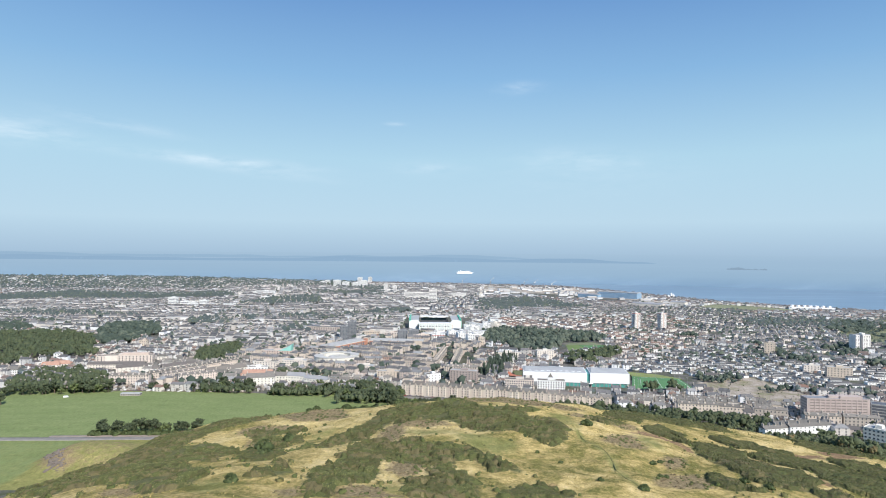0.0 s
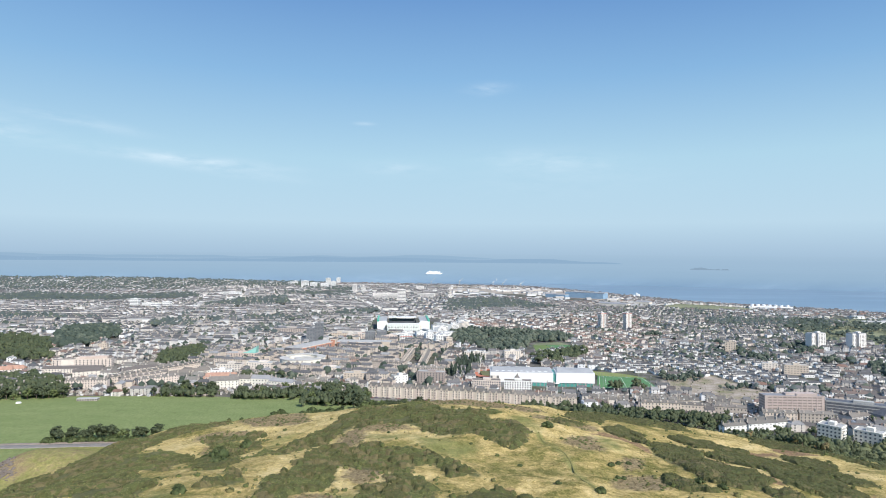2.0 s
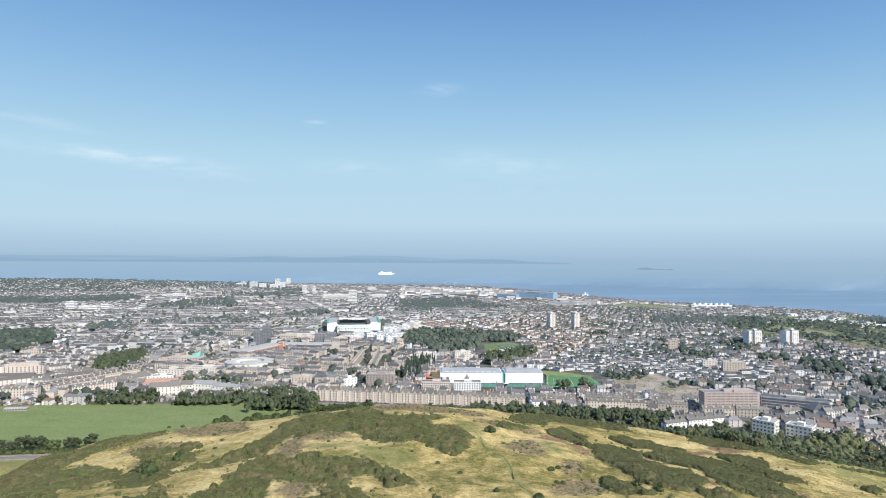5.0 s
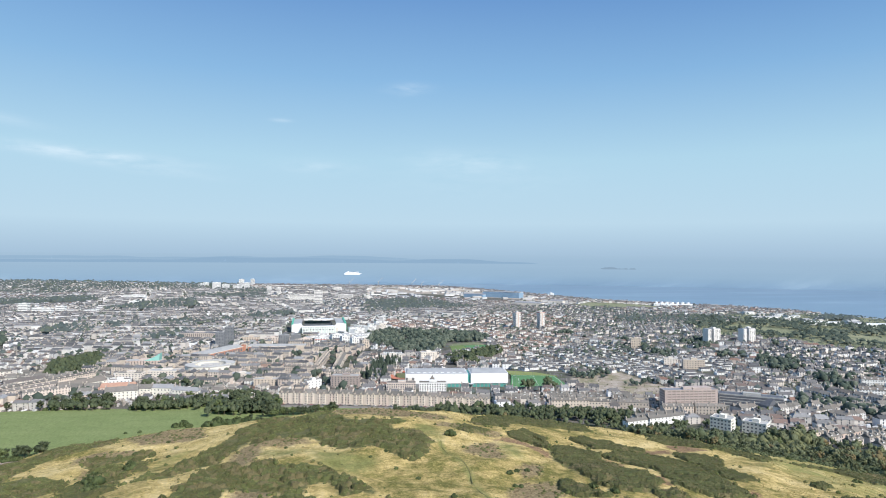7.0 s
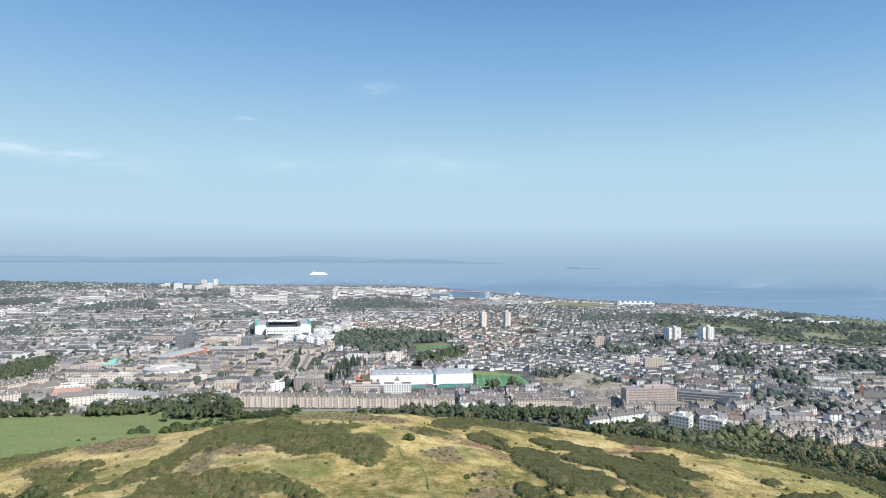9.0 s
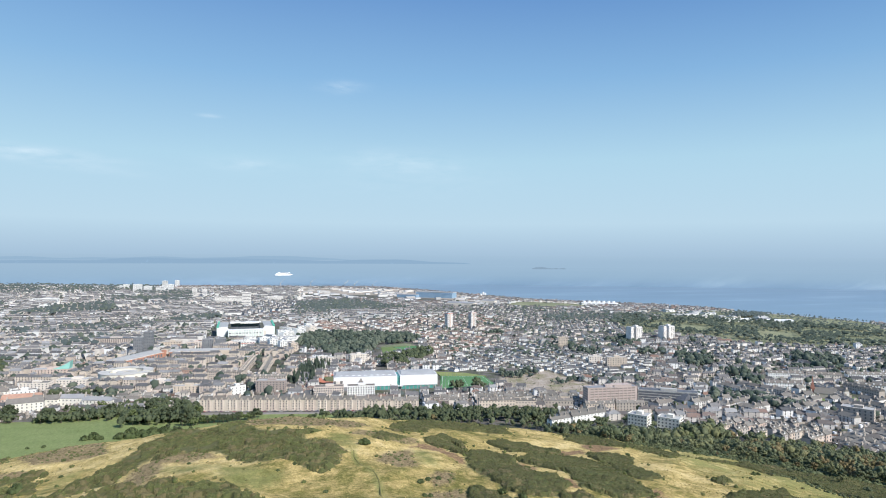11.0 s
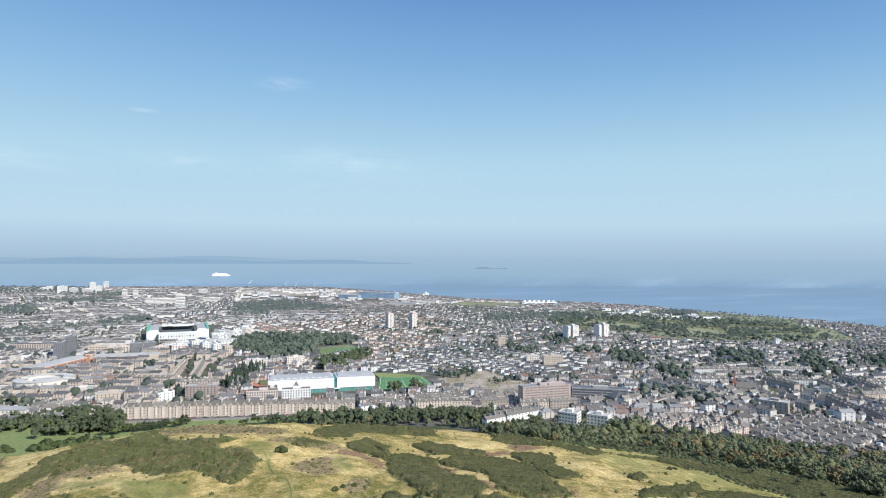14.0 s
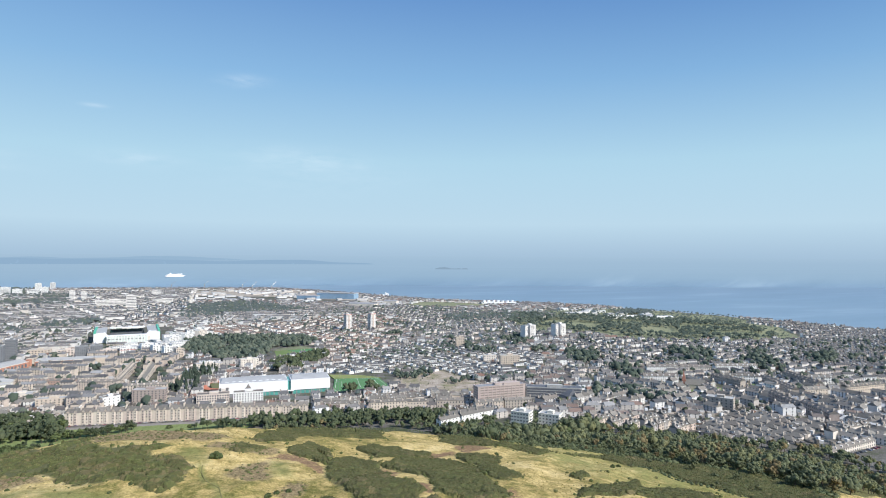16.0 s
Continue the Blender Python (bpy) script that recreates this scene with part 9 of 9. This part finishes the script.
yards("yard_sheds", [(442, 542), (540, 494), (510, 408), (583, 354), (660, 341), (914, 479), (779, 575), (699, 650), (544, 679)], 8.5, 801, "sheds, walls and vans in the back yards")
yards("yard_sheds", [(-450, 832), (-259, 838), (-49, 844), (54, 848), (72, 1069), (-88, 1153), (-374, 1051), (-513, 947)], 6.5, 802, "sheds, walls and vans behind the houses")
yards("yard_sheds", [(218, 740), (408, 670), (552, 691), (682, 865), (535, 901), (240, 828)], 6.5, 803, "sheds, walls and parked vans")
yards("yard_sheds", [(116, 1620), (375, 1777), (691, 1592), (742, 1145), (539, 880), (489, 959), (315, 1066), (317, 1570)], 11.0, 804, "garden sheds and walls between the cottages", 0.7)
yards("yard_sheds", [(904, 1163), (1384, 940), (1858, 995), (968, 509), (834, 609), (781, 730), (635, 801)], 11.0, 805, "garden sheds, walls and parked vans", 0.7)
copse([[(-583, 816), (-452, 827), (-514, 933), (-583, 976), (-645, 960), (-612, 857)]], 9, 606, "thick dark trees above the meadow", 1.4, 26)
copse([[(-132, 763), (-75, 769), (-50, 768), (-56, 832), (-110, 883), (-154, 863)]], 8.5, 607, "thick dark trees at the meadow corner", 1.3, 26)
copse([[(-330, 824), (-254, 823), (-265, 854), (-342, 855)], [(-226, 811), (-143, 804), (-151, 844), (-230, 848)], [(-131, 798), (-50, 770), (-50, 813), (-135, 844)], [(-453, 1128), (-420, 1160), (-380, 1196), (-410, 1290), (-457, 1266), (-482, 1191)]], 7.5, 608, "thick dark trees behind the meadow", 1.15, 26)
wood_soup(scatter([[(156, 727), (207, 694), (283, 640), (318, 595), (218, 327), (234, 319)] + [(390, 539), (387, 568), (365, 592), (329, 618), (284, 641), (203, 674), (151, 693)]], 7.0, 613), 614, "woodland", "dark leafy trees below the grassy slope", 0.85, (leaf_shade, leaf_wood, leaf_rust), 44)
wood_soup(scatter([WASTE], 19, 615), 616, "copse", "low scrub on waste ground", 0.22, (leaf_shade, leaf_wood, leaf_rust), 20)
wood_soup(scatter([[(296, 655), (329, 672), (362, 640), (366, 622), (345, 604), (318, 622)], [(398, 560), (405, 600), (425, 606), (455, 582), (437, 540), (412, 543)]], 6.5, 620), 621, "copse", "dark leafy trees between the wood and the terraces", 0.8, (leaf_shade, leaf_wood, leaf_olive), 40, 5)
copse([[(309, 595), (343, 594), (395, 605), (387, 593), (334, 579), (300, 578)]], 6, 610, "leafy trees in front of the white terraces", 1.0, 20)
copse([SHORE_STRIP], 17, 617, "dark trees and scrub along the shore", 0.9, 2, 0.6)
copse(FAIRWAYS, 60, 611, "single trees on the golf course", 0.9, 0, 0.4)
copse([[(1629, 1787), (1755, 1916), (1897, 1908), (1762, 1768)]], 12, 618, "dark shore trees on the point", 1.2, 2)
copse([[(285, 855), (303, 856), (309, 873), (291, 873)], [(317, 846), (335, 846), (342, 864), (324, 863)]], 7, 609, "round dark trees in front of the pitch", 1.5, 26)


# ---- near streets, house by house ----
def terraced(label, w, d, h, rise, wall, roof, hip, dormer, group, category="house"):
    ob = thing("house", 0, 0, -500, 0, label, category, group)
    bm = boxes((-w / 2, w / 2, -d / 2, d / 2, -3, h))
    if not hip:
        for s in (-1, 1):
            v = [bm.verts.new((s * w / 2, q, zz)) for q, zz in ((-d / 2, h), (d / 2, h), (0, h + rise * 0.97))]
            bm.faces.new(v if s > 0 else v[::-1])
    part("wall", bm, wall, ob)
    part("roof", gable(bmesh.new(), -w / 2 + 0.2, w / 2 - 0.2, -d / 2, d / 2, h, rise, hip), roof, ob)
    cx = -w / 2 + 0.6 + hip * 0.9
    c = part("chimney", boxes((cx - 0.45, cx + 0.45, -1.4, 1.4, h + rise * 0.6, h + rise + 1.7)), grey_stone, ob)
    tagged(part("chimney_pots", boxes(*((cx - 0.15, cx + 0.15, q - 0.15, q + 0.15, h + rise + 1.7, h + rise + 2.4) for q in (-1.0, -0.35, 0.35, 1.0))), tan_wall, c), kind="stuff")
    floors = max(1, int(h / 3))
    for f in range(floors):
        for cx in (-w * 0.27, w * 0.27):
            window(ob, cx, -d / 2, 0.9 + f * 3.1, 0, 1.4, 1.7)
    if dormer:
        m = part("dormer", boxes((-1.1, 1.1, -d / 2 + 0.8, -0.6, h + 0.2, h + 2.2)), white_wall, ob)
        part("dormer_roof", gable(bmesh.new(), -1.1, 1.1, -d / 2 + 0.8, -0.6, h + 2.2, 0.9, 0.6, 0.15), slate, m)
    return ob


def street(poly, turn, along, across, seed, kinds, fill=0.95, wander=0.03, flip=True):
    x, y, t, rng = rows_in(poly, turn, along, across, seed, fill, wander)
    for i in range(len(x)):
        k = kinds[int(rng.integers(len(kinds)))]
        a = math.degrees(t[i]) + (180 if flip and rng.random() < 0.45 else 0)
        copy_thing(k, pose(float(x[i]), float(y[i]), float(land(x[i], y[i])), 0, 0, a))
    return len(x)


KEEP_CLEAR[:] = [p for p in KEEP_CLEAR if p is not WOOD and p is not WOOD_LOW]
KINDS = [
    terraced("grey stone terraced house with slate roof and dormer", 9.5, 8.2, 6.8, 2.8, sandstone, slate, 0, True, "terraces below the wood"),
    terraced("sandstone terraced house with slate roof and stacks", 9.5, 8.4, 7.4, 2.9, pink_wall, slate, 0, False, "terraces below the wood"),
    terraced("grey terraced house with brown slate roof", 9.5, 8.0, 6.4, 2.7, town_wall, slate, 0, True, "terraces below the wood"),
]
BUNGALOWS = [
    terraced("semi-detached bungalow with hipped slate roof", 13.5, 9.0, 3.3, 3.0, town_wall, slate, 3.6, False, "hipped-roof bungalows in rows"),
    terraced("semi-detached bungalow with red brick gable and hipped roof", 13.2, 9.0, 3.3, 3.0, pink_wall, slate, 3.5, True, "hipped-roof bungalows in rows"),
    terraced("semi-detached white bungalow with grey hipped roof", 13.5, 9.0, 3.3, 3.0, pale_wall, slate, 3.5, False, "hipped-roof bungalows in rows"),
]
STONE_ROWS = [
    terraced("tall grey stone tenement house with slate roof", 11.5, 8.0, 8.0, 2.5, sandstone, slate, 0, True, "stone rows under the hill"),
    terraced("tall sandstone tenement house with slate roof", 11.5, 8.0, 8.6, 2.6, cream_wall, slate, 0, True, "stone rows under the hill"),
]
street(WILLOW, 17, 9.6, 19, 401, KINDS, flip=False)
street(BUNGALOW_PLOT, -72, 14.0, 19, 402, BUNGALOWS, 1.0, 0.01)
street(PARSON, -17, 12.2, 19, 403, STONE_ROWS)
street(LONG_ROW, 6, 12.2, 26, 404, STONE_ROWS)
for k in KINDS + BUNGALOWS + STONE_ROWS:
    for o in (*k.children_recursive, k):
        bpy.data.objects.remove(o)
